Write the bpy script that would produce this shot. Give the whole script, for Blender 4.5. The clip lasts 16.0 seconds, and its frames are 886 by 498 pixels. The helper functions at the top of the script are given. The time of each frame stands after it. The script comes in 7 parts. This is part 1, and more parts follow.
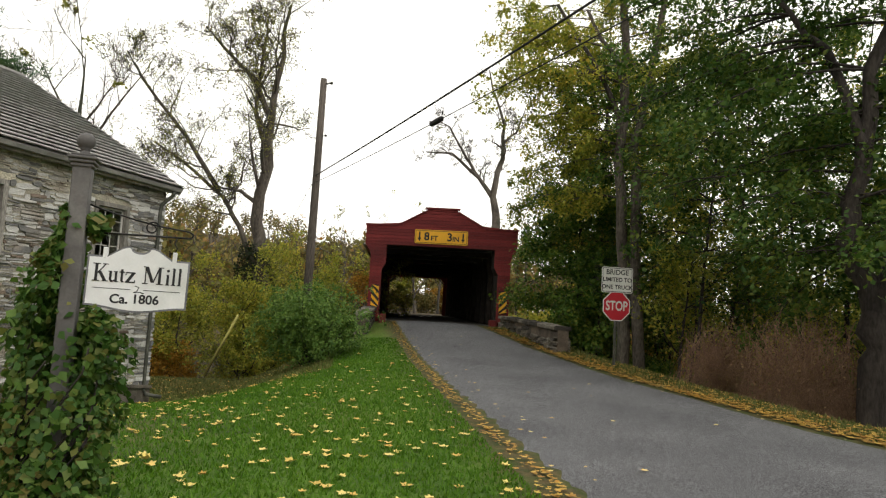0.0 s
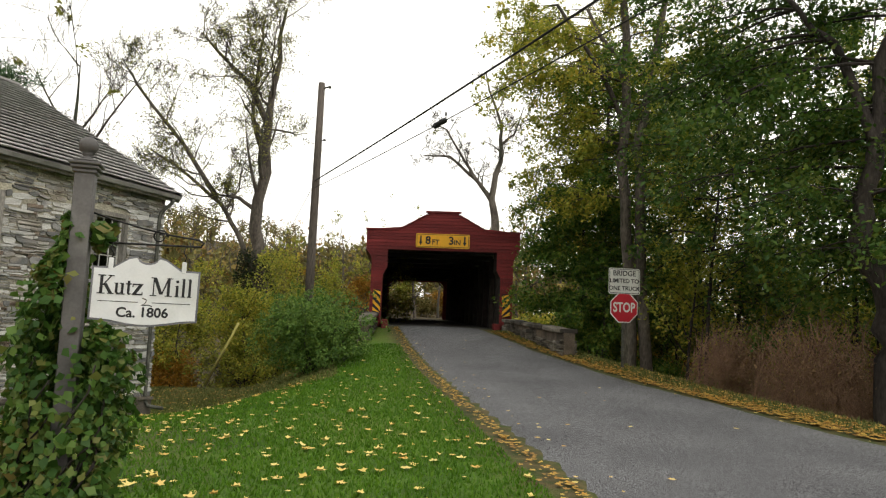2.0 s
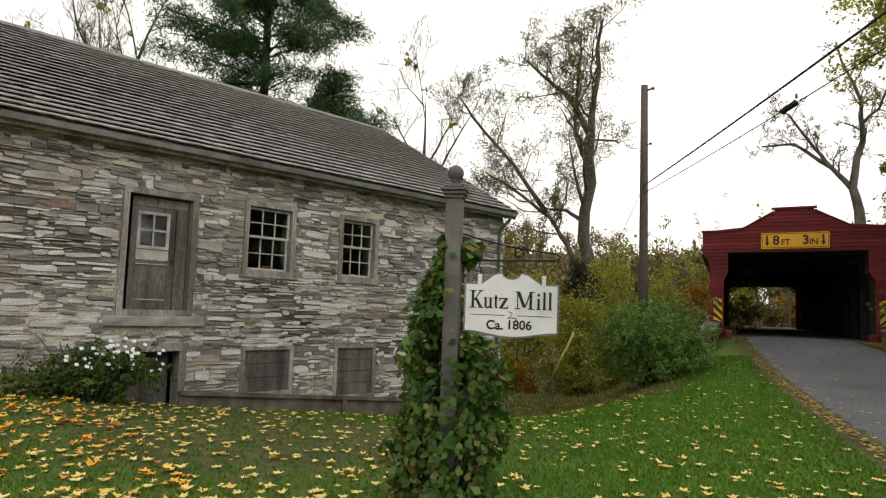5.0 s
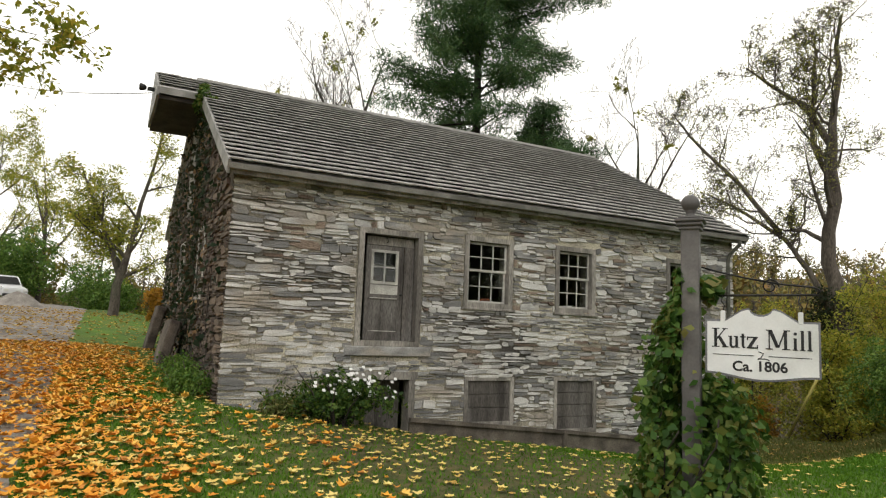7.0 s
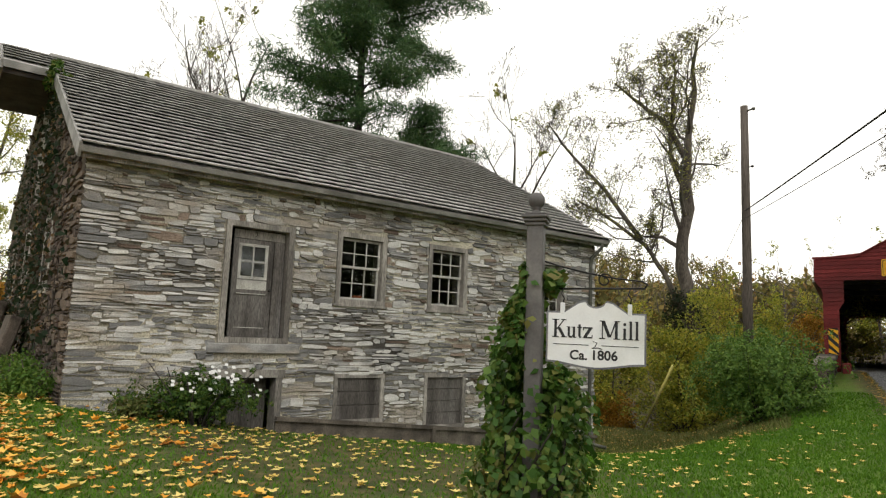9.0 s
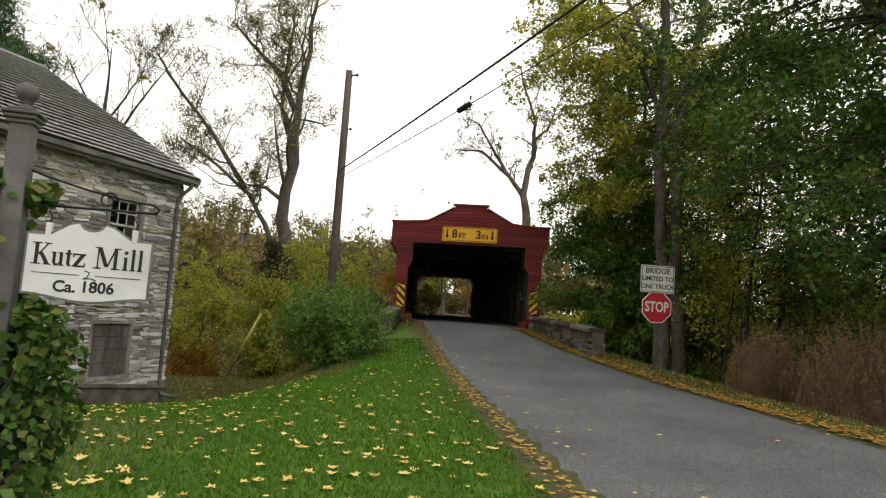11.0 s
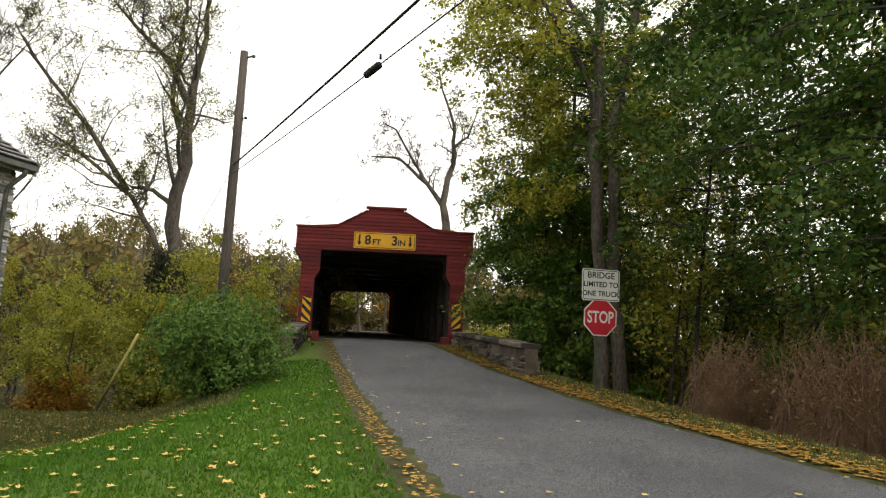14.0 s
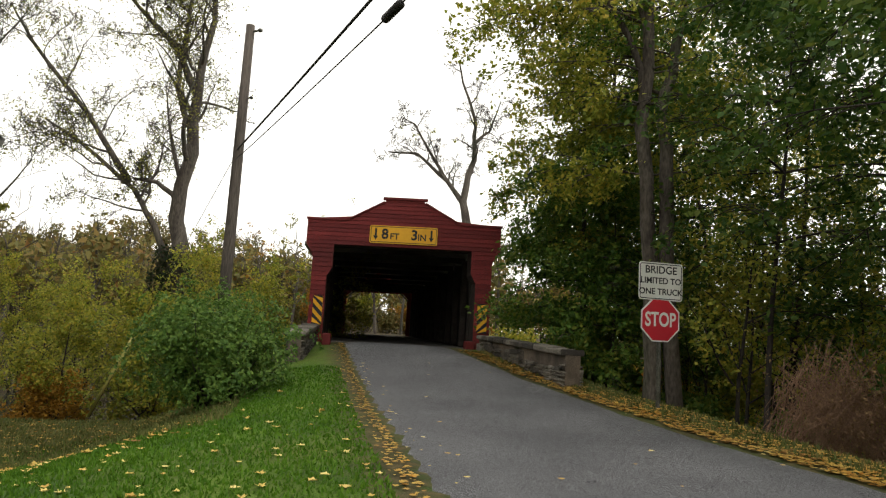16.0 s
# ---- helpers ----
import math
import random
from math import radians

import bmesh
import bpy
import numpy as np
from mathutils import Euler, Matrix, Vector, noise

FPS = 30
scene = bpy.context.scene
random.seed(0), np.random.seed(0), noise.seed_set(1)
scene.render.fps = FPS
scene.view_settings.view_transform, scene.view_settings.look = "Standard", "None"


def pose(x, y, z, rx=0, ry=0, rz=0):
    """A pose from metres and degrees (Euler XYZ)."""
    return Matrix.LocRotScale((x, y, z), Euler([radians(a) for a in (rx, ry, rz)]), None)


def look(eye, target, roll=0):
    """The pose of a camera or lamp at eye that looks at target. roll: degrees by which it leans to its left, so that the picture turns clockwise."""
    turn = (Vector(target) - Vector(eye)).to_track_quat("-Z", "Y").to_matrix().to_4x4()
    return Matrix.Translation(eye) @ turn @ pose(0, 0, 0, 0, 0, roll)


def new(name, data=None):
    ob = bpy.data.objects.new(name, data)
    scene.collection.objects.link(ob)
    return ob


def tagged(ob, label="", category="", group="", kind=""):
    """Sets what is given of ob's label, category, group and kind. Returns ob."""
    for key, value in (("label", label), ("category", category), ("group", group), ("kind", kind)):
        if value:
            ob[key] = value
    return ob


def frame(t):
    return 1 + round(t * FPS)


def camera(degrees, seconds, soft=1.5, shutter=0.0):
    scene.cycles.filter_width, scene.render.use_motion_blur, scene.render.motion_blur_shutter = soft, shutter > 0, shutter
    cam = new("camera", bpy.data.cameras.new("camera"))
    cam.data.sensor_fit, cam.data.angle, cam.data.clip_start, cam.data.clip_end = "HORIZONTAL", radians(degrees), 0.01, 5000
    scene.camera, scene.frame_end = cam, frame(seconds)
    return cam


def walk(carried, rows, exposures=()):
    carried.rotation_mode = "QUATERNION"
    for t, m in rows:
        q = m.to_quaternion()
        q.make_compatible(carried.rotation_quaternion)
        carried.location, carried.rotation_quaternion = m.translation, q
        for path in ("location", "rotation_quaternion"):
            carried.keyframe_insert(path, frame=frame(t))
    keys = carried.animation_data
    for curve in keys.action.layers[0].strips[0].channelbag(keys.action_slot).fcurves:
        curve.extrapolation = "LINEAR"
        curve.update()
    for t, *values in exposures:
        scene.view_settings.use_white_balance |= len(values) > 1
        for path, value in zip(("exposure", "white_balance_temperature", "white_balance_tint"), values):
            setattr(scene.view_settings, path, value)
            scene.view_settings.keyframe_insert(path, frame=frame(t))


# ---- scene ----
cam = camera(67.6, 16.0, 1.2)
PATH = [
    (0, (0.559, 0.267, 1.562), (-0.186, 2.114, 1.741), 3.3),
    (0.5, (0.506, 0.324, 1.568), (-0.272, 2.158, 1.735), 3.5),
    (1, (0.444, 0.444, 1.581), (-0.321, 2.284, 1.758), 2.7),
    (1.5, (0.361, 0.453, 1.592), (-0.383, 2.299, 1.781), 2.7),
    (2, (0.299, 0.426, 1.583), (-0.438, 2.276, 1.773), 2.3),
    (2.5, (0.199, 0.412, 1.579), (-0.819, 2.125, 1.75), 2.8),
    (3, (0.19, 0.396, 1.579), (-0.938, 2.04, 1.737), 3.2),
    (3.2, (0.16, 0.422, 1.579), (-0.979, 2.059, 1.736), 3.3),
    (5.3, (0.074, 0.384, 1.6), (-1.51, 1.592, 1.782), 1.8),
    (5.5, (0.075, 0.361, 1.613), (-1.552, 1.51, 1.793), 1.9),
    (6, (0.054, 0.337, 1.617), (-1.665, 1.34, 1.817), 1.8),
    (6.5, (0.014, 0.323, 1.618), (-1.78, 1.18, 1.837), 2.2),
    (7, (0.009, 0.291, 1.642), (-1.826, 1.046, 1.89), 2.2),
    (7.5, (0.012, 0.276, 1.641), (-1.854, 0.941, 1.918), 2.3),
    (8, (0.038, 0.272, 1.631), (-1.807, 0.989, 1.918), 2.2),
    (8.2, (0.028, 0.316, 1.625), (-1.782, 1.119, 1.909), 2.3),
    (10.3, (0.269, 0.739, 1.544), (-1.055, 2.229, 1.716), 3.0),
    (10.5, (0.232, 0.833, 1.563), (-0.968, 2.426, 1.714), 3.7),
    (11, (0.255, 1.153, 1.522), (-0.572, 2.965, 1.699), 3.8),
    (11.5, (0.277, 1.422, 1.528), (-0.428, 3.284, 1.714), 3.6),
    (12, (0.144, 1.872, 1.525), (-0.458, 3.772, 1.688), 3.6),
    (12.5, (0.008, 2.358, 1.544), (-0.564, 4.268, 1.694), 3.5),
    (13, (-0.143, 2.852, 1.557), (-0.801, 4.734, 1.712), 3.2),
    (13.5, (-0.389, 3.248, 1.497), (-0.996, 5.144, 1.692), 3.2),
    (14, (-0.629, 3.714, 1.485), (-1.229, 5.607, 1.725), 2.8),
    (14.5, (-0.853, 4.195, 1.47), (-1.423, 6.098, 1.7), 2.6),
    (15, (-1.081, 4.693, 1.478), (-1.736, 6.56, 1.767), 2.0),
    (15.5, (-1.254, 5.18, 1.481), (-1.924, 7.041, 1.778), 2.2),
    (16, (-1.482, 5.616, 1.471), (-2.129, 7.492, 1.718), 3.2),
]
walk(cam, [(t, look(eye, target, roll)) for t, eye, target, roll in PATH], [(0.0, 0.0), (2.5, 0.06), (3.2, 0.0), (5.5, -0.22), (6.5, -0.1), (7.5, 0.0), (8.2, 0.0), (10.5, -0.05), (11.5, -0.02), (12.3, 0.22), (13.5, 0.28), (14.1, 0.06), (15.0, -0.05), (16.0, -0.05)])

# world, sun and sky: a bright overcast day
world = bpy.data.worlds.new("overcast_sky")
scene.world = world
world.use_nodes = True
wn, wl = world.node_tree.nodes, world.node_tree.links
wn.clear()
sky = wn.new("ShaderNodeTexSky")
sky.sky_type, sky.sun_disc = "NISHITA", False
sky.sun_elevation, sky.sun_rotation = radians(42), radians(115)
sky.dust_density, sky.air_density = 4.0, 1.0
grey = wn.new("ShaderNodeHueSaturation")
grey.inputs["Saturation"].default_value = 0.15
cloud = wn.new("ShaderNodeMix")
cloud.data_type = "RGBA"
cloud.inputs[0].default_value = 0.82
cloud.inputs[7].default_value = (10.2, 9.9, 9.2, 1)
bg = wn.new("ShaderNodeBackground")
bg.inputs["Strength"].default_value = 0.158
wo = wn.new("ShaderNodeOutputWorld")
wl.new(sky.outputs[0], grey.inputs["Color"])
wl.new(grey.outputs[0], cloud.inputs[6])
wl.new(cloud.outputs[2], bg.inputs["Color"])
wl.new(bg.outputs[0], wo.inputs["Surface"])
sun = new("sun", bpy.data.lights.new("sun", "SUN"))
sun.data.energy, sun.data.angle, sun.data.color = 0.65, radians(25), (1.0, 0.96, 0.9)
sun.matrix_world = look((15, -7, 15), (0, 0, 0))


# ---- materials ----
def rgb(c):
    return (c[0], c[1], c[2], 1)


def surface(name, a, b, c=None, scale=6.0, fine=60.0, rough=0.85, bump=0.3, dist=0.01, island=0.0, stretch=(1, 1, 1), metal=0.0,
            through_light=0.0, world_space=True, spec=0.3, grain=0.42, hard=(0.30, 0.70)):
    """Two-scale mottled material: a and b are mixed by a broad noise, c comes in as stains; island varies the piece."""
    m = bpy.data.materials.new(name)
    m.use_nodes = True
    n, l = m.node_tree.nodes, m.node_tree.links
    p = n["Principled BSDF"]
    geo = n.new("ShaderNodeNewGeometry")
    mapping = n.new("ShaderNodeMapping")
    mapping.inputs["Scale"].default_value = stretch
    if world_space:
        l.new(geo.outputs["Position"], mapping.inputs["Vector"])
    else:
        tc = n.new("ShaderNodeTexCoord")
        l.new(tc.outputs["Object"], mapping.inputs["Vector"])
    big = n.new("ShaderNodeTexNoise")
    big.inputs["Scale"].default_value, big.inputs["Detail"].default_value = scale, 5
    small = n.new("ShaderNodeTexNoise")
    small.inputs["Scale"].default_value, small.inputs["Detail"].default_value = fine, 3
    l.new(mapping.outputs[0], big.inputs["Vector"])
    l.new(mapping.outputs[0], small.inputs["Vector"])
    ramp = n.new("ShaderNodeValToRGB")
    e = ramp.color_ramp.elements
    e[0].position, e[1].position = 0.36, 0.64
    e[0].color, e[1].color = rgb(a), rgb(b)
    fac = big.outputs[0]
    if island:
        info = n.new("ShaderNodeObjectInfo")
        add = n.new("ShaderNodeMath")
        l.new(info.outputs["Random"], add.inputs[0])
        l.new(geo.outputs["Random Per Island"], add.inputs[1])
        fr = n.new("ShaderNodeMath")
        fr.operation = "FRACT"
        l.new(add.outputs[0], fr.inputs[0])
        mixf = n.new("ShaderNodeMix")
        mixf.inputs[0].default_value = island
        l.new(big.outputs[0], mixf.inputs[2])
        l.new(fr.outputs[0], mixf.inputs[3])
        fac = mixf.outputs[0]
    l.new(fac, ramp.inputs[0])
    col = ramp.outputs[0]
    if c is not None:
        st = n.new("ShaderNodeTexNoise")
        st.inputs["Scale"].default_value, st.inputs["Detail"].default_value = scale * 0.37, 6
        l.new(mapping.outputs[0], st.inputs["Vector"])
        sr = n.new("ShaderNodeValToRGB")
        sr.color_ramp.elements[0].position, sr.color_ramp.elements[1].position = 0.52, 0.68
        l.new(st.outputs[0], sr.inputs[0])
        mx = n.new("ShaderNodeMix")
        mx.data_type = "RGBA"
        mx.inputs[7].default_value = rgb(c)
        l.new(sr.outputs[0], mx.inputs[0])
        l.new(col, mx.inputs[6])
        col = mx.outputs[2]
    hv = n.new("ShaderNodeMix")
    hv.data_type, hv.blend_type = "RGBA", "OVERLAY"
    hv.inputs[0].default_value = grain
    l.new(col, hv.inputs[6])
    gray = n.new("ShaderNodeValToRGB")
    gray.color_ramp.elements[0].position, gray.color_ramp.elements[1].position = hard
    l.new(small.outputs[0], gray.inputs[0])
    l.new(gray.outputs[0], hv.inputs[7])
    l.new(hv.outputs[2], p.inputs["Base Color"])
    p.inputs["Roughness"].default_value = rough
    p.inputs["Metallic"].default_value = metal
    p.inputs["Specular IOR Level"].default_value = spec
    if bump:
        bp = n.new("ShaderNodeBump")
        bp.inputs["Strength"].default_value, bp.inputs["Distance"].default_value = bump, dist
        l.new(small.outputs[0], bp.inputs["Height"])
        l.new(bp.outputs[0], p.inputs["Normal"])
    if through_light:
        tr = n.new("ShaderNodeBsdfTranslucent")
        ms = n.new("ShaderNodeMixShader")
        ms.inputs[0].default_value = through_light
        l.new(hv.outputs[2], tr.inputs["Color"])
        l.new(p.outputs[0], ms.inputs[1])
        l.new(tr.outputs[0], ms.inputs[2])
        l.new(ms.outputs[0], n["Material Output"].inputs["Surface"])
    return m


def leafy(name, colours, rough=0.6, light=0.45):
    """Leaf material: each leaf takes its own tone from the list."""
    m = bpy.data.materials.new(name)
    m.use_nodes = True
    n, l = m.node_tree.nodes, m.node_tree.links
    p = n["Principled BSDF"]
    geo = n.new("ShaderNodeNewGeometry")
    nz = n.new("ShaderNodeTexNoise")
    nz.inputs["Scale"].default_value = 0.55
    l.new(geo.outputs["Position"], nz.inputs["Vector"])
    mx = n.new("ShaderNodeMix")
    mx.inputs[0].default_value = 0.45
    l.new(geo.outputs["Random Per Island"], mx.inputs[2])
    l.new(nz.outputs[0], mx.inputs[3])
    ramp = n.new("ShaderNodeValToRGB")
    els = ramp.color_ramp.elements
    while len(els) < len(colours):
        els.new(0.5)
    for i, c in enumerate(colours):
        els[i].position = 0.15 + 0.7 * i / max(1, len(colours) - 1)
        els[i].color = rgb(c)
    l.new(mx.outputs[0], ramp.inputs[0])
    l.new(ramp.outputs[0], p.inputs["Base Color"])
    p.inputs["Roughness"].default_value = rough
    p.inputs["Specular IOR Level"].default_value = 0.25
    tr = n.new("ShaderNodeBsdfTranslucent")
    ms = n.new("ShaderNodeMixShader")
    ms.inputs[0].default_value = light
    l.new(ramp.outputs[0], tr.inputs["Color"])
    l.new(p.outputs[0], ms.inputs[1])
    l.new(tr.outputs[0], ms.inputs[2])
    l.new(ms.outputs[0], n["Material Output"].inputs["Surface"])
    return m


def clear_glass(name):
    m = bpy.data.materials.new(name)
    m.use_nodes = True
    p = m.node_tree.nodes["Principled BSDF"]
    p.inputs["Base Color"].default_value = (0.70, 0.74, 0.73, 1)
    p.inputs["Roughness"].default_value = 0.04
    p.inputs["Transmission Weight"].default_value = 1.0
    return m


M_STONE = surface("fieldstone", (0.165, 0.163, 0.16), (0.56, 0.55, 0.525), (0.33, 0.29, 0.24), 2.6, 40, 0.9, 0.7, 0.02, island=0.55, stretch=(1, 1, 2.4), grain=0.28)
M_STONE_R = surface("rusty_fieldstone", (0.11, 0.08, 0.062), (0.24, 0.185, 0.145), (0.30, 0.26, 0.21), 3.0, 34, 0.9, 0.8, 0.02, island=0.5, stretch=(1, 1, 2.4), grain=0.5)
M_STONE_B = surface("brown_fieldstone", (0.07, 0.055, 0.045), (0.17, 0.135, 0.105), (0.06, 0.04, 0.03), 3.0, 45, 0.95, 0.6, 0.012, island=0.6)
M_MORTAR = surface("lime_mortar", (0.17, 0.155, 0.125), (0.47, 0.435, 0.34), (0.055, 0.05, 0.044), 0.9, 40, 0.95, 0.8, 0.015, grain=0.5)
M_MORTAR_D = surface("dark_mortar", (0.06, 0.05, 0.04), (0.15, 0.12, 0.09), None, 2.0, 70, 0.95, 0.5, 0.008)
M_SHINGLE = surface("weathered_shingle", (0.29, 0.284, 0.27), (0.45, 0.44, 0.42), (0.30, 0.29, 0.27), 6, 40, 0.85, 0.5, 0.008, island=0.3, grain=0.25)
M_GREYWOOD = surface("grey_weathered_wood", (0.15, 0.14, 0.125), (0.30, 0.28, 0.25), (0.11, 0.10, 0.09), 4, 60, 0.85, 0.4, 0.004, stretch=(1, 1, 0.18))
M_DARKWOOD = surface("dark_weathered_wood", (0.045, 0.04, 0.036), (0.115, 0.105, 0.095), (0.17, 0.16, 0.15), 4, 60, 0.85, 0.4, 0.004, stretch=(1, 1, 0.2))
M_WHITEWOOD = surface("worn_white_wood", (0.30, 0.295, 0.27), (0.46, 0.45, 0.41), (0.19, 0.18, 0.16), 5, 70, 0.7, 0.3, 0.003)
M_TRIM = surface("gutter_paint", (0.20, 0.195, 0.185), (0.31, 0.30, 0.285), (0.14, 0.135, 0.125), 3, 60, 0.6, 0.2, 0.003, grain=0.25)
M_RED = surface("barn_red_boards", (0.125, 0.014, 0.014), (0.185, 0.023, 0.022), (0.09, 0.012, 0.012), 1.6, 40, 0.75, 0.35, 0.004, island=0.45, stretch=(0.4, 0.4, 2))
M_REDTRIM = surface("barn_red_trim", (0.115, 0.013, 0.013), (0.16, 0.02, 0.019), None, 2, 50, 0.7, 0.2, 0.003, grain=0.2)
M_INNER = surface("bridge_timber_and_hood_shade", (0.022, 0.018, 0.015), (0.05, 0.041, 0.034), None, 3, 40, 0.9, 0.4, 0.005)
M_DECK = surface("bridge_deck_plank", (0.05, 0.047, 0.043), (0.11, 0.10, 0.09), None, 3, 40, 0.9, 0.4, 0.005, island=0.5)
M_ASPHALT = surface("asphalt", (0.115, 0.116, 0.121), (0.165, 0.166, 0.171), (0.13, 0.13, 0.135), 0.5, 95, 0.88, 1.0, 0.012, grain=0.85, hard=(0.42, 0.64))
M_GRAVEL = surface("gravel", (0.165, 0.148, 0.13), (0.28, 0.258, 0.23), (0.13, 0.115, 0.10), 1.5, 45, 0.95, 0.8, 0.02)
M_PARAPET = surface("parapet_stone", (0.045, 0.04, 0.034), (0.15, 0.135, 0.11), (0.26, 0.24, 0.20), 3.0, 40, 0.95, 0.8, 0.02, island=0.4)
M_CONCRETE = surface("old_concrete", (0.07, 0.06, 0.05), (0.15, 0.13, 0.105), (0.05, 0.042, 0.035), 3.0, 50, 0.95, 0.4, 0.006)
M_POST = surface("grey_painted_post", (0.085, 0.08, 0.078), (0.125, 0.118, 0.115), (0.2, 0.19, 0.18), 5, 60, 0.6, 0.2, 0.002, grain=0.1)
M_SIGNWHITE = surface("sign_white_paint", (0.60, 0.61, 0.61), (0.70, 0.71, 0.71), (0.52, 0.53, 0.51), 4, 90, 0.55, 0.08, 0.001, grain=0.06)
M_SIGNGREY = surface("sign_grey_edge", (0.12, 0.12, 0.13), (0.17, 0.17, 0.18), None, 5, 60, 0.6, 0.1, 0.001, grain=0.1)
M_BLACK = surface("black_lettering", (0.012, 0.012, 0.013), (0.025, 0.025, 0.027), None, 8, 60, 0.6, 0.05, 0.001, grain=0.1)
M_IRON = surface("black_iron", (0.015, 0.015, 0.016), (0.035, 0.034, 0.033), None, 8, 60, 0.5, 0.2, 0.001, metal=0.6)
M_STEEL = surface("galvanised_steel", (0.06, 0.062, 0.05), (0.11, 0.11, 0.09), None, 6, 60, 0.55, 0.15, 0.001, metal=0.3)
M_STOPRED = surface("stop_sign_red", (0.42, 0.016, 0.028), (0.48, 0.022, 0.034), None, 3, 60, 0.4, 0.04, 0.001, grain=0.06)
M_PLATEWHITE = surface("reflective_white", (0.62, 0.63, 0.58), (0.70, 0.71, 0.66), None, 3, 60, 0.45, 0.04, 0.001, grain=0.06)
M_YELLOW = surface("clearance_sign_yellow", (0.72, 0.36, 0.012), (0.82, 0.43, 0.02), None, 3, 60, 0.45, 0.05, 0.001, grain=0.06)
M_BARK = surface("grey_bark", (0.055, 0.045, 0.037), (0.125, 0.108, 0.088), (0.05, 0.055, 0.035), 2.2, 22, 0.95, 0.9, 0.03, stretch=(1, 1, 0.3))
M_BARKD = surface("dark_bark", (0.022, 0.018, 0.016), (0.06, 0.05, 0.043), None, 2.2, 22, 0.95, 0.9, 0.03, stretch=(1, 1, 0.3))
M_BARKL = surface("pale_bark", (0.14, 0.125, 0.10), (0.26, 0.24, 0.20), (0.09, 0.08, 0.065), 1.6, 18, 0.95, 0.8, 0.02, stretch=(1, 1, 0.35))
M_TWIG = surface("red_brown_twigs", (0.17, 0.10, 0.065), (0.30, 0.19, 0.12), None, 3, 30, 0.9, 0.3, 0.003)
M_POLE = surface("creosote_pole", (0.05, 0.041, 0.034), (0.105, 0.088, 0.074), None, 2, 40, 0.9, 0.5, 0.006, stretch=(1, 1, 0.1))
M_WIRE = surface("black_cable", (0.012, 0.012, 0.012), (0.02, 0.02, 0.02), None, 3, 40, 0.7, 0.0, grain=0.1)
M_WATER = surface("creek_water", (0.03, 0.035, 0.025), (0.05, 0.05, 0.035), None, 1, 8, 0.08, 0.25, 0.03, spec=0.5)
M_GLASS = clear_glass("old_window_glass")
M_VAN = surface("white_van_paint", (0.66, 0.67, 0.68), (0.72, 0.73, 0.74), None, 1, 30, 0.3, 0.0, spec=0.5, grain=0.03)
M_TYRE = surface("tyre_rubber", (0.015, 0.015, 0.015), (0.03, 0.03, 0.03), None, 5, 60, 0.8, 0.1, 0.002)
M_TERRA = surface("terracotta", (0.35, 0.10, 0.05), (0.45, 0.14, 0.07), None, 5, 60, 0.8, 0.1, 0.002, grain=0.1)
M_SLAB = surface("leaning_slab_stone", (0.045, 0.036, 0.03), (0.12, 0.10, 0.08), (0.17, 0.15, 0.12), 3, 50, 0.9, 0.4, 0.006)
M_GUARD = surface("yellow_guy_guard", (0.42, 0.38, 0.10), (0.52, 0.47, 0.15), None, 4, 40, 0.6, 0.1, 0.002, grain=0.1)

L_GREEN = leafy("green_maple_leaves", [(0.025, 0.062, 0.010), (0.066, 0.14, 0.018), (0.125, 0.20, 0.026), (0.26, 0.265, 0.04)], 0.55, 0.36)
L_YGREEN = leafy("yellowing_leaves", [(0.11, 0.145, 0.02), (0.24, 0.28, 0.034), (0.38, 0.37, 0.048), (0.52, 0.40, 0.055)], 0.55, 0.45)
L_MIXED = leafy("turning_leaves", [(0.045, 0.09, 0.013), (0.11, 0.175, 0.022), (0.24, 0.26, 0.033), (0.55, 0.38, 0.045)], 0.55, 0.4)
L_DARK = leafy("shaded_oak_leaves", [(0.018, 0.05, 0.009), (0.045, 0.10, 0.015), (0.09, 0.15, 0.024), (0.17, 0.19, 0.03)], 0.55, 0.38)
L_PALE = leafy("thin_pale_leaves", [(0.15, 0.17, 0.035), (0.25, 0.26, 0.05), (0.38, 0.34, 0.08)])
L_BUSH = leafy("bush_leaves", [(0.04, 0.095, 0.017), (0.10, 0.19, 0.03), (0.20, 0.29, 0.055)], 0.55, 0.35)
L_PINE = leafy("pine_needles", [(0.025, 0.07, 0.026), (0.055, 0.115, 0.036), (0.11, 0.165, 0.05)], 0.5, 0.15)
L_IVY = leafy("ivy_leaves", [(0.022, 0.06, 0.010), (0.05, 0.115, 0.018), (0.105, 0.175, 0.032), (0.18, 0.12, 0.04)], 0.5, 0.3)
L_VINE = leafy("dark_wall_vine", [(0.010, 0.024, 0.010), (0.022, 0.040, 0.016), (0.07, 0.045, 0.025)])
L_BRUSH = leafy("brown_brush", [(0.13, 0.075, 0.04), (0.23, 0.145, 0.075), (0.32, 0.22, 0.10)], 0.9, 0.25)
L_ORANGE = leafy("orange_foliage", [(0.24, 0.13, 0.02), (0.40, 0.20, 0.02), (0.44, 0.27, 0.04)])
L_FALLY = leafy("fallen_yellow_leaves", [(0.45, 0.24, 0.05), (0.66, 0.50, 0.13), (0.76, 0.62, 0.22), (0.62, 0.33, 0.05)], 0.7, 0.1)
L_FALLO = leafy("fallen_orange_leaves", [(0.36, 0.14, 0.035), (0.66, 0.26, 0.025), (0.78, 0.40, 0.05), (0.80, 0.57, 0.17)], 0.7, 0.1)
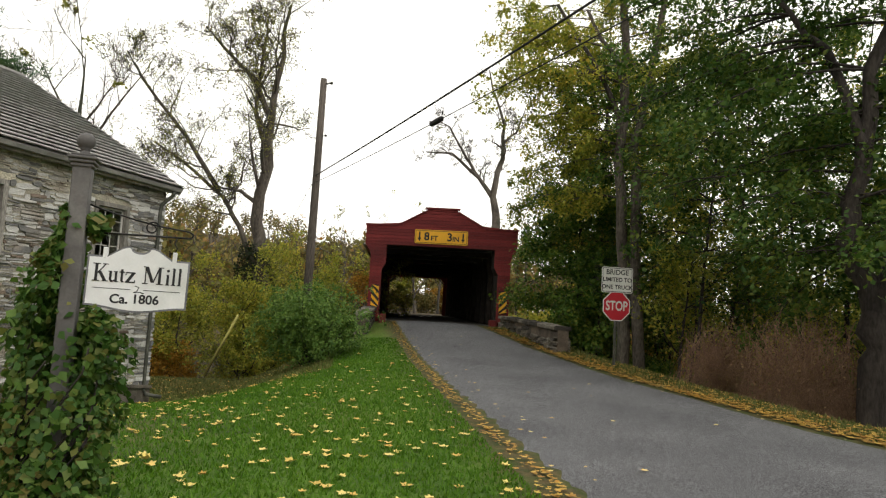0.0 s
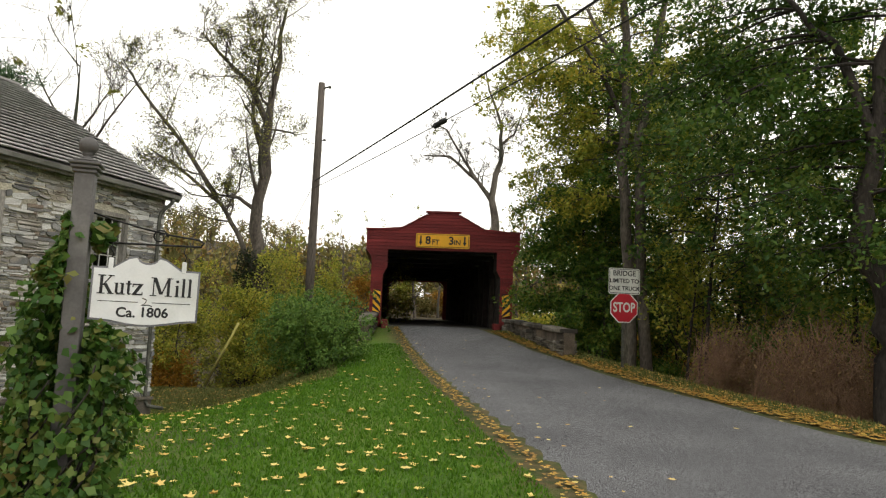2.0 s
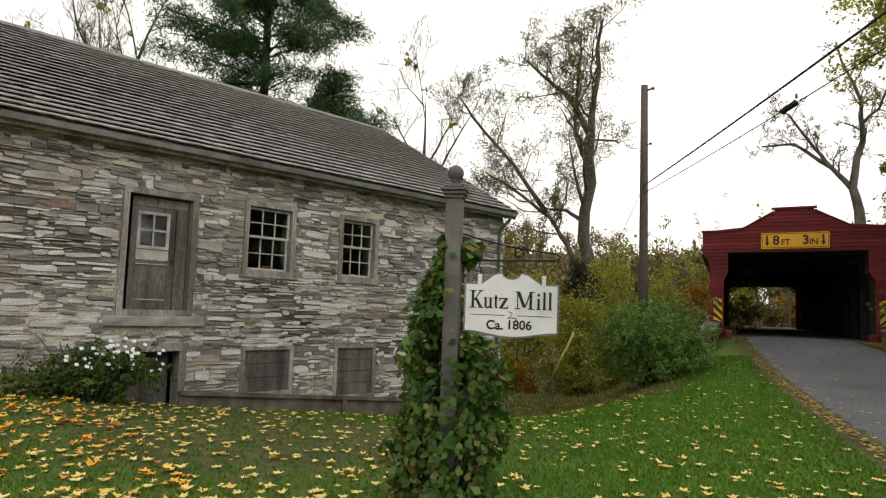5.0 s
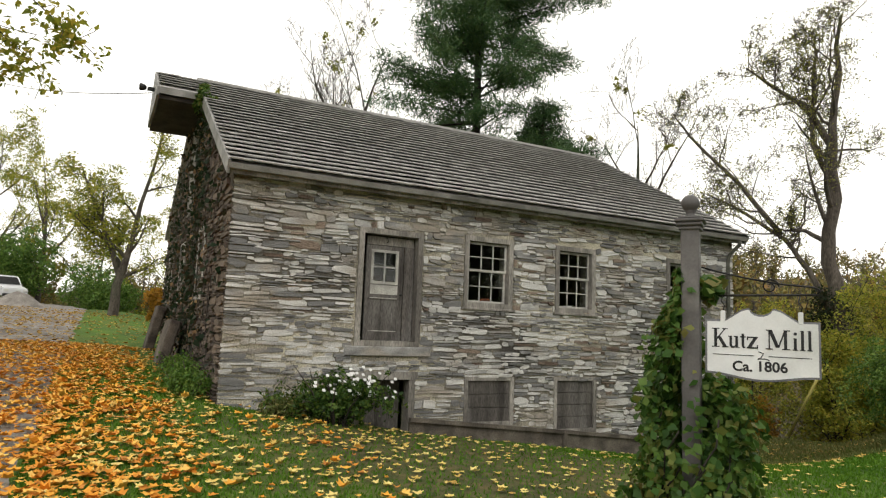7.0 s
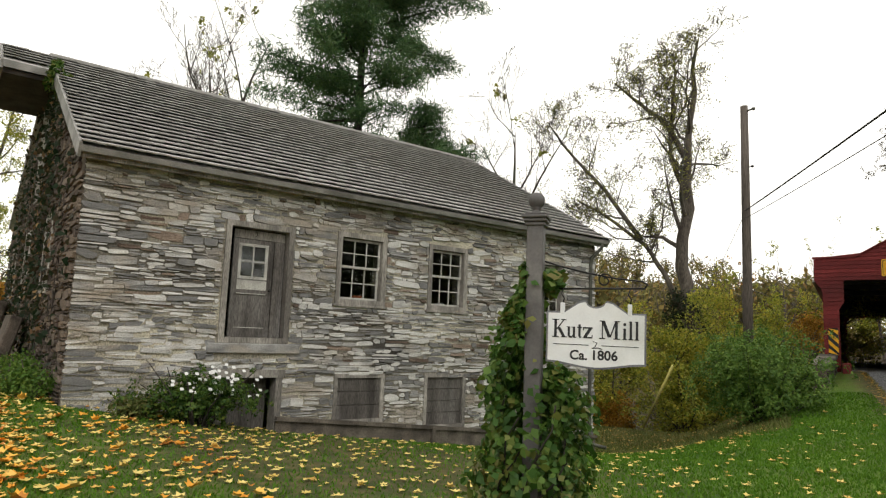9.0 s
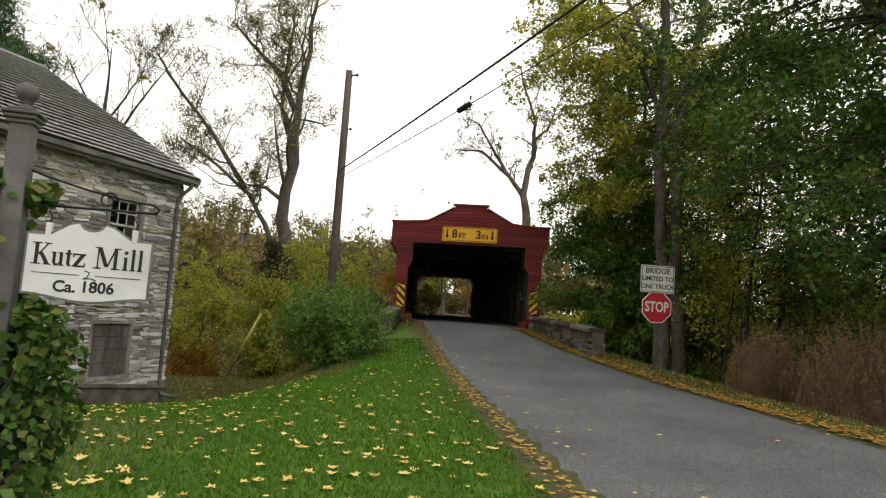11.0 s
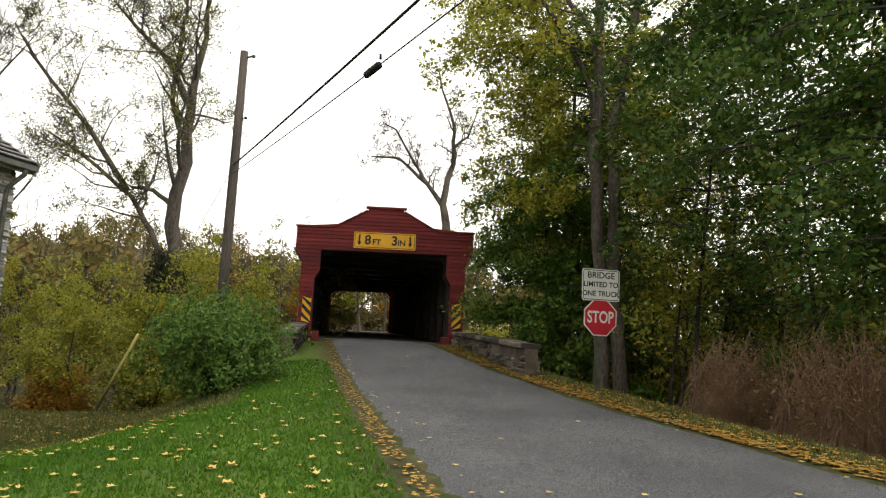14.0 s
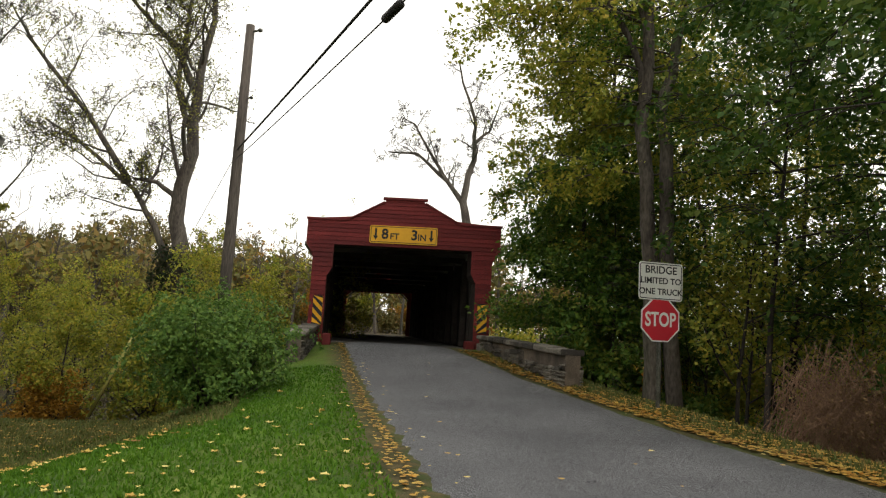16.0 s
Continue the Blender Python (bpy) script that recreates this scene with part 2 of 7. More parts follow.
L_LITTER = leafy("leaf_litter", [(0.22, 0.11, 0.035), (0.44, 0.26, 0.06), (0.58, 0.40, 0.09), (0.52, 0.24, 0.035)], 0.8, 0.1)
L_GRASS = leafy("lawn_blades", [(0.046, 0.115, 0.008), (0.078, 0.18, 0.011), (0.125, 0.235, 0.018)], 0.6, 0.3)
L_WEED = leafy("bank_grass", [(0.07, 0.10, 0.025), (0.13, 0.15, 0.04), (0.22, 0.19, 0.07)], 0.7, 0.3)
L_FLOWER = leafy("white_petals", [(0.72, 0.72, 0.70), (0.80, 0.80, 0.78)], 0.6, 0.2)
L_FAR = leafy("far_autumn_woods", [(0.10, 0.10, 0.04), (0.16, 0.15, 0.05), (0.22, 0.18, 0.055), (0.26, 0.14, 0.045)], 0.9, 0.2)


# ---- mesh helpers ----
def part(name, bm, material, parent=None, label=""):
    """Links a bmesh as one mesh object, under a thing or part where one is given."""
    me = bpy.data.meshes.new(name)
    bm.normal_update()
    bm.to_mesh(me)
    bm.free()
    return part_mesh(name, me, material, parent, label)


def part_mesh(name, me, material, parent=None, label=""):
    if material is not None and not me.materials:
        me.materials.append(material)
    ob = new(name, me)
    if parent is not None:
        ob.parent = parent
    if label:
        ob["label"] = label
    return ob


def raw_mesh(name, verts, faces, smooth=False, flat=False):
    """A mesh from numpy arrays: verts (n, 3), faces (m, 3 or 4)."""
    verts, faces = np.asarray(verts, np.float32), np.asarray(faces, np.int32)
    me = bpy.data.meshes.new(name)
    me.vertices.add(len(verts))
    me.vertices.foreach_set("co", verts.ravel())
    k = faces.shape[1]
    me.loops.add(faces.size)
    me.loops.foreach_set("vertex_index", faces.ravel())
    me.polygons.add(len(faces))
    me.polygons.foreach_set("loop_start", np.arange(0, faces.size, k, dtype=np.int32))
    me.update(calc_edges=True)
    if flat:
        me.polygons.foreach_set("use_smooth", np.zeros(len(faces), bool))
    if smooth:
        me.polygons.foreach_set("use_smooth", np.ones(len(faces), bool))
    return me


def thing(name, label, category, at=(0, 0, 0), group="", kind="", rz=0):
    e = new(name)
    e.matrix_world = pose(*at, 0, 0, rz)
    return tagged(e, label, category, group, kind)


def box(bm, x0, x1, y0, y1, z0, z1, bevel=0.0, m=None):
    vs = [bm.verts.new((x, y, z)) for z in (z0, z1) for y in (y0, y1) for x in (x0, x1)]
    fs = [bm.faces.new([vs[i] for i in q]) for q in ((0, 2, 3, 1), (4, 5, 7, 6), (0, 1, 5, 4), (1, 3, 7, 5), (3, 2, 6, 7), (2, 0, 4, 6))]
    if bevel:
        es = list({e for f in fs for e in f.edges})
        r = bmesh.ops.bevel(bm, geom=es, offset=bevel, segments=1, affect="EDGES")
        vs = list({v for v in r["verts"]} | {v for v in vs if v.is_valid})
    if m is not None:
        for v in vs:
            v.co = m @ v.co
    return bm


def boxed(*a, **k):
    return box(bmesh.new(), *a, **k)


def lathe(bm, profile, n=16, m=None):
    """Turns (radius, z) pairs about z."""
    rings = []
    for r, z in profile:
        rings.append([bm.verts.new((r * math.cos(2 * math.pi * i / n), r * math.sin(2 * math.pi * i / n), z)) for i in range(n)])
    for a, b in zip(rings, rings[1:]):
        for i in range(n):
            bm.faces.new((a[i], a[(i + 1) % n], b[(i + 1) % n], b[i])).smooth = True
    bm.faces.new(rings[0][::-1])
    bm.faces.new(rings[-1])
    if m is not None:
        for ring in rings:
            for v in ring:
                v.co = m @ v.co
    return bm


def tube(bm, pts, radii, n=6):
    """A tapered tube along points."""
    pts = [Vector(p) for p in pts]
    rings = []
    for i, p in enumerate(pts):
        d = (pts[min(i + 1, len(pts) - 1)] - pts[max(i - 1, 0)]).normalized()
        a = d.orthogonal().normalized() if i == 0 else (a - d * a.dot(d)).normalized()
        b = d.cross(a)
        r = radii[i] if hasattr(radii, "__len__") else radii
        rings.append([bm.verts.new(p + r * (math.cos(t) * a + math.sin(t) * b)) for t in (2 * math.pi * k / n for k in range(n))])
    for u, v in zip(rings, rings[1:]):
        for k in range(n):
            bm.faces.new((u[k], u[(k + 1) % n], v[(k + 1) % n], v[k])).smooth = True
    bm.faces.new(rings[0][::-1])
    bm.faces.new(rings[-1])
    return bm


def prism(bm, outline, y0, y1, m=None):
    """Extrudes an outline of (x, z) from y0 to y1."""
    a = [bm.verts.new((x, y0, z)) for x, z in outline]
    b = [bm.verts.new((x, y1, z)) for x, z in outline]
    k = len(a)
    bm.faces.new(a)
    bm.faces.new(b[::-1])
    for i in range(k):
        bm.faces.new((a[(i + 1) % k], a[i], b[i], b[(i + 1) % k]))
    if m is not None:
        for v in a + b:
            v.co = m @ v.co
    return bm


def lettering(name, text, size, material, parent, m, depth=0.002, label="", squeeze=1.0, bold=0.0):
    """Words as a mesh, standing upright in the plane x, z of m, centred."""
    cu = bpy.data.curves.new(name, "FONT")
    cu.body, cu.size, cu.align_x, cu.align_y, cu.extrude = text, size, "CENTER", "CENTER", depth
    cu.resolution_u, cu.offset = 4, bold
    tmp = bpy.data.objects.new(name, cu)
    scene.collection.objects.link(tmp)
    me = bpy.data.meshes.new_from_object(tmp.evaluated_get(bpy.context.evaluated_depsgraph_get()))
    bpy.data.objects.remove(tmp)
    me.transform(m @ pose(0, 0, 0, 90) @ Matrix.Diagonal((squeeze, 1, 1, 1)))
    me.materials.clear()
    return part_mesh(name, me, material, parent, label)


# ---- the lie of the land ----
def smooth(a, b, v):
    t = np.clip((v - a) / (b - a), 0, 1)
    return t * t * (3 - 2 * t)


PORTAL = np.array((-9.35, 24.58))
ALONG = np.array((-0.438, 0.899))
FACE = np.array((0.955, 0.296))


def road_left(y):
    return -0.53 - 0.583 * (y - 6.06)


def road_right(y):
    return 0.9 - 0.76 * (y - 13.5)


def road_height(y):
    return np.interp(y, [-60, 8, 12, 16, 20, 24.3, 30], [0, 0.02, 0.09, 0.19, 0.50, 0.98, 1.0])


def land(x, y):
    """Height of the ground."""
    x, y = np.asarray(x, float), np.asarray(y, float)
    base = np.interp(y, [-30, 0, 1.3, 4.6, 10.3, 13.2, 16.5], [0.9, 0.50, 0.29, -0.25, -0.80, -1.08, -1.3])
    w = np.clip((-x - 3.3) / 8, 0, 1.25)
    lawn = w * base + 0.038 * np.maximum(0, -x - 12) * smooth(6, -3, y) * smooth(-200, -90, x)
    z0 = road_height(y)
    dl = (road_left(y) - x) * 0.864
    dr = (x - road_right(y)) * 0.80
    z = np.where(dl > 0, z0 + (lawn - z0) * smooth(0.3, 6.0, dl), z0)
    z = z - 2.0 * smooth(0.5, 6.5, dr) * smooth(10, 15.5, y)
    d = (x - PORTAL[0]) * ALONG[0] + (y - PORTAL[1]) * ALONG[1]
    s = (x - PORTAL[0]) * 0.899 + (y - PORTAL[1]) * 0.438
    creek = smooth(0.6, 5, d + 0.12 * np.abs(s)) * (1 - smooth(19, 24.5, d))
    z = z + (-2.9 - z) * creek
    far = smooth(19, 24.5, d)
    z = z + (1.0 - z) * far * (1 - smooth(4, 16, np.abs(s)) * 0.7)
    z = z + 12 * smooth(45, 170, d) * (0.2 + 1.45 * smooth(10, -45, s)) + 10 * smooth(110, 260, np.hypot(x, y)) * (1 - far)
    z = z + 0.05 * np.sin(x * 0.55 + 1.0) * np.sin(y * 0.43) * smooth(2, 8, np.abs(dl))
    return z


def lane_mid(x):
    return -3.9 + 0.09 * (x + 8) - 0.04 * np.maximum(0, -x - 8)


def lane_half(x):
    return 3.0 + 0.04 * np.maximum(0, -x - 8)


def ground_z(x, y):
    return float(land(x, y))


def land_material():
    """Grass, leaf litter and bare bank by place, mixed by noise."""
    m = surface("lawn_and_woodland_floor", (0.04, 0.09, 0.007), (0.09, 0.17, 0.012), (0.10, 0.14, 0.02), 0.8, 40, 0.95, 0.8, 0.03)
    n, l = m.node_tree.nodes, m.node_tree.links
    p = n["Principled BSDF"]
    grass = p.inputs["Base Color"].links[0].from_socket
    geo = n.new("ShaderNodeNewGeometry")
    vc = n.new("ShaderNodeVertexColor")
    vc.layer_name = "litter"
    nz = n.new("ShaderNodeTexNoise")
    nz.inputs["Scale"].default_value, nz.inputs["Detail"].default_value = 5.0, 8
    l.new(geo.outputs["Position"], nz.inputs["Vector"])
    ramp = n.new("ShaderNodeValToRGB")
    for i, c in enumerate(((0.025, 0.02, 0.012), (0.07, 0.05, 0.026), (0.13, 0.095, 0.04))):
        if i == 2:
            ramp.color_ramp.elements.new(0.7)
        ramp.color_ramp.elements[i].color = rgb(c)
        ramp.color_ramp.elements[i].position = (0.3, 0.5, 0.7)[i]
    l.new(nz.outputs[0], ramp.inputs[0])
    add = n.new("ShaderNodeMath")
    add.operation = "MULTIPLY_ADD"
    add.inputs[1].default_value, add.inputs[2].default_value = 0.8, -0.4
    l.new(nz.outputs[0], add.inputs[0])
    sm = n.new("ShaderNodeMath")
    l.new(add.outputs[0], sm.inputs[0])
    l.new(vc.outputs["Color"], sm.inputs[1])
    cl = n.new("ShaderNodeClamp")
    l.new(sm.outputs[0], cl.inputs[0])
    mx = n.new("ShaderNodeMix")
    mx.data_type = "RGBA"
    l.new(cl.outputs[0], mx.inputs[0])
    l.new(grass, mx.inputs[6])
    l.new(ramp.outputs[0], mx.inputs[7])
    l.new(mx.outputs[2], p.inputs["Base Color"])
    return m


def ticks(lo, hi, dense_lo, dense_hi, step, grow=1.13):
    mid = list(np.arange(dense_lo, dense_hi + 1e-6, step))
    up, s = [mid[-1]], step
    while up[-1] < hi:
        s *= grow
        up.append(up[-1] + s)
    dn, s = [mid[0]], step
    while dn[-1] > lo:
        s *= grow
        dn.append(dn[-1] - s)
    return np.array(dn[:0:-1] + mid + up[1:])


def build_ground():
    xs, ys = ticks(-1500, 1500, -26, 14, 0.35), ticks(-1500, 1500, -8, 32, 0.35)
    gx, gy = np.meshgrid(xs, ys)
    gz = land(gx, gy)
    lane = smooth(0.4, 0.0, np.abs(gy - lane_mid(gx)) - lane_half(gx)) * smooth(6, 3, gx)
    dl, dr = (road_left(gy) - gx) * 0.864, (gx - road_right(gy)) * 0.80
    inside = smooth(0.25, 0.6, np.minimum(-dl, -dr)) * (gy < 26)
    gz = gz - 0.08 * inside - 0.05 * lane
    nx, ny = len(xs), len(ys)
    i = np.arange(nx * ny).reshape(ny, nx)
    faces = np.stack([i[:-1, :-1], i[:-1, 1:], i[1:, 1:], i[1:, :-1]], -1).reshape(-1, 4)
    me = raw_mesh("ground", np.stack([gx, gy, gz], -1).reshape(-1, 3), faces, True)
    d = (gx - PORTAL[0]) * ALONG[0] + (gy - PORTAL[1]) * ALONG[1]
    litter = np.maximum.reduce([smooth(0.9, 3.0, dr) * smooth(9, 15, gy), smooth(-1.5, 3, d), smooth(40, 80, np.hypot(gx, gy)),
                                0.75 * smooth(-9, -15, gx) * smooth(10, 20, gy), smooth(0.6, 0.2, np.abs(dl)) * 0.85, smooth(0.9, 0.1, np.abs(dr)) * 0.8,
                                0.75 * smooth(4.5, 1.6, np.hypot((gx + 8.8) / 1.3, (gy - 4.8) / 1.3))])
    col = me.color_attributes.new("litter", "FLOAT_COLOR", "POINT")
    rgba = np.repeat(litter.reshape(-1, 1), 4, 1).astype(np.float32)
    col.data.foreach_set("color", rgba.ravel())
    ob = part_mesh("ground", me, land_material())
    return tagged(ob, "mown green lawn running into leaf-strewn creek bank and woodland floor", "ground", kind="structure")


def build_strip(name, left, right, rows, material, lift, cols=10):
    """A strip of paving between two edge functions of a running parameter."""
    v, f = [], []
    for t in rows:
        a, b = np.array(left(t)), np.array(right(t))
        for k in range(cols + 1):
            x, y = a + (b - a) * k / cols
            crown = 0.04 * (1 - (2 * k / cols - 1) ** 2)
            v.append((x, y, ground_z(x, y) + lift + crown - (0.05 if k in (0, cols) else 0)))
    for r in range(len(rows) - 1):
        for k in range(cols):
            i = r * (cols + 1) + k
            f.append((i, i + 1, i + cols + 2, i + cols + 1))
    return part_mesh(name, raw_mesh(name, v, f, True), material)


ground = build_ground()


def wobble(t):
    return 0.10 * noise.noise((t * 0.9, 3.1, 0)) + 0.05 * noise.noise((t * 3.7, 8.2, 0))


def road_end(t):
    """Square up the road's end to the portal."""
    return min(1.0, max(0.0, (t - 21.0) / 4.0))


def left_edge(t):
    y = t - 0.75 * road_end(t)
    return road_left(y) + wobble(t), y


def right_edge(t):
    y = t + 0.45 * road_end(t)
    return road_right(y) + wobble(t + 50), y


road = tagged(build_strip("road", left_edge, right_edge, list(np.arange(-70, 0, 2.5)) + list(np.arange(0, 24.76, 0.25)), M_ASPHALT, 0.0, 14),
              "narrow grey asphalt road rising to the bridge", "road", kind="structure")
lane = tagged(build_strip("driveway", lambda t: (t, lane_mid(t) + lane_half(t) + 2 * wobble(t)), lambda t: (t, lane_mid(t) - lane_half(t) + 2 * wobble(t + 9)),
                          list(np.arange(-70, 5.1, 0.6)), M_GRAVEL, 0.0, 10), "grey gravel driveway strewn with orange leaves", "driveway", kind="structure")
water = tagged(part_mesh("water", raw_mesh("water", [(x, y, -2.45) for x, y in
               (tuple(PORTAL + 3 * ALONG + s * np.array((0.899, 0.438)) + d * ALONG) for s, d in ((-90, -14), (90, -14), (90, 20), (-90, 20)))],
               [(0, 1, 2, 3)]), M_WATER), "dark still creek water under the bridge", "creek", kind="structure")


# ---- the stone mill ----
MILL = pose(-11.43, 1.15, 0, 0, 0, 95)      # local x along the front wall, local y into the building
MILL_LEN, MILL_DEEP, EAVE, RIDGE, RIDGE_Y = 12.2, 11.0, 4.17, 7.56, 5.5
PITCH = (RIDGE - 4.27) / (RIDGE_Y + 0.35)

mill = new("stone_mill")
mill.matrix_world = MILL
tagged(mill, "long grey fieldstone mill with a weathered shingle roof", "mill building")


def wall_mesh(openings, u0, u1, z0, z1, y0, y1):
    """A wall in the plane x, z with holes right through it."""
    us = sorted({u0, u1, *(o[0] for o in openings), *(o[1] for o in openings)})
    zs = sorted({z0, z1, *(o[2] for o in openings), *(o[3] for o in openings)})

    def solid(i, k):
        if not (0 <= i < len(us) - 1 and 0 <= k < len(zs) - 1):
            return False
        u, z = (us[i] + us[i + 1]) / 2, (zs[k] + zs[k + 1]) / 2
        return not any(o[0] < u < o[1] and o[2] < z < o[3] for o in openings)

    bm = bmesh.new()

    def quad(*c):
        bm.faces.new([bm.verts.new(p) for p in c])

    for i in range(len(us) - 1):
        for k in range(len(zs) - 1):
            if not solid(i, k):
                continue
            a, b, c, d = us[i], us[i + 1], zs[k], zs[k + 1]
            quad((a, y0, c), (b, y0, c), (b, y0, d), (a, y0, d))
            quad((b, y1, c), (a, y1, c), (a, y1, d), (b, y1, d))
            if not solid(i - 1, k):
                quad((a, y1, c), (a, y0, c), (a, y0, d), (a, y1, d))
            if not solid(i + 1, k):
                quad((b, y0, c), (b, y1, c), (b, y1, d), (b, y0, d))
            if not solid(i, k - 1):
                quad((a, y1, c), (b, y1, c), (b, y0, c), (a, y0, c))
            if not solid(i, k + 1):
                quad((a, y0, d), (b, y0, d), (b, y1, d), (a, y1, d))
    bmesh.ops.remove_doubles(bm, verts=bm.verts, dist=1e-4)
    return bm


# openings in the front wall: u0, u1, z0, z1
DOOR = (2.34, 3.50, 1.36, 3.44)
WIN_A, WIN_B, WIN_C = (4.50, 5.62, 2.14, 3.55), (6.72, 7.78, 2.14, 3.55), (9.95, 10.98, 2.14, 3.55)
HATCH_A, HATCH_B, HATCH_C = (4.60, 5.70, -0.15, 0.78), (6.74, 7.83, -0.35, 0.78), (9.86, 11.0, -0.52, 0.76)
LOWDOOR = (2.35, 3.50, -0.75, 0.84)
FRONT = (DOOR, WIN_A, WIN_B, WIN_C, HATCH_A, HATCH_B, HATCH_C, LOWDOOR)

part("front_wall", wall_mesh(FRONT, 0.02, MILL_LEN - 0.02, -1.6, EAVE, 0.006, 0.5), M_MORTAR, mill, "lime-mortared fieldstone front wall")
part("rear_wall", boxed(0.0, MILL_LEN, MILL_DEEP - 0.5, MILL_DEEP, -1.6, EAVE), M_MORTAR, mill)


def gable(u0, u1, material):
    bm = bmesh.new()
    rake = lambda y: EAVE + 0.06 + PITCH * min(y, 2 * RIDGE_Y - y)
    prism(bm, [(0.5, -1.6), (MILL_DEEP - 0.5, -1.6), (MILL_DEEP - 0.5, rake(0.5)), (RIDGE_Y, rake(RIDGE_Y)), (0.5, rake(0.5))], u0, u1,
          Matrix(((0, 1, 0, 0), (1, 0, 0, 0), (0, 0, 1, 0), (0, 0, 0, 1))))
    box(bm, u0, u1, 0.035, 0.5, -1.6, EAVE + 0.04)
    bmesh.ops.recalc_face_normals(bm, faces=bm.faces)
    return part("gable_wall", bm, material, mill, "vine-covered brown stone gable wall")


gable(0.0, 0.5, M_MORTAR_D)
gable(MILL_LEN - 0.5, MILL_LEN, M_MORTAR)
# unseen fillers added on the wall tops to keep skylight out of the rooms
for y0 in (0.06, MILL_DEEP - 0.5):
    part("eaves_light_stop", boxed(0.5, MILL_LEN - 0.5, y0, y0 + 0.44, EAVE + 0.002, EAVE + 0.24), M_DARKWOOD, mill)
part("attic_floor", boxed(0.5, MILL_LEN - 0.5, 0.5, MILL_DEEP - 0.5, 3.95, 4.05), M_DARKWOOD, mill)
part("upper_floor", boxed(0.5, MILL_LEN - 0.5, 0.5, MILL_DEEP - 0.5, 1.1, 1.3), M_DARKWOOD, mill)


def stone_block(rng, a, b, c, d, out, y=0.03):
    """One rough flat stone: an uneven eight-cornered outline, narrower at the face."""
    j = lambda s: rng.uniform(-s, s)
    w, h = b - a, d - c
    g = rng.choice((0.003, 0.006, 0.011))
    r = min(0.045, 0.27 * h, 0.15 * w)
    m1, m2 = a + w * rng.uniform(0.3, 0.7), a + w * rng.uniform(0.3, 0.7)
    tip = min(0.35 * h, 0.03)
    ring = [(a + g + abs(j(r)), c + g + abs(j(r * 0.8))), (m1, c + g + j(tip * 0.35)), (b - g - abs(j(r)), c + g + abs(j(r * 0.8))), (b - g + j(tip * 0.3), (c + d) / 2 + j(h * 0.2)),
            (b - g - abs(j(r)), d - g - abs(j(r * 0.8))), (m2, d - g + j(tip * 0.35)), (a + g + abs(j(r)), d - g - abs(j(r * 0.8))), (a + g + j(tip * 0.3), (c + d) / 2 + j(h * 0.2))]
    cx, cz = (a + b) / 2, (c + d) / 2
    sl, sr, bed = j(min(0.55 * h, 0.16 * w)), j(min(0.55 * h, 0.16 * w)), j(min(0.16 * h, 0.1 * w))
    ring = [(x + (sl if x < cx else sr) * (z - cz) / h, z + bed * (x - cx) / w * 2) for x, z in ring]
    kx, kz = max(0.9, 1 - 0.006 / w), max(0.88, 1 - 0.005 / h)
    tx, tz = j(0.008), j(0.004)
    back = [(x, y, z) for x, z in ring]
    front = [(cx + (x - cx) * kx, -out + j(0.006) + tx * (x - cx) / w + tz * (z - cz) / h, cz + (z - cz) * kz) for x, z in ring]
    return back + front


BLOCK_FACES = [(8, 9, 10, 11), (8, 11, 12, 15), (12, 13, 14, 15)] + [(k, (k + 1) % 8, 8 + (k + 1) % 8, 8 + k) for k in range(8)]


def lay_stones(rng, u0, u1, z0, z1, holes, corner=True, top=None, small=1.0):
    """Uneven courses of rubble between u0..u1 and z0..z1, cut round the holes."""
    made, z = [], z0
    while z < z1 - 0.02:
        h = rng.choice((0.035, 0.05, 0.06, 0.075, 0.09, 0.11, 0.15)) * small
        h = min(h, z1 - z)
        if z1 - (z + h) < 0.04:
            h = z1 - z
        u = u0
        while u < u1 - 0.01:
            w = rng.uniform(0.8, 1.0) * rng.choice((0.12, 0.18, 0.25, 0.32, 0.42, 0.58)) * (0.7 + 3 * h)
            if corner and (u == u0 or u1 - u < 0.7):
                w = rng.choice((0.42, 0.2, 0.3, 0.55))
            w = min(w, u1 - u)
            if u1 - (u + w) < 0.09:
                w = u1 - u
            a, b = u, u + w
            u += w
            spans = [(a, b)]
            for o in holes:
                if o[2] - 0.03 < z + h / 2 < o[3] + 0.03:
                    cut = []
                    for s in spans:
                        if s[1] <= o[0] or s[0] >= o[1]:
                            cut.append(s)
                        else:
                            cut += [t for t in ((s[0], o[0]), (o[1], s[1])) if t[1] - t[0] > 0.05]
                    spans = cut
            for s in spans:
                zc, zd = z, z + h
                if top is not None and zd + 0.08 > top((s[0] + s[1]) / 2):
                    continue
                wz = 0.15 * noise.noise((s[0] * 0.75, zc * 0.8, 4.0)) + 0.045 * noise.noise((s[0] * 4.0, zc * 5.0, 9.0))
                if rng.random() < 0.4 and h > 0.09:
                    m = z + h * rng.uniform(0.4, 0.6)
                    made.append((s[0], s[1], zc + wz, m + wz))
                    zc = m
                hh = zd - zc
                made.append((s[0] - rng.uniform(0, 0.012), s[1] + rng.uniform(0, 0.012), zc + wz - rng.uniform(-0.10, 0.13) * hh, zd + wz + rng.uniform(-0.10, 0.13) * hh))
        z += h
    return made


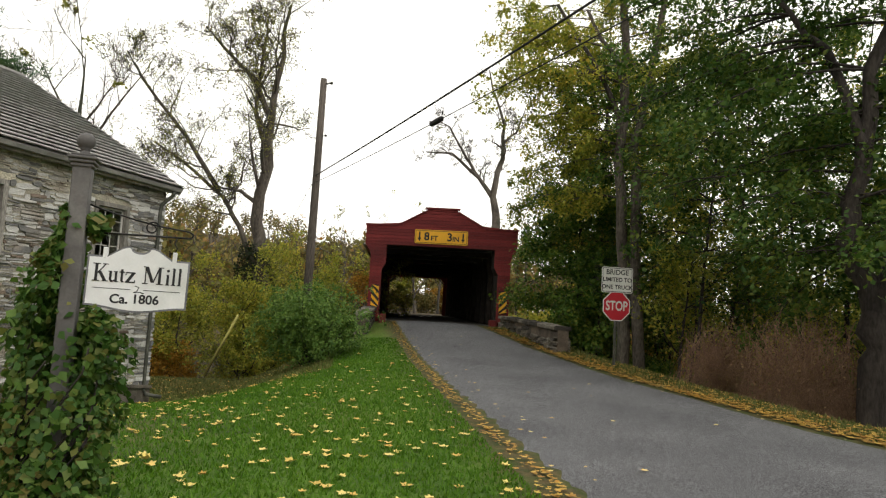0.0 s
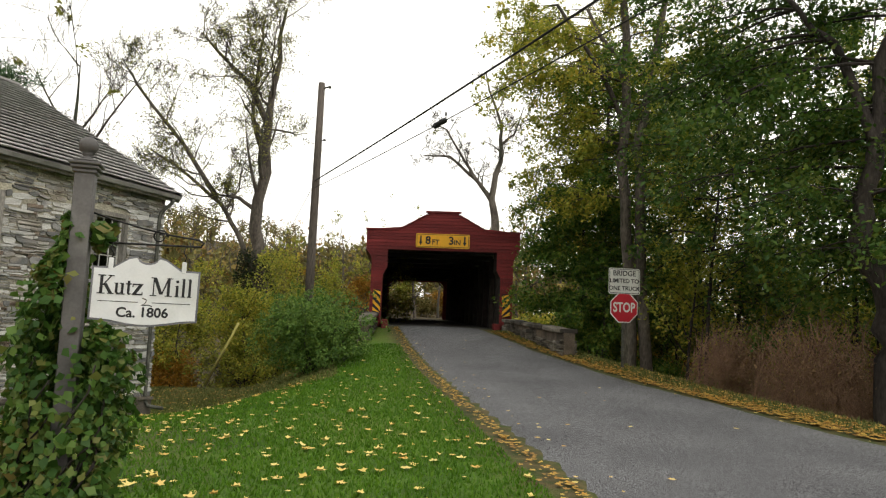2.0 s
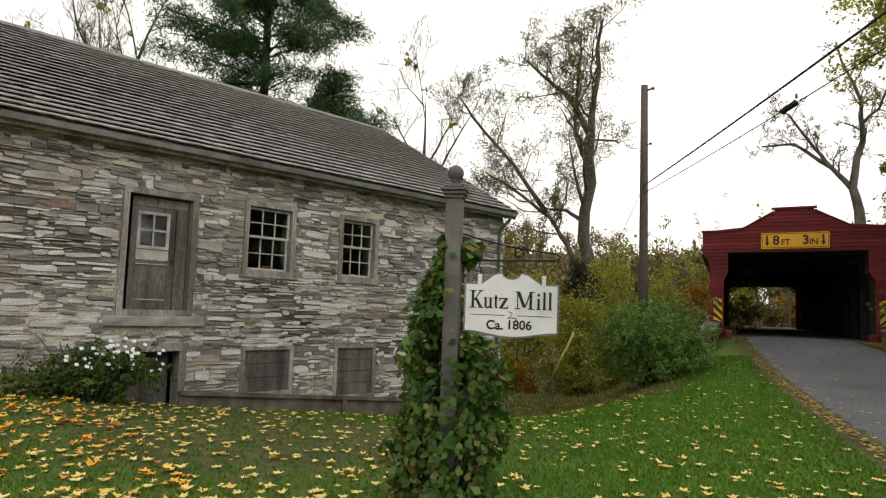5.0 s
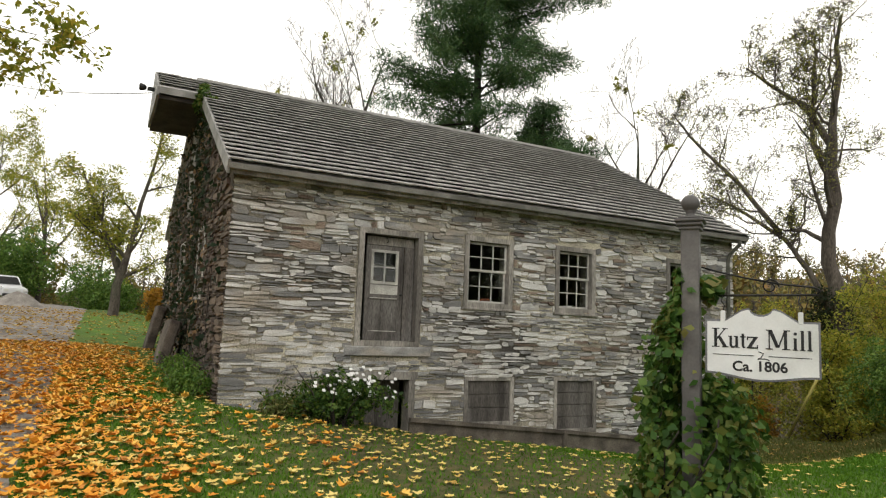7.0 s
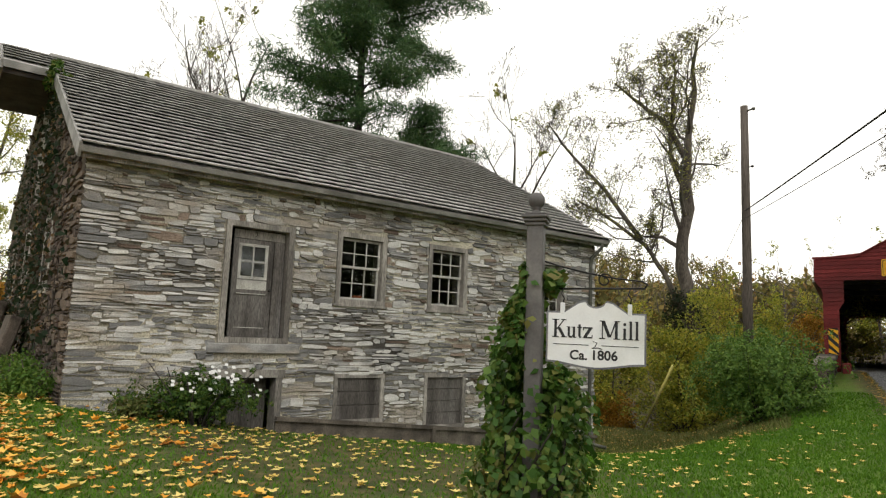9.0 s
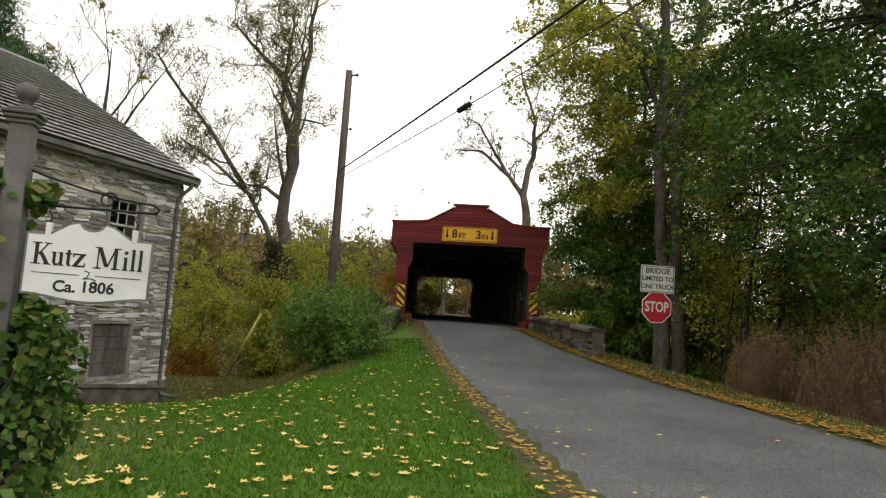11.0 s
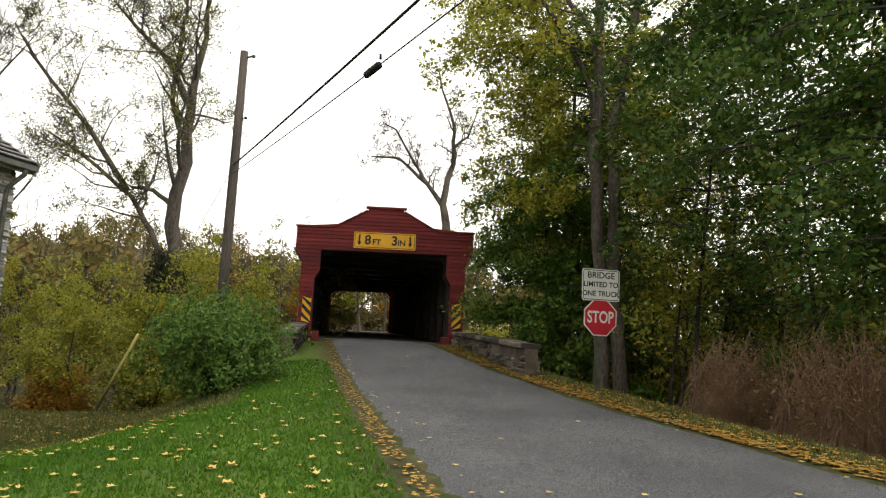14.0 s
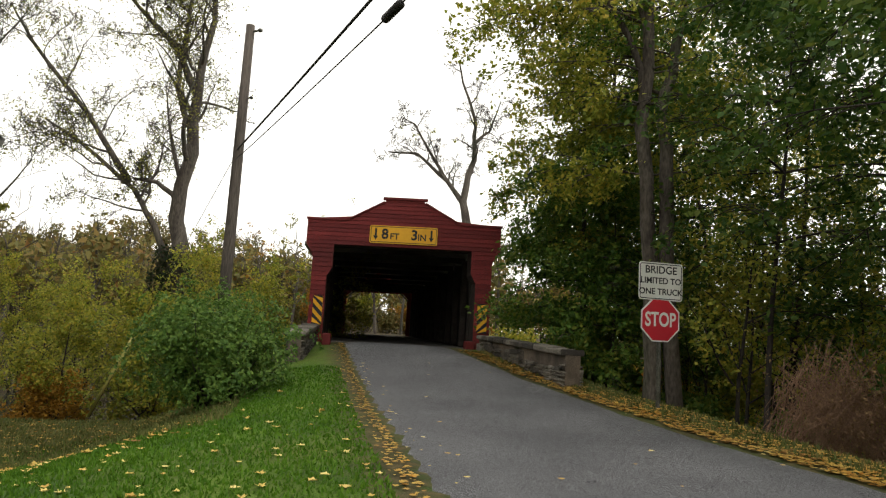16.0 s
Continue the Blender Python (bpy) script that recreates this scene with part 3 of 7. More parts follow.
def set_stones(blocks, rng, name, material, parent, m, single):
    """The nearest blocks as pieces of their own, the rest joined."""
    v, f, rust = [], [], ([], [])
    one = 0
    for (a, b, c, d) in blocks:
        out = rng.choice((0.003, 0.007, 0.012, 0.018, 0.026, 0.036))
        vs = [tuple(m @ Vector(p)) for p in stone_block(rng, a, b, c, d, out)]
        if single(a, c) and one < 300:
            ob = part_mesh(name, raw_mesh(name, vs, BLOCK_FACES, flat=True), material, parent)
            one += 1
        elif material is M_STONE and rng.random() < 0.07:
            k = len(rust[0])
            rust[0].extend(vs)
            rust[1].extend(tuple(k + i for i in q) for q in BLOCK_FACES)
        else:
            k = len(v)
            v += vs
            f += [tuple(k + i for i in q) for q in BLOCK_FACES]
    if rust[0]:
        ob = part_mesh("stonework", raw_mesh("stonework", *rust, flat=True), M_STONE_R, parent, "scattered rusty brown stones")
        ob["kind"] = "stuff"
    if v:
        ob = part_mesh("stonework", raw_mesh("stonework", v, f, flat=True), material, parent)
        ob["kind"] = "stuff"


def frame_bars(bm, o, w, y0, y1, sill=True):
    """Four boards round an opening, butted."""
    a, b, c, d = o
    box(bm, a, a + w, y0, y1, c + w, d - w)
    box(bm, b - w, b, y0, y1, c + w, d - w)
    box(bm, a, b, y0, y1, d - w, d)
    box(bm, a, b, y0, y1, c, c + w)
    return bm


def sash(parent, a, b, c, d, y, cols, rows, material):
    bm = bmesh.new()
    frame_bars(bm, (a, b, c, d), 0.045, y, y + 0.035)
    ia, ib, ic, id_ = a + 0.045, b - 0.045, c + 0.045, d - 0.045
    for k in range(1, cols):
        u = ia + (ib - ia) * k / cols
        box(bm, u - 0.011, u + 0.011, y + 0.004, y + 0.031, ic, id_)
    for k in range(1, rows):
        z = ic + (id_ - ic) * k / rows
        box(bm, ia, ib, y + 0.006, y + 0.029, z - 0.011, z + 0.011)
    s = part("sash", bm, material, parent, "weathered pale wooden sash")
    for i in range(cols):
        for k in range(rows):
            u0, u1 = ia + (ib - ia) * i / cols, ia + (ib - ia) * (i + 1) / cols
            z0, z1 = ic + (id_ - ic) * k / rows, ic + (id_ - ic) * (k + 1) / rows
            part("pane", boxed(u0 + 0.005, u1 - 0.005, y + 0.014, y + 0.018, z0 + 0.005, z1 - 0.005), M_GLASS, s).visible_shadow = False
    return s


def mill_window(o, m=Matrix.Identity(4)):
    w = new("window")
    w.parent, w.matrix_local = mill, m
    w["label"] = "small-paned sash window in a grey wooden frame"
    a, b, c, d = o
    part("window_frame", frame_bars(bmesh.new(), (a - 0.01, b + 0.01, c, d + 0.01), 0.10, -0.025, 0.16), M_GREYWOOD, w)
    part("window_sill", boxed(a - 0.06, b + 0.06, -0.06, 0.10, c - 0.05, c - 0.002, 0.006), M_GREYWOOD, w)
    mid = (c + d) / 2
    sash(w, a + 0.10, b - 0.10, mid + 0.02, d - 0.10, 0.07, 3, 2, M_WHITEWOOD)
    sash(w, a + 0.10, b - 0.10, c + 0.10, mid + 0.06, 0.108, 3, 2, M_WHITEWOOD)


for o in (WIN_A, WIN_B, WIN_C):
    mill_window(o)


def mill_door():
    d = new("door")
    d.parent = mill
    d["label"] = "closed grey plank-panelled door with four small panes"
    a, b, c, e = DOOR
    part("door_frame", frame_bars(bmesh.new(), (a - 0.06, b + 0.07, c - 0.02, e + 0.05), 0.10, -0.035, 0.20), M_GREYWOOD, d)
    part("door_step", boxed(a - 0.24, b + 0.30, -0.06, 0.25, c - 0.20, c - 0.025, 0.015), M_STONE, d, "worn grey stone door sill")
    x0, x1, z0, z1 = a + 0.15, b - 0.26, c + 0.085, e - 0.24
    part("transom_board", boxed(x0, b - 0.055, 0.13, 0.165, z1 + 0.01, e - 0.075), M_GREYWOOD, d, "pale board over the door")
    part("side_board", boxed(x1 + 0.01, b - 0.055, 0.10, 0.16, z0, z1), M_DARKWOOD, d)
    leaf = bmesh.new()
    gz0, gz1 = z1 - 0.72, z1 - 0.08
    box(leaf, x0, x0 + 0.10, 0.13, 0.175, z0, z1)
    box(leaf, x1 - 0.10, x1, 0.13, 0.175, z0, z1)
    for lo, hi in ((z0, z0 + 0.16), (z0 + 0.78, z0 + 0.92), (gz1, z1), (gz0 - 0.2, gz0)):
        box(leaf, x0 + 0.10, x1 - 0.10, 0.13, 0.175, lo, hi)
    mx = (x0 + x1) / 2
    box(leaf, mx - 0.05, mx + 0.05, 0.13, 0.175, z0 + 0.16, z0 + 0.78)
    lf = part("door_leaf", leaf, M_DARKWOOD, d)
    part("upper_panel", boxed(x0 + 0.10, x1 - 0.10, 0.128, 0.14, gz0 - 0.19, gz0 - 0.02), M_WHITEWOOD, lf, "pale worn panel")
    for p0, p1 in ((x0 + 0.10, mx - 0.05), (mx + 0.05, x1 - 0.10)):
        part("door_panel", boxed(p0, p1, 0.145, 0.165, z0 + 0.16, z0 + 0.78), M_DARKWOOD, lf)
    for lo, hi in ((z0 + 0.16, z0 + 0.175), (z0 + 0.765, z0 + 0.78)):
        part("panel_moulding", boxed(x0 + 0.105, x1 - 0.105, 0.122, 0.145, lo, hi), M_WHITEWOOD, lf, "worn pale moulding")
    bm = bmesh.new()
    frame_bars(bm, (x0 + 0.10, x1 - 0.10, gz0, gz1), 0.05, 0.125, 0.172)
    u = (x0 + x1) / 2
    box(bm, u - 0.013, u + 0.013, 0.13, 0.165, gz0 + 0.05, gz1 - 0.05)
    z = (gz0 + gz1) / 2
    box(bm, x0 + 0.15, x1 - 0.15, 0.132, 0.163, z - 0.013, z + 0.013)
    part("glazing_bar", bm, M_WHITEWOOD, lf, "pale glazing bars")
    for pa, pb in ((x0 + 0.15, u), (u, x1 - 0.15)):
        for pc, pd in ((gz0 + 0.05, z), (z, gz1 - 0.05)):
            part("pane", boxed(pa + 0.006, pb - 0.006, 0.146, 0.150, pc + 0.006, pd - 0.006), M_GLASS, lf).visible_shadow = False
    part("door_handle", lathe(bmesh.new(), [(0.01, 0), (0.012, 0.03), (0.028, 0.04), (0.028, 0.06), (0.01, 0.07)], 10, pose(x1 - 0.05, 0.13, z0 + 0.85, 90)), M_IRON, lf)
    hook = bmesh.new()
    tube(hook, [(u, 0.12, e - 0.09), (u, 0.05, e - 0.11), (u + 0.02, 0.04, e - 0.17), (u - 0.02, 0.05, e - 0.19)], 0.008, 5)
    part("hook", hook, M_IRON, d, "small iron hook over the door")


mill_door()


def hatch(o, planks):
    h = new("hatch")
    h.parent = mill
    h["label"] = "boarded basement opening with dark weathered planks"
    a, b, c, d = o
    part("hatch_frame", frame_bars(bmesh.new(), (a - 0.02, b + 0.02, c, d + 0.02), 0.08, -0.015, 0.14), M_GREYWOOD, h)
    lo, hi = c + 0.08, d - 0.06
    for k in range(planks):
        part("plank", boxed(a + 0.06, b - 0.06, 0.03 + 0.004 * (k % 2), 0.07, lo + (hi - lo) * k / planks + 0.004, lo + (hi - lo) * (k + 1) / planks - 0.004, 0.004), M_DARKWOOD, h)


hatch(HATCH_A, 3)
hatch(HATCH_B, 4)
hatch(HATCH_C, 4)


def low_door():
    h = new("basement_door")
    h.parent = mill
    h["label"] = "half-hidden dark basement doorway behind the flower bush"
    a, b, c, d = LOWDOOR
    bm = bmesh.new()
    box(bm, a - 0.02, a + 0.10, -0.02, 0.2, c, d - 0.1)
    box(bm, b - 0.10, b + 0.02, -0.02, 0.2, c, d - 0.1)
    box(bm, a - 0.06, b + 0.06, -0.03, 0.2, d - 0.1, d + 0.04)
    part("door_frame", bm, M_GREYWOOD, h)
    for k in range(4):
        w = (b - a - 0.2) / 4
        part("plank", boxed(a + 0.1 + k * w + 0.003, a + 0.1 + (k + 1) * w - 0.003, 0.42, 0.46, c, d - 0.1), M_DARKWOOD, h)


low_door()

# sloping stone ledge at the foot of the front wall
bm = bmesh.new()
for a, b in ((3.42, 6.2), (6.21, 9.0), (9.01, 12.2)):
    za, zb = 0.06 - 0.095 * (a - 3.4), 0.06 - 0.095 * (b - 3.4)
    prism(bm, [(a, za - 0.07), (b, zb - 0.07), (b, zb), (a, za)], -0.12, 0.02)
ledge = part("ledge", bm, M_CONCRETE, mill, "narrow sloping stone ledge")
bm = bmesh.new()
prism(bm, [(3.42, -1.3), (12.2, -1.7), (12.2, -0.85), (3.42, -0.02)], -0.06, 0.025)
part("plinth", bm, M_CONCRETE, mill, "dark damp plinth")
part("plinth_post", boxed(6.9, 7.0, -0.14, -0.05, -1.1, -0.30, 0.01), M_CONCRETE, mill)


# roof
def slope_point(u, t, lift=0.0, front=True):
    """A point of the roof: t metres up the slope from the eave."""
    c = 1 / math.hypot(1, PITCH)
    y, z = -0.35 + t * c, 4.27 + t * PITCH * c
    y, z = y - lift * PITCH * c, z + lift * c
    return Vector((u, y if front else 2 * RIDGE_Y - y, z))


SLOPE = (RIDGE_Y + 0.35) * math.hypot(1, PITCH)


def roof_slab(front):
    bm = bmesh.new()
    ring = [slope_point(u, t, l, front) for l in (-0.10, -0.01) for u, t in ((-0.12, 0), (MILL_LEN + 0.12, 0), (MILL_LEN + 0.12, SLOPE), (-0.12, SLOPE))]
    vs = [bm.verts.new(p) for p in ring]
    for q in ((0, 1, 2, 3), (7, 6, 5, 4), (0, 4, 5, 1), (1, 5, 6, 2), (2, 6, 7, 3), (3, 7, 4, 0)):
        bm.faces.new([vs[i] for i in q])
    bmesh.ops.recalc_face_normals(bm, faces=bm.faces)
    return part("roof", bm, M_SHINGLE, mill, "weathered grey shingle roof")


roof_front, roof_back = roof_slab(True), roof_slab(False)
bm = bmesh.new()
box(bm, -0.16, MILL_LEN + 0.14, RIDGE_Y - 0.12, RIDGE_Y + 0.12, RIDGE - 0.03, RIDGE + 0.035)
part("ridge_cap", bm, M_SHINGLE, mill)
# bargeboards, fascia and box gutter
for u in (-0.17, MILL_LEN + 0.12):
    bm = bmesh.new()
    a, b = slope_point(u, -0.03, -0.20), slope_point(u, SLOPE, -0.20)
    c, d = slope_point(u, SLOPE, 0.035), slope_point(u, -0.03, 0.035)
    prism(bm, [(p.y, p.z) for p in (a, b, c, d)], u, u + 0.045, Matrix(((0, 1, 0, 0), (1, 0, 0, 0), (0, 0, 1, 0), (0, 0, 0, 1))))
    bmesh.ops.recalc_face_normals(bm, faces=bm.faces)
    part("bargeboard", bm, M_TRIM, mill, "grey-white bargeboard")
part("fascia", boxed(-0.1, MILL_LEN + 0.1, -0.24, -0.20, 4.10, 4.24), M_GREYWOOD, mill)
part("soffit", boxed(-0.1, MILL_LEN + 0.1, -0.20, 0.02, 4.16, 4.19), M_GREYWOOD, mill)
bm = bmesh.new()
prism(bm, [(-0.245, 4.165), (-0.245, 4.25), (-0.258, 4.25), (-0.258, 4.178), (-0.34, 4.178), (-0.37, 4.24), (-0.384, 4.24), (-0.35, 4.165)], -0.15, MILL_LEN + 0.15,
      Matrix(((0, 1, 0, 0), (1, 0, 0, 0), (0, 0, 1, 0), (0, 0, 0, 1))))
bmesh.ops.recalc_face_normals(bm, faces=bm.faces)
part("gutter", bm, M_TRIM, mill, "weathered grey eaves gutter")
bm = bmesh.new()
tube(bm, [(12.08, -0.33, 4.14), (12.08, -0.32, 4.05), (12.0, -0.06, 3.78), (11.98, -0.05, 3.6), (11.98, -0.05, -0.85), (12.0, -0.12, -0.98), (12.12, -0.48, -1.03)], 0.045, 8)
part("downspout", bm, M_STEEL, mill, "grey metal downspout with a kicked-out foot")


# hood over the gable's hoist door
def hood():
    h = new("hoist_hood")
    h.parent = mill
    h["label"] = "projecting roof hood at the gable's peak"
    U0 = -1.05
    half = 1.45
    zr = lambda y: RIDGE - PITCH * abs(y - RIDGE_Y)
    swap = Matrix(((0, 1, 0, 0), (1, 0, 0, 0), (0, 0, 1, 0), (0, 0, 0, 1)))
    bm = bmesh.new()
    y0, y1 = RIDGE_Y - half, RIDGE_Y + half
    prism(bm, [(y0, zr(y0) - 0.12), (RIDGE_Y, RIDGE - 0.12), (y1, zr(y1) - 0.12), (y1, zr(y1)), (RIDGE_Y, RIDGE), (y0, zr(y0))], U0, -0.12, swap)
    bmesh.ops.recalc_face_normals(bm, faces=bm.faces)
    part("hood_roof", bm, M_SHINGLE, h)
    bm = bmesh.new()
    prism(bm, [(y0, zr(y0) - 0.17), (y1, zr(y1) - 0.17), (y1, zr(y1) + 0.02), (RIDGE_Y, RIDGE + 0.02), (y0, zr(y0) + 0.02)], U0 - 0.05, U0, swap)
    bmesh.ops.recalc_face_normals(bm, faces=bm.faces)
    part("hood_face", bm, M_TRIM, h, "grey-white boarded hood front")
    part("hood_eave", boxed(U0, -0.12, y0 - 0.05, y0, zr(y0) - 0.15, zr(y0) + 0.0), M_TRIM, h)
    # near-black colour here paints in the shade under the hood
    part("hood_floor", boxed(U0, -0.005, y0 + 0.02, y1, zr(y0) - 0.25, zr(y0) - 0.16), M_INNER, h, "hood underside with its shade put into a near-black colour")
    bm = bmesh.new()
    box(bm, U0 - 0.20, U0 - 0.05, RIDGE_Y - 0.3, RIDGE_Y - 0.2, RIDGE - 0.55, RIDGE - 0.48)
    lathe(bm, [(0.02, 0), (0.07, 0.03), (0.09, 0.14), (0.05, 0.16)], 10, pose(U0 - 0.22, RIDGE_Y - 0.25, RIDGE - 0.5, 0, -90, 0))
    part("floodlight", bm, M_IRON, h, "small black floodlight")


hood()

# gable windows: two tall sashes and the boarded hoist doorway above
GABLE_M = Matrix(((0, 1, 0, 0), (1, 0, 0, 0), (0, 0, 1, 0), (0, 0, 0, 1)))
for y in (2.5, 5.9, 8.7):
    gw = new("gable_window")
    gw.parent = mill
    gw["label"] = "tall sash window half hidden by vines"
    bm = frame_bars(bmesh.new(), (y, y + 1.0, 2.1, 3.6), 0.09, -0.06, -0.008)
    bm.transform(GABLE_M)
    bmesh.ops.recalc_face_normals(bm, faces=bm.faces)
    part("window_frame", bm, M_WHITEWOOD, gw)
    bm = bmesh.new()
    for k in (1, 2):
        box(bm, y + 0.09 + 0.82 * k / 3 - 0.012, y + 0.09 + 0.82 * k / 3 + 0.012, -0.045, -0.015, 2.19, 3.51)
    box(bm, y + 0.09, y + 0.91, -0.05, -0.012, 2.83, 2.87)
    bm.transform(GABLE_M)
    bmesh.ops.recalc_face_normals(bm, faces=bm.faces)
    part("glazing_bar", bm, M_WHITEWOOD, gw)
    bm = boxed(y + 0.09, y + 0.91, -0.022, -0.006, 2.19, 3.51)
    bm.transform(GABLE_M)
    bmesh.ops.recalc_face_normals(bm, faces=bm.faces)
    part("pane", bm, M_TYRE, gw)
bm = boxed(4.9, 6.1, -0.07, -0.005, 4.2, 6.4)
bm.transform(GABLE_M)
bmesh.ops.recalc_face_normals(bm, faces=bm.faces)
part("hoist_door", bm, M_GREYWOOD, mill, "tall grey boarded hoist door")

# two stone slabs leaning on the gable, and pots on the window boards
for y, w, lean, hgt in ((4.3, 1.3, 13, 1.15), (8.3, 1.1, 12, 1.35)):
    p = MILL @ Vector((-0.52, y, 0))
    s = part("leaning_slab", boxed(-0.11, 0.11, 0, w, 0, hgt, 0.03), M_SLAB)
    s.matrix_world = pose(p.x, p.y, ground_z(p.x, p.y) - 0.12, 0, 0, 95) @ pose(0, 0, 0, 0, lean, 0)
    tagged(s, "worn brownish stone slab leaning against the gable wall", "stone slab", "leaning slabs")
for u, mtl, r, hgt, lab in ((5.18, M_TERRA, 0.11, 0.2, "orange terracotta pot behind the window panes"), (7.3, M_SIGNWHITE, 0.09, 0.17, "white pot behind the window panes")):
    pot = part("flower_pot", lathe(bmesh.new(), [(r * 0.7, 0), (r * 0.95, hgt * 0.8), (r * 1.1, hgt * 0.8), (r * 1.1, hgt), (r * 0.9, hgt)], 16), mtl)
    pot.matrix_world = MILL @ pose(u, 0.32, 2.14)
    tagged(pot, lab, "flower pot")


# ---- the covered bridge ----
BR = Matrix(((FACE[0], ALONG[0], 0, PORTAL[0]), (FACE[1], ALONG[1], 0, PORTAL[1]), (0, 0, 1, 0), (0, 0, 0, 1)))
BRIDGE_LEN = 26.5
bridge = tagged(new("covered_bridge"), "dark red boarded covered timber bridge with a stepped gable front", "covered bridge")


def bpart(name, bm, material, parent=bridge, label=""):
    bm.transform(BR)
    bmesh.ops.recalc_face_normals(bm, faces=bm.faces)
    return part(name, bm, material, parent, label)


def outer_half(z):
    if z < 3.66:
        return 2.80
    if z < 3.98:
        return 2.80 + 0.24 * (z - 3.66) / 0.32
    if z < 4.78:
        return 3.04
    if z < 5.42:
        return 1.80 - (z - 4.78) / 0.64 * 1.16
    return 0.62


def inner_half(z):
    if z > 3.99:
        return 0.0
    return 2.32 if z < 3.0 else 2.32 - 0.16 * min(1, (z - 3.0) / 0.25)


def portal_boards(parent, d0, d1):
    """Overlapping horizontal boards, each its own piece, cut to the portal's outline."""
    edges = [0.92 + 0.1475 * k for k in range(21)] + [3.99 + 0.1316 * k for k in range(7)] + [4.78 + 0.128 * k for k in range(1, 6)] + [5.53]
    edges = sorted(set(round(e, 4) for e in edges))
    for z0, z1 in zip(edges, edges[1:]):
        if z1 - z0 < 0.02:
            continue
        zm = (z0 + z1) / 2
        e = 0.004
        if inner_half(zm) == 0:
            spans = [(-outer_half(z0 + 1e-4), outer_half(z0 + 1e-4), -outer_half(z1 - 1e-4), outer_half(z1 - 1e-4))]
        else:
            i0, i1 = inner_half(z0 + 1e-4), inner_half(z1 - 1e-4)
            o0, o1 = outer_half(z0 + 1e-4), outer_half(z1 - 1e-4)
            spans = [(-o0, -i0, -o1, -i1), (i0, o0, i1, o1)]
        for a, b, c, d in spans:
            bm = bmesh.new()
            lip = 0.016
            lo = [(a, d0 - lip, z0 + e), (b, d0 - lip, z0 + e), (b, d1, z0 + e), (a, d1, z0 + e)]
            hi = [(c, d0, z1), (d, d0, z1), (d, d1, z1), (c, d1, z1)]
            v = [bm.verts.new(p) for p in lo + hi]
            for q in ((0, 3, 2, 1), (4, 5, 6, 7), (0, 1, 5, 4), (1, 2, 6, 5), (2, 3, 7, 6), (3, 0, 4, 7)):
                bm.faces.new([v[i] for i in q])
            bpart("board", bm, M_RED, parent)


SLOTS = [(1.9 + 1.85 * k, 2.30 + 1.85 * k, 3.36, 3.64) for k in range(12)]
front_portal = new("portal")
front_portal.parent = bridge
portal_boards(front_portal, 0.0, 0.06)
bm = bmesh.new()
prism(bm, [(-0.70, 5.49), (0.70, 5.49), (0.70, 5.56), (-0.70, 5.56)], -0.06, 0.14)
bpart("cap_board", bm, M_REDTRIM, front_portal, "dark red cap board")
for sgn in (-1, 1):
    bm = bmesh.new()
    pts = [(3.08, 4.76), (1.80, 4.76), (0.64, 5.40), (0.64, 5.45), (1.78, 4.82), (3.08, 4.82)]
    prism(bm, [(sgn * x, z) for x, z in pts], -0.05, 0.12)
    bpart("gable_trim", bm, M_REDTRIM, front_portal)
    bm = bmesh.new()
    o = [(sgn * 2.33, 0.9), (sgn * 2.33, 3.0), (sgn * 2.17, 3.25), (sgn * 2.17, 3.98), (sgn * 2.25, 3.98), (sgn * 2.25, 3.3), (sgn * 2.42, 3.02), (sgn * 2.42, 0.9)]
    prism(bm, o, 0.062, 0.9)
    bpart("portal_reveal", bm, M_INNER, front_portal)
    # side boarding of the shelter panel
    bm = wall_mesh(SLOTS if sgn > 0 else [], 0.062, BRIDGE_LEN, 0.6, 3.75, 0, 0.06)
    bm.transform(Matrix(((0, 1, 0, sgn * 2.77 - 0.03), (1, 0, 0, 0), (0, 0, 1, 0), (0, 0, 0, 1))))
    bpart("side_wall", bm, M_RED, bridge, "red boarded side of the bridge")
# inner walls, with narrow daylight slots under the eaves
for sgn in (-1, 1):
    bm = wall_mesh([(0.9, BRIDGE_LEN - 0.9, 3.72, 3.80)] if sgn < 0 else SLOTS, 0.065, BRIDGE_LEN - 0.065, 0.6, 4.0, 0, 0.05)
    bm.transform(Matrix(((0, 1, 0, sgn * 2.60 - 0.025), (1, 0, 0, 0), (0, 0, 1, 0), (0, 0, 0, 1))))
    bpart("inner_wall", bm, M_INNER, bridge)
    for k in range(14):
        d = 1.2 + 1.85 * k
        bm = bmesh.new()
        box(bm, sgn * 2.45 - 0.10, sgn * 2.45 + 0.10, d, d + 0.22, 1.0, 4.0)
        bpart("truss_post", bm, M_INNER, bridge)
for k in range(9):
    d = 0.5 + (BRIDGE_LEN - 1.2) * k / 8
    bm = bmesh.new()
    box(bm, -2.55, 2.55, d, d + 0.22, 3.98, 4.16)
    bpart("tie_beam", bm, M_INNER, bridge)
bm = bmesh.new()
prism(bm, [(-3.1, 3.95), (-3.1, 4.05), (0, 5.42), (3.1, 4.05), (3.1, 3.95), (0, 5.30)], 0.13, BRIDGE_LEN - 0.1)
bpart("roof", bm, M_SHINGLE, bridge, "dark shingled bridge roof")
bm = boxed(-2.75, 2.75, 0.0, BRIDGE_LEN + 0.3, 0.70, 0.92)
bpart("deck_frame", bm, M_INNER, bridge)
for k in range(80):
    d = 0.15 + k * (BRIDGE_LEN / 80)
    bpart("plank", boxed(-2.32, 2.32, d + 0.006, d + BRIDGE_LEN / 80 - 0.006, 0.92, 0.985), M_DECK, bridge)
rear_portal = new("portal")
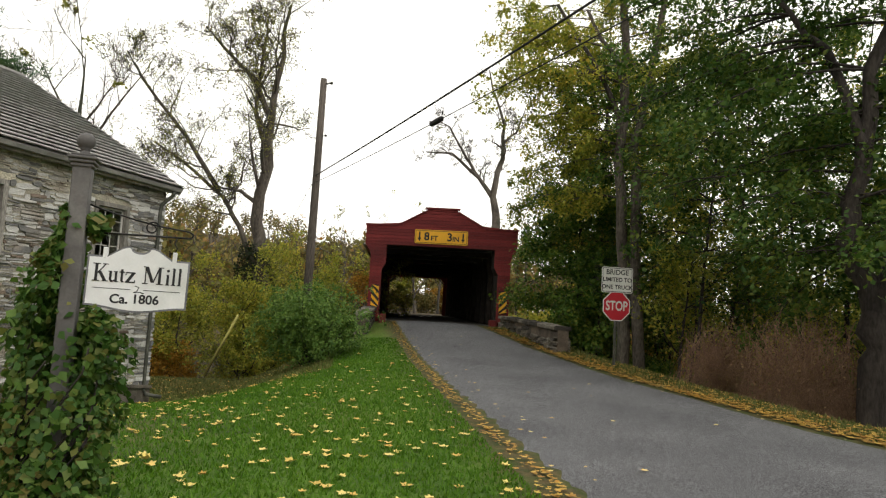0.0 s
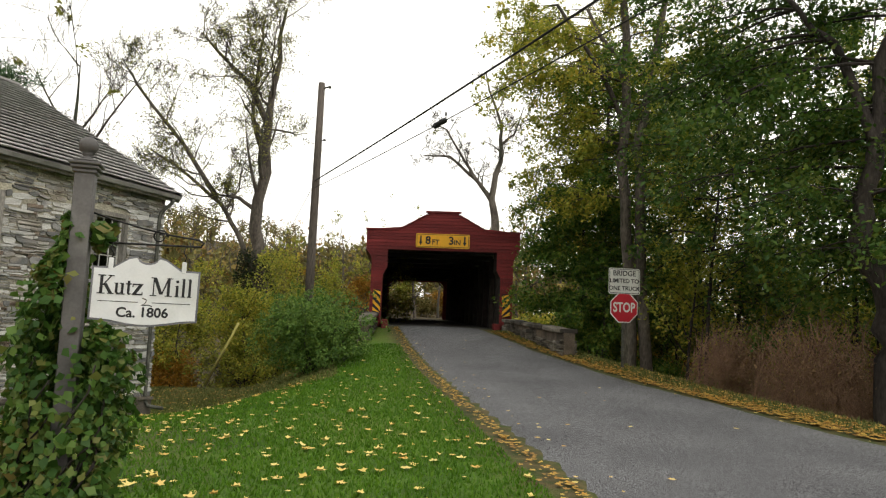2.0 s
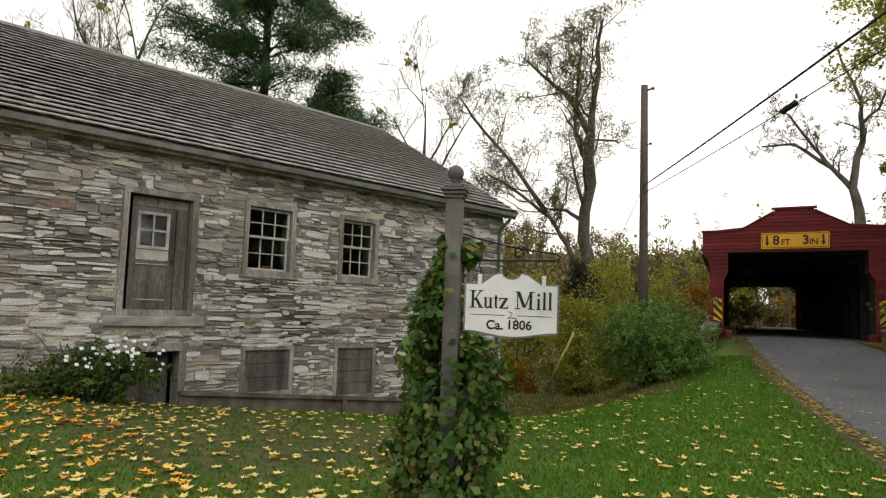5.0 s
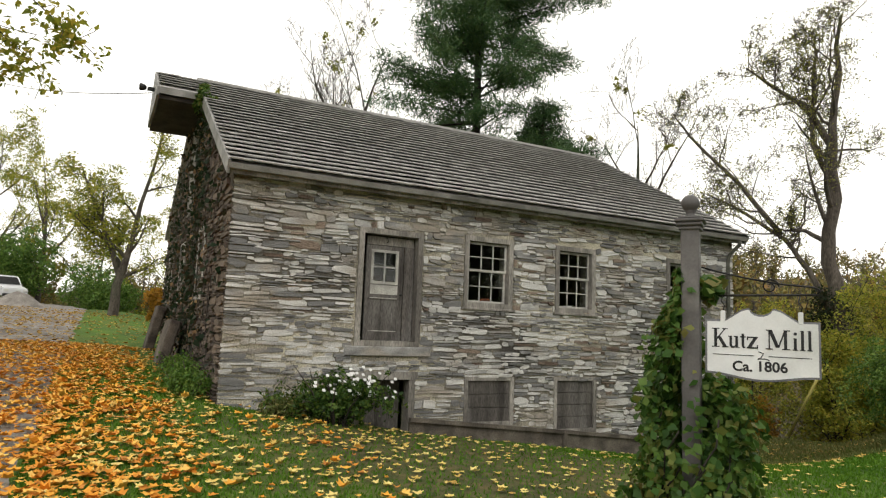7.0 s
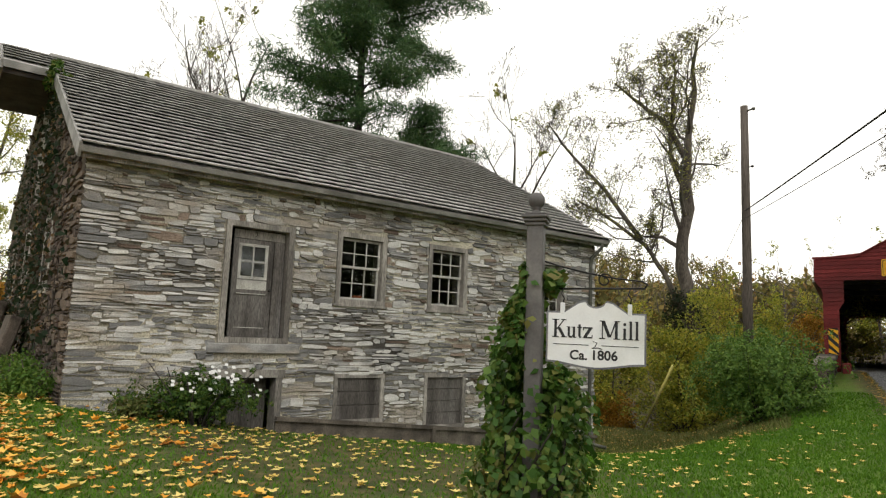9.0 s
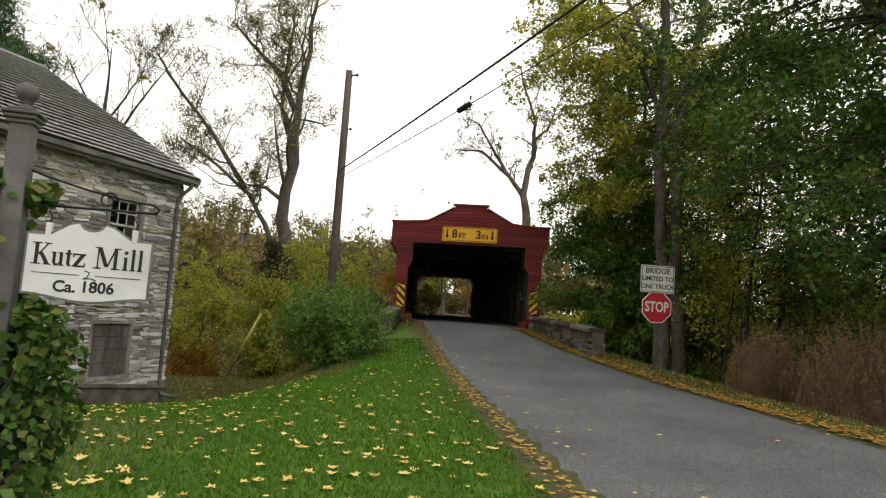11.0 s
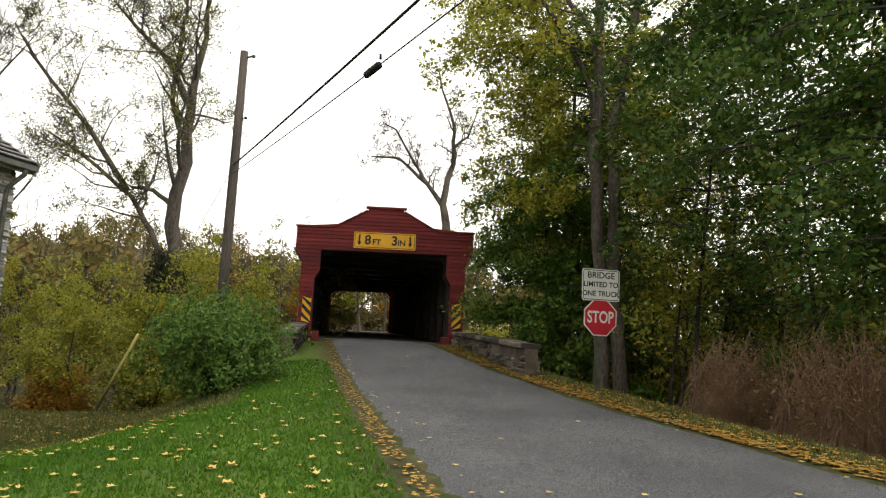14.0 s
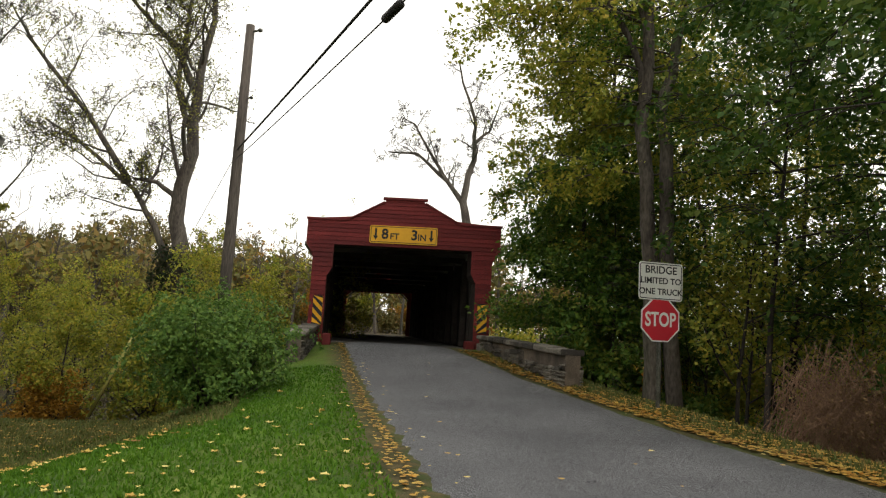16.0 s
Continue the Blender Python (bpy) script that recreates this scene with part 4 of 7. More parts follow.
rear_portal.parent = bridge
bm = bmesh.new()
prism(bm, [(-2.8, 0.7), (-2.15, 0.7), (-2.15, 3.62), (-1.85, 3.90), (1.85, 3.90), (2.15, 3.62), (2.15, 0.7), (2.8, 0.7), (2.8, 4.8), (0, 5.5), (-2.8, 4.8)], BRIDGE_LEN, BRIDGE_LEN + 0.1)
bpart("rear_wall", bm, M_RED, rear_portal)
for sgn in (-1, 1):
    bm = bmesh.new()
    tube(bm, [(sgn * 2.2, BRIDGE_LEN - 0.2, 3.42), (sgn * 1.6, BRIDGE_LEN - 0.2, 3.98)], 0.05, 5)
    bpart("corner_brace", bm, M_INNER, rear_portal)
# stone abutments under both ends
for d0, d1, lab in ((-0.3, 1.6, "near"), (BRIDGE_LEN - 1.5, BRIDGE_LEN + 0.4, "far")):
    bpart("abutment", boxed(-3.0, 3.0, d0 + 0.32, d1, -3.2, 0.69), M_PARAPET, bridge, "rough stone abutment")


# clearance sign and hazard markers on the portal
def flat_sign(name, label, category, m, outline, material, edge=None, thick=0.02):
    e = tagged(new(name), label, category)
    e.matrix_world = m
    part("plate", prism(bmesh.new(), outline, -thick, 0), material, e)
    return e


def face_pose(s, z, out=0.03):
    p = PORTAL + FACE * s - ALONG * out
    return pose(p[0], p[1], z, 0, 0, math.degrees(math.atan2(FACE[1], FACE[0])))


def rect(w, h, r=0.0):
    if not r:
        return [(-w / 2, -h / 2), (w / 2, -h / 2), (w / 2, h / 2), (-w / 2, h / 2)]
    out = []
    for cx, cz, a0 in ((w / 2 - r, -h / 2 + r, -90), (w / 2 - r, h / 2 - r, 0), (-w / 2 + r, h / 2 - r, 90), (-w / 2 + r, -h / 2 + r, 180)):
        out += [(cx + r * math.cos(radians(a0 + k * 30)), cz + r * math.sin(radians(a0 + k * 30))) for k in range(4)]
    return out


def border(w, h, t, r):
    """A thin frame line as a ring of quads."""
    bm = bmesh.new()
    a, b = rect(w, h, r), rect(w - 2 * t, h - 2 * t, max(r - t, 0.004))
    va, vb = [bm.verts.new((x, 0, z)) for x, z in a], [bm.verts.new((x, 0, z)) for x, z in b]
    for i in range(len(va)):
        j = (i + 1) % len(va)
        bm.faces.new((va[i], va[j], vb[j], vb[i]))
    bm.transform(Matrix.Translation((0, -0.0245, 0)))
    return bm


clear = flat_sign("clearance_sign", "yellow clearance sign with black letters on the red gable", "road sign", face_pose(0, 4.375, 0.035), rect(2.12, 0.56, 0.05), M_YELLOW)
part("border", border(2.06, 0.50, 0.018, 0.04), M_BLACK, clear)
T = lambda x, z: pose(x, -0.0225, z)
lettering("lettering", "8", 0.44, M_BLACK, clear, T(-0.58, 0.0), bold=0.012)
lettering("lettering", "FT", 0.27, M_BLACK, clear, T(-0.28, -0.06), bold=0.007)
lettering("lettering", "3", 0.44, M_BLACK, clear, T(0.34, 0.0), bold=0.012)
lettering("lettering", "IN", 0.27, M_BLACK, clear, T(0.58, -0.06), bold=0.007)
for x in (-0.87, 0.87):
    bm = bmesh.new()
    prism(bm, [(x, -0.19), (x + 0.075, -0.05), (x + 0.03, -0.05), (x + 0.03, 0.19), (x - 0.03, 0.19), (x - 0.03, -0.05), (x - 0.075, -0.05)], -0.0245, -0.0205)
    part("arrow", bm, M_BLACK, clear, "black arrow pointing down")
for s, tilt in ((-2.52, 1), (2.56, -1)):
    hz = flat_sign("hazard_marker", "yellow and black striped hazard marker on the portal", "road sign", face_pose(s, 1.92, 0.035), rect(0.30, 0.90, 0.02), M_YELLOW)
    hz["group"] = "hazard markers"
    for k in range(-3, 4):
        zc = k * 0.30
        band = [(-0.15, zc - 0.075 + tilt * 0.15), (0.15, zc - 0.075 - tilt * 0.15), (0.15, zc + 0.075 - tilt * 0.15), (-0.15, zc + 0.075 + tilt * 0.15)]
        band = [(x, max(-0.45, min(0.45, z))) for x, z in band]
        if max(z for _, z in band) - min(z for _, z in band) < 0.02 or abs((band[0][1] - band[3][1])) + abs(band[1][1] - band[2][1]) < 0.02:
            continue
        bm = bmesh.new()
        vs = [bm.verts.new((x, -0.0235, z)) for x, z in band]
        bm.faces.new(vs)
        part("stripe", bm, M_BLACK, hz)


# parapet walls at the bridge approach
def parapet(a, b, top_a, top_b, seed):
    rng = random.Random(seed)
    a, b = Vector(a), Vector(b)
    length = (b - a).length
    ang = math.degrees(math.atan2(b.y - a.y, b.x - a.x))
    w = tagged(new("parapet_wall"), "low rough stone parapet wall beside the road", "stone wall", "bridge parapets")
    w.matrix_world = pose(a.x, a.y, 0, 0, 0, ang)
    core = bmesh.new()
    prism(core, [(0, -0.8), (length, -0.8), (length, top_b - 0.1), (0, top_a - 0.1)], -0.17, 0.17)
    bmesh.ops.recalc_face_normals(core, faces=core.faces)
    part("core", core, M_MORTAR_D, w)
    top = lambda u: top_a + (top_b - top_a) * u / length - 0.10
    for side in (-1, 1):
        m = pose(0, side * 0.20, 0) @ (Matrix.Identity(4) if side < 0 else Matrix(((1, 0, 0, 0), (0, -1, 0, 0), (0, 0, 1, 0), (0, 0, 0, 1))))
        blocks = lay_stones(rng, 0, length, min(top_a, top_b) - 1.3, max(top_a, top_b), [], False, top, 1.5)
        for (p, q, c, d) in blocks:
            vs = [tuple(m @ Vector(v)) for v in stone_block(rng, p, q, c, d, rng.choice((0.01, 0.03, 0.045)), 0.05)]
            me = raw_mesh("stone", vs, BLOCK_FACES if side < 0 else [f[::-1] for f in BLOCK_FACES], flat=True)
            part_mesh("stone", me, M_PARAPET, w)
    u = 0
    while u < length - 0.05:
        k = min(rng.uniform(0.55, 0.95), length - u)
        z0, z1 = top(u), top(u + k)
        bm = bmesh.new()
        prism(bm, [(u + 0.01, z0 - 0.01), (u + k - 0.01, z1 - 0.01), (u + k - 0.02, z1 + 0.11 + rng.uniform(-0.01, 0.02)), (u + 0.02, z0 + 0.11 + rng.uniform(-0.01, 0.02))], -0.27, 0.27)
        bmesh.ops.recalc_face_normals(bm, faces=bm.faces)
        bmesh.ops.bevel(bm, geom=bm.edges[:], offset=0.02, segments=1, affect="EDGES")
        part("coping_stone", bm, M_PARAPET, w)
        u += k


parapet((-6.62, 24.75), (-3.35, 19.75), 1.42, 1.22, 5)
parapet((-10.75, 21.0), (-12.0, 24.0), 1.25, 1.48, 6)
# red kerb timbers at the foot of the portal
for s in (-2.16, 2.16):
    k = part("kerb_timber", boxed(-0.13, 0.13, -0.45, 0.0, 0.85, 1.22, 0.02), M_REDTRIM)
    p = PORTAL + FACE * s - ALONG * 0.05
    k.matrix_world = pose(p[0], p[1], 0, 0, 0, 26)
    tagged(k, "red painted timber block at the foot of the portal", "timber block", "portal blocks")


# ---- road signs on one post ----
SIGN_AT = (-1.62, 17.80)
SIGN_YAW = 33
sp = tagged(new("stop_sign"), "red octagonal stop sign under a white bridge notice on one post", "road sign")
sp.matrix_world = pose(*SIGN_AT, 0, 0, 0, SIGN_YAW)
gz = ground_z(*SIGN_AT)
bm = bmesh.new()
prism(bm, [(-0.04, 0.03), (-0.03, 0.03), (-0.022, 0.0), (0.022, 0.0), (0.03, 0.03), (0.04, 0.03), (0.04, 0.036), (-0.04, 0.036)], 0, 1)
bm.transform(Matrix(((1, 0, 0, 0), (0, 0, 1, 0), (0, 2.86 - gz + 0.3, 0, gz - 0.3), (0, 0, 0, 1))))
bmesh.ops.recalc_face_normals(bm, faces=bm.faces)
part("post", bm, M_STEEL, sp, "green-grey steel channel post")
octo = [(0.405 * math.cos(radians(22.5 + 45 * k)), 1.875 + 0.405 * math.sin(radians(22.5 + 45 * k))) for k in range(8)]
stop = part("stop_plate", prism(bmesh.new(), octo, -0.012, -0.004), M_PLATEWHITE, sp, "red octagonal plate with white rim")
octi = [(0.378 * math.cos(radians(22.5 + 45 * k)), 1.875 + 0.378 * math.sin(radians(22.5 + 45 * k))) for k in range(8)]
part("stop_face", prism(bmesh.new(), octi, -0.0155, -0.0125), M_STOPRED, stop)
lettering("lettering", "STOP", 0.34, M_PLATEWHITE, stop, pose(0, -0.0165, 1.875), 0.001, squeeze=0.74, bold=0.008)
lim = part("notice_plate", prism(bmesh.new(), [(x, z + 2.55) for x, z in rect(0.86, 0.66, 0.05)], -0.012, -0.004), M_PLATEWHITE, sp, "white bridge notice plate")
bm = border(0.82, 0.62, 0.014, 0.04)
bm.transform(Matrix.Translation((0, 0.011, 2.55)))
part("border", bm, M_BLACK, lim)
for text, size, z in (("BRIDGE", 0.185, 2.745), ("LIMITED TO", 0.15, 2.555), ("ONE TRUCK", 0.15, 2.365)):
    lettering("lettering", text, size, M_BLACK, lim, pose(0, -0.0135, z), 0.001, bold=0.003)


# ---- the mill's own sign on its post ----
POST_AT = (-3.34, 3.42)
POST_YAW = 40
gz = ground_z(*POST_AT)
post = tagged(new("sign_post"), "grey painted square wooden post with moulded cap and ball finial", "sign post")
post.matrix_world = pose(*POST_AT, 0, 0, 0, POST_YAW)
part("shaft", boxed(-0.056, 0.056, -0.056, 0.056, gz - 0.3, 2.40, 0.006), M_POST, post)
bm = bmesh.new()
for w, z0, z1 in ((0.068, 2.36, 2.385), (0.080, 2.386, 2.41), (0.091, 2.411, 2.432), (0.07, 2.433, 2.45)):
    box(bm, -w, w, -w, w, z0, z1, 0.006)
part("cap", bm, M_POST, post)
part("finial", lathe(bmesh.new(), [(0.045, 2.45), (0.03, 2.465), (0.026, 2.48), (0.035, 2.487)] + [(0.058 * math.cos(a), 2.543 + 0.058 * math.sin(a)) for a in np.linspace(-1.1, 1.5, 9)], 20), M_POST, post, "grey ball finial")
bm = bmesh.new()
tube(bm, [(0.065, 0, 1.935), (0.35, 0, 1.94), (0.72, 0, 1.945)], 0.007, 6)
tube(bm, [(0.065, 0, 2.12), (0.16, 0, 2.09), (0.34, 0, 2.045), (0.52, 0, 2.01), (0.70, 0, 1.99), (0.73, 0, 1.97), (0.715, 0, 1.95)], 0.006, 6)
for cx, r in ((0.12, 0.065), (0.46, 0.05)):
    tube(bm, [(cx + r * (1 - k / 22) * math.cos(0.55 * k), 0, 1.995 + r * (1 - k / 22) * math.sin(0.55 * k)) for k in range(16)], 0.005, 5)
part("scroll_bracket", bm, M_IRON, post, "black wrought-iron scroll bracket")

ms = tagged(new("mill_sign"), "white painted hanging sign board with black old-style letters", "hanging sign")
ms.matrix_world = pose(*POST_AT, 0, 0, 0, POST_YAW) @ pose(0.405, -0.03, 1.615, 0, 0.5, 0)
W = 0.635


def sign_outline(g):
    w, up = W / 2 - g, 0.198 - g
    bottom = [(w - (2 * w) * k / 14, -0.165 + g - 0.035 * math.sin(math.pi * k / 14) ** 2) for k in range(15)][::-1]
    right = [(w, up - 0.03), (0.205, up - 0.03), (0.11, up + 0.035), (0.075, up + 0.045)]
    notch = [(0.065 * math.cos(a), up + 0.05 - 0.045 * math.sin(a)) for a in np.linspace(0.15, math.pi - 0.15, 8)]
    left = [(-x, z) for x, z in reversed(right)]
    return bottom + right + notch + left


part("edge", prism(bmesh.new(), sign_outline(0.0), -0.014, 0.014), M_SIGNGREY, ms, "grey sign edge")
part("face", prism(bmesh.new(), sign_outline(0.012), -0.0175, -0.0145), M_SIGNWHITE, ms)
part("face", prism(bmesh.new(), sign_outline(0.012), 0.0145, 0.0175), M_SIGNWHITE, ms)


def serif_letter(ch, x0, x1):
    """One old-style letter of thick and thin strokes with slab feet, between x0 and x1, on the line z = 0."""
    cap, low, t, f = 0.118, 0.072, 0.017, 0.006
    w = x1 - x0
    bm = bmesh.new()

    def stroke(pts):
        prism(bm, pts, -0.0205, -0.0180)

    def bar(a, b, c, d):
        stroke([(a, c), (b, c), (b, d), (a, d)])

    def slant(xa, za, xb, zb, k):
        stroke([(xa - k / 2, za), (xa + k / 2, za), (xb + k / 2, zb), (xb - k / 2, zb)])

    if ch == "K":
        bar(x0 + 0.014, x0 + 0.014 + t, 0, cap)
        bar(x0, x0 + 0.045, 0, f)
        bar(x0, x0 + 0.045, cap - f, cap)
        slant(x0 + 0.030, 0.050, x1 - 0.014, cap, 0.009)
        slant(x1 - 0.012, 0, x0 + 0.042, 0.066, 0.021)
        bar(x1 - 0.034, x1, cap - f, cap)
        bar(x1 - 0.032, x1 + 0.004, 0, f)
    elif ch == "u":
        bar(x0 + 0.007, x0 + 0.007 + t * 0.85, 0.012, low)
        bar(x1 - 0.007 - t * 0.85, x1 - 0.007, 0, low)
        stroke([(x0 + 0.007, 0.014), (x0 + 0.018, -0.002), (x0 + 0.034, -0.001), (x1 - 0.020, 0.012), (x1 - 0.020, 0.020), (x0 + 0.032, 0.009), (x0 + 0.021, 0.014)])
        bar(x0, x0 + 0.020, low - f, low)
        bar(x1 - 0.030, x1 - 0.010, low - f, low)
        bar(x1 - 0.012, x1 + 0.002, 0, f)
    elif ch == "t":
        bar(x0 + 0.009, x0 + 0.009 + t * 0.85, 0.010, low + 0.016)
        bar(x0, x1, low - 0.008, low)
        stroke([(x0 + 0.009, 0.012), (x0 + 0.018, -0.001), (x1 - 0.004, 0.002), (x1, 0.009), (x1 - 0.008, 0.009), (x0 + 0.024, 0.012)])
    elif ch == "z":
        bar(x0, x1, low - 0.009, low)
        bar(x0, x1, 0, 0.009)
        slant(x0 + 0.012, 0.004, x1 - 0.012, low - 0.004, 0.022)
        bar(x0, x0 + 0.006, low - 0.022, low)
        bar(x1 - 0.006, x1, 0, 0.022)
    elif ch == "M":
        bar(x0 + 0.016, x0 + 0.023, 0, cap)
        bar(x1 - 0.016 - t, x1 - 0.016, 0, cap)
        slant((x0 + x1) / 2 - 0.001, 0.012, x0 + 0.024, cap, 0.021)
        slant((x0 + x1) / 2 + 0.003, 0.012, x1 - 0.026, cap, 0.009)
        for a, b in ((x0, x0 + 0.038), (x1 - 0.044, x1)):
            bar(a, b, 0, f)
        bar(x0 + 0.002, x0 + 0.034, cap - f, cap)
        bar(x1 - 0.036, x1, cap - f, cap)
    else:
        top = low if ch == "i" else cap
        m = (x0 + x1) / 2
        bar(m - t * 0.45, m + t * 0.45, 0, top)
        bar(x0, x1, 0, f)
        stroke([(x0 + 0.002, top - f), (m, top - f), (m, top + 0.002), (x0 + 0.002, top - 0.002)])
        if ch == "i":
            stroke([(m + 0.010 * math.cos(k), 0.098 + 0.010 * math.sin(k)) for k in np.linspace(0, 5.5, 8)])
    bm.transform(pose(0, 0, -0.003))
    bmesh.ops.recalc_face_normals(bm, faces=bm.faces)
    return part("letter", bm, M_BLACK, ms)


for ch, x0, x1 in (("K", -0.279, -0.187), ("u", -0.184, -0.122), ("t", -0.117, -0.085), ("z", -0.079, -0.017), ("M", 0.025, 0.157), ("i", 0.170, 0.198), ("l", 0.208, 0.236), ("l", 0.246, 0.274)):
    serif_letter(ch, x0, x1)
lettering("lettering", "Ca.", 0.085, M_BLACK, ms, pose(-0.105, -0.0185, -0.116), 0.001, bold=0.0022)
lettering("lettering", "1806", 0.085, M_BLACK, ms, pose(0.058, -0.0185, -0.112), 0.001, bold=0.0022)
for x0, x1 in ((-0.27, -0.04), (0.04, 0.27)):
    part("rule", boxed(x0, x1, -0.0195, -0.018, -0.049, -0.045), M_BLACK, ms)
bm = bmesh.new()
tube(bm, [(-0.015, -0.019, -0.02), (0.012, -0.019, -0.03), (0.0, -0.019, -0.055), (-0.02, -0.019, -0.066), (0.02, -0.019, -0.062), (0.045, -0.019, -0.07)], 0.003, 4)
part("flourish", bm, M_BLACK, ms)
for x in (-0.215, 0.215):
    bm = bmesh.new()
    box(bm, x - 0.014, x + 0.014, -0.02, 0.02, 0.15, 0.225, 0.004)
    part("hanger", bm, M_SIGNWHITE, ms, "white hanger block")
    bm = bmesh.new()
    tube(bm, [(x, 0, 0.22), (x + 0.01, 0, 0.255), (x - 0.01, 0, 0.285), (x, 0.03, 0.325)], 0.004, 5)
    part("chain", bm, M_IRON, ms)


# ---- utility pole, cables and guy ----
POLE = (-12.79, 20.60)
gz = ground_z(*POLE)
pole = tagged(new("utility_pole"), "tall bare brown wooden utility pole", "utility pole")
pole.matrix_world = pose(*POLE, 0)
part("shaft", tube(bmesh.new(), [(0, 0, gz - 0.5), (0, 0, 3), (0.01, 0, 6), (0.02, 0, 9.75)], [0.17, 0.155, 0.14, 0.12], 12), M_POLE, pole)
bm = bmesh.new()
tube(bm, [(0.1, 0, 9.55), (0.32, 0.0, 9.58)], 0.03, 6)
lathe(bm, [(0.03, 0), (0.06, 0.03), (0.06, 0.08), (0.03, 0.1)], 8, pose(0.36, 0, 9.52))
part("bracket", bm, M_STEEL, pole, "short top bracket with an insulator")
bm = bmesh.new()
lathe(bm, [(0.02, 0), (0.05, 0.02), (0.05, 0.06), (0.02, 0.08)], 8, pose(0.30, -0.05, 7.55))
tube(bm, [(0.1, 0, 7.59), (0.30, -0.05, 7.59)], 0.012, 5)
part("insulator", bm, M_IRON, pole)
ATTACH = Vector((-12.79, 20.55, 6.12))
FAR_END = Vector((15.90, -7.32, 6.15))


def cable(name, label, a, b, r, sag):
    bm = bmesh.new()
    n = 40
    tube(bm, [a.lerp(b, k / n) - Vector((0, 0, sag * 4 * (k / n) * (1 - k / n))) for k in range(n + 1)], r, 6)
    return tagged(part(name, bm, M_WIRE), label, "cable", "overhead cables")


cable("overhead_cable", "thick black overhead cable running from the pole", ATTACH, FAR_END, 0.022, 0.25)
LOW_A, LOW_B = ATTACH - Vector((0, 0, 0.26)), FAR_END + Vector((0.25, 0.3, -0.42))
cable("overhead_cable", "thin black overhead cable below the thick one", LOW_A, LOW_B, 0.011, 0.35)
k = 0.272
p0 = LOW_A.lerp(LOW_B, k) - Vector((0, 0, 0.35 * 4 * k * (1 - k)))
dirn = (LOW_B - LOW_A).normalized()
bm = bmesh.new()
tube(bm, [p0 - dirn * 0.30, p0 - dirn * 0.25, p0 + dirn * 0.25, p0 + dirn * 0.30], [0.03, 0.06, 0.06, 0.03], 10)
tube(bm, [p0 + dirn * 0.30 + Vector((0, 0, 0.08)), p0 + dirn * 0.30 + Vector((0, 0, 0.16))], 0.02, 5)
tagged(part("splice_case", bm, M_WIRE), "black splice case hung on the thin cable", "splice case")
HOOD_END = MILL @ Vector((-1.15, RIDGE_Y - 0.25, RIDGE - 0.6))
cable("service_cable", "thin dark service cable running to the mill's hood", HOOD_END, Vector((-38.4, -10.8, 13.9)), 0.009, 0.5)
GUY = Vector((-18.2, 21.6, 0))
GUY.z = ground_z(GUY.x, GUY.y)
bm = bmesh.new()
gt = Vector((-12.85, 20.6, 6.0))
tube(bm, [gt, GUY - Vector((0, 0, 0.1))], 0.008, 5)
guy = tagged(part("guy_wire", bm, M_WIRE), "thin steel guy wire from pole to ground", "guy wire")
bm = bmesh.new()
tube(bm, [GUY.lerp(gt, 0.05), GUY.lerp(gt, 0.36)], 0.05, 8)
part("guard", bm, M_GUARD, guy, "yellow plastic guy guard")


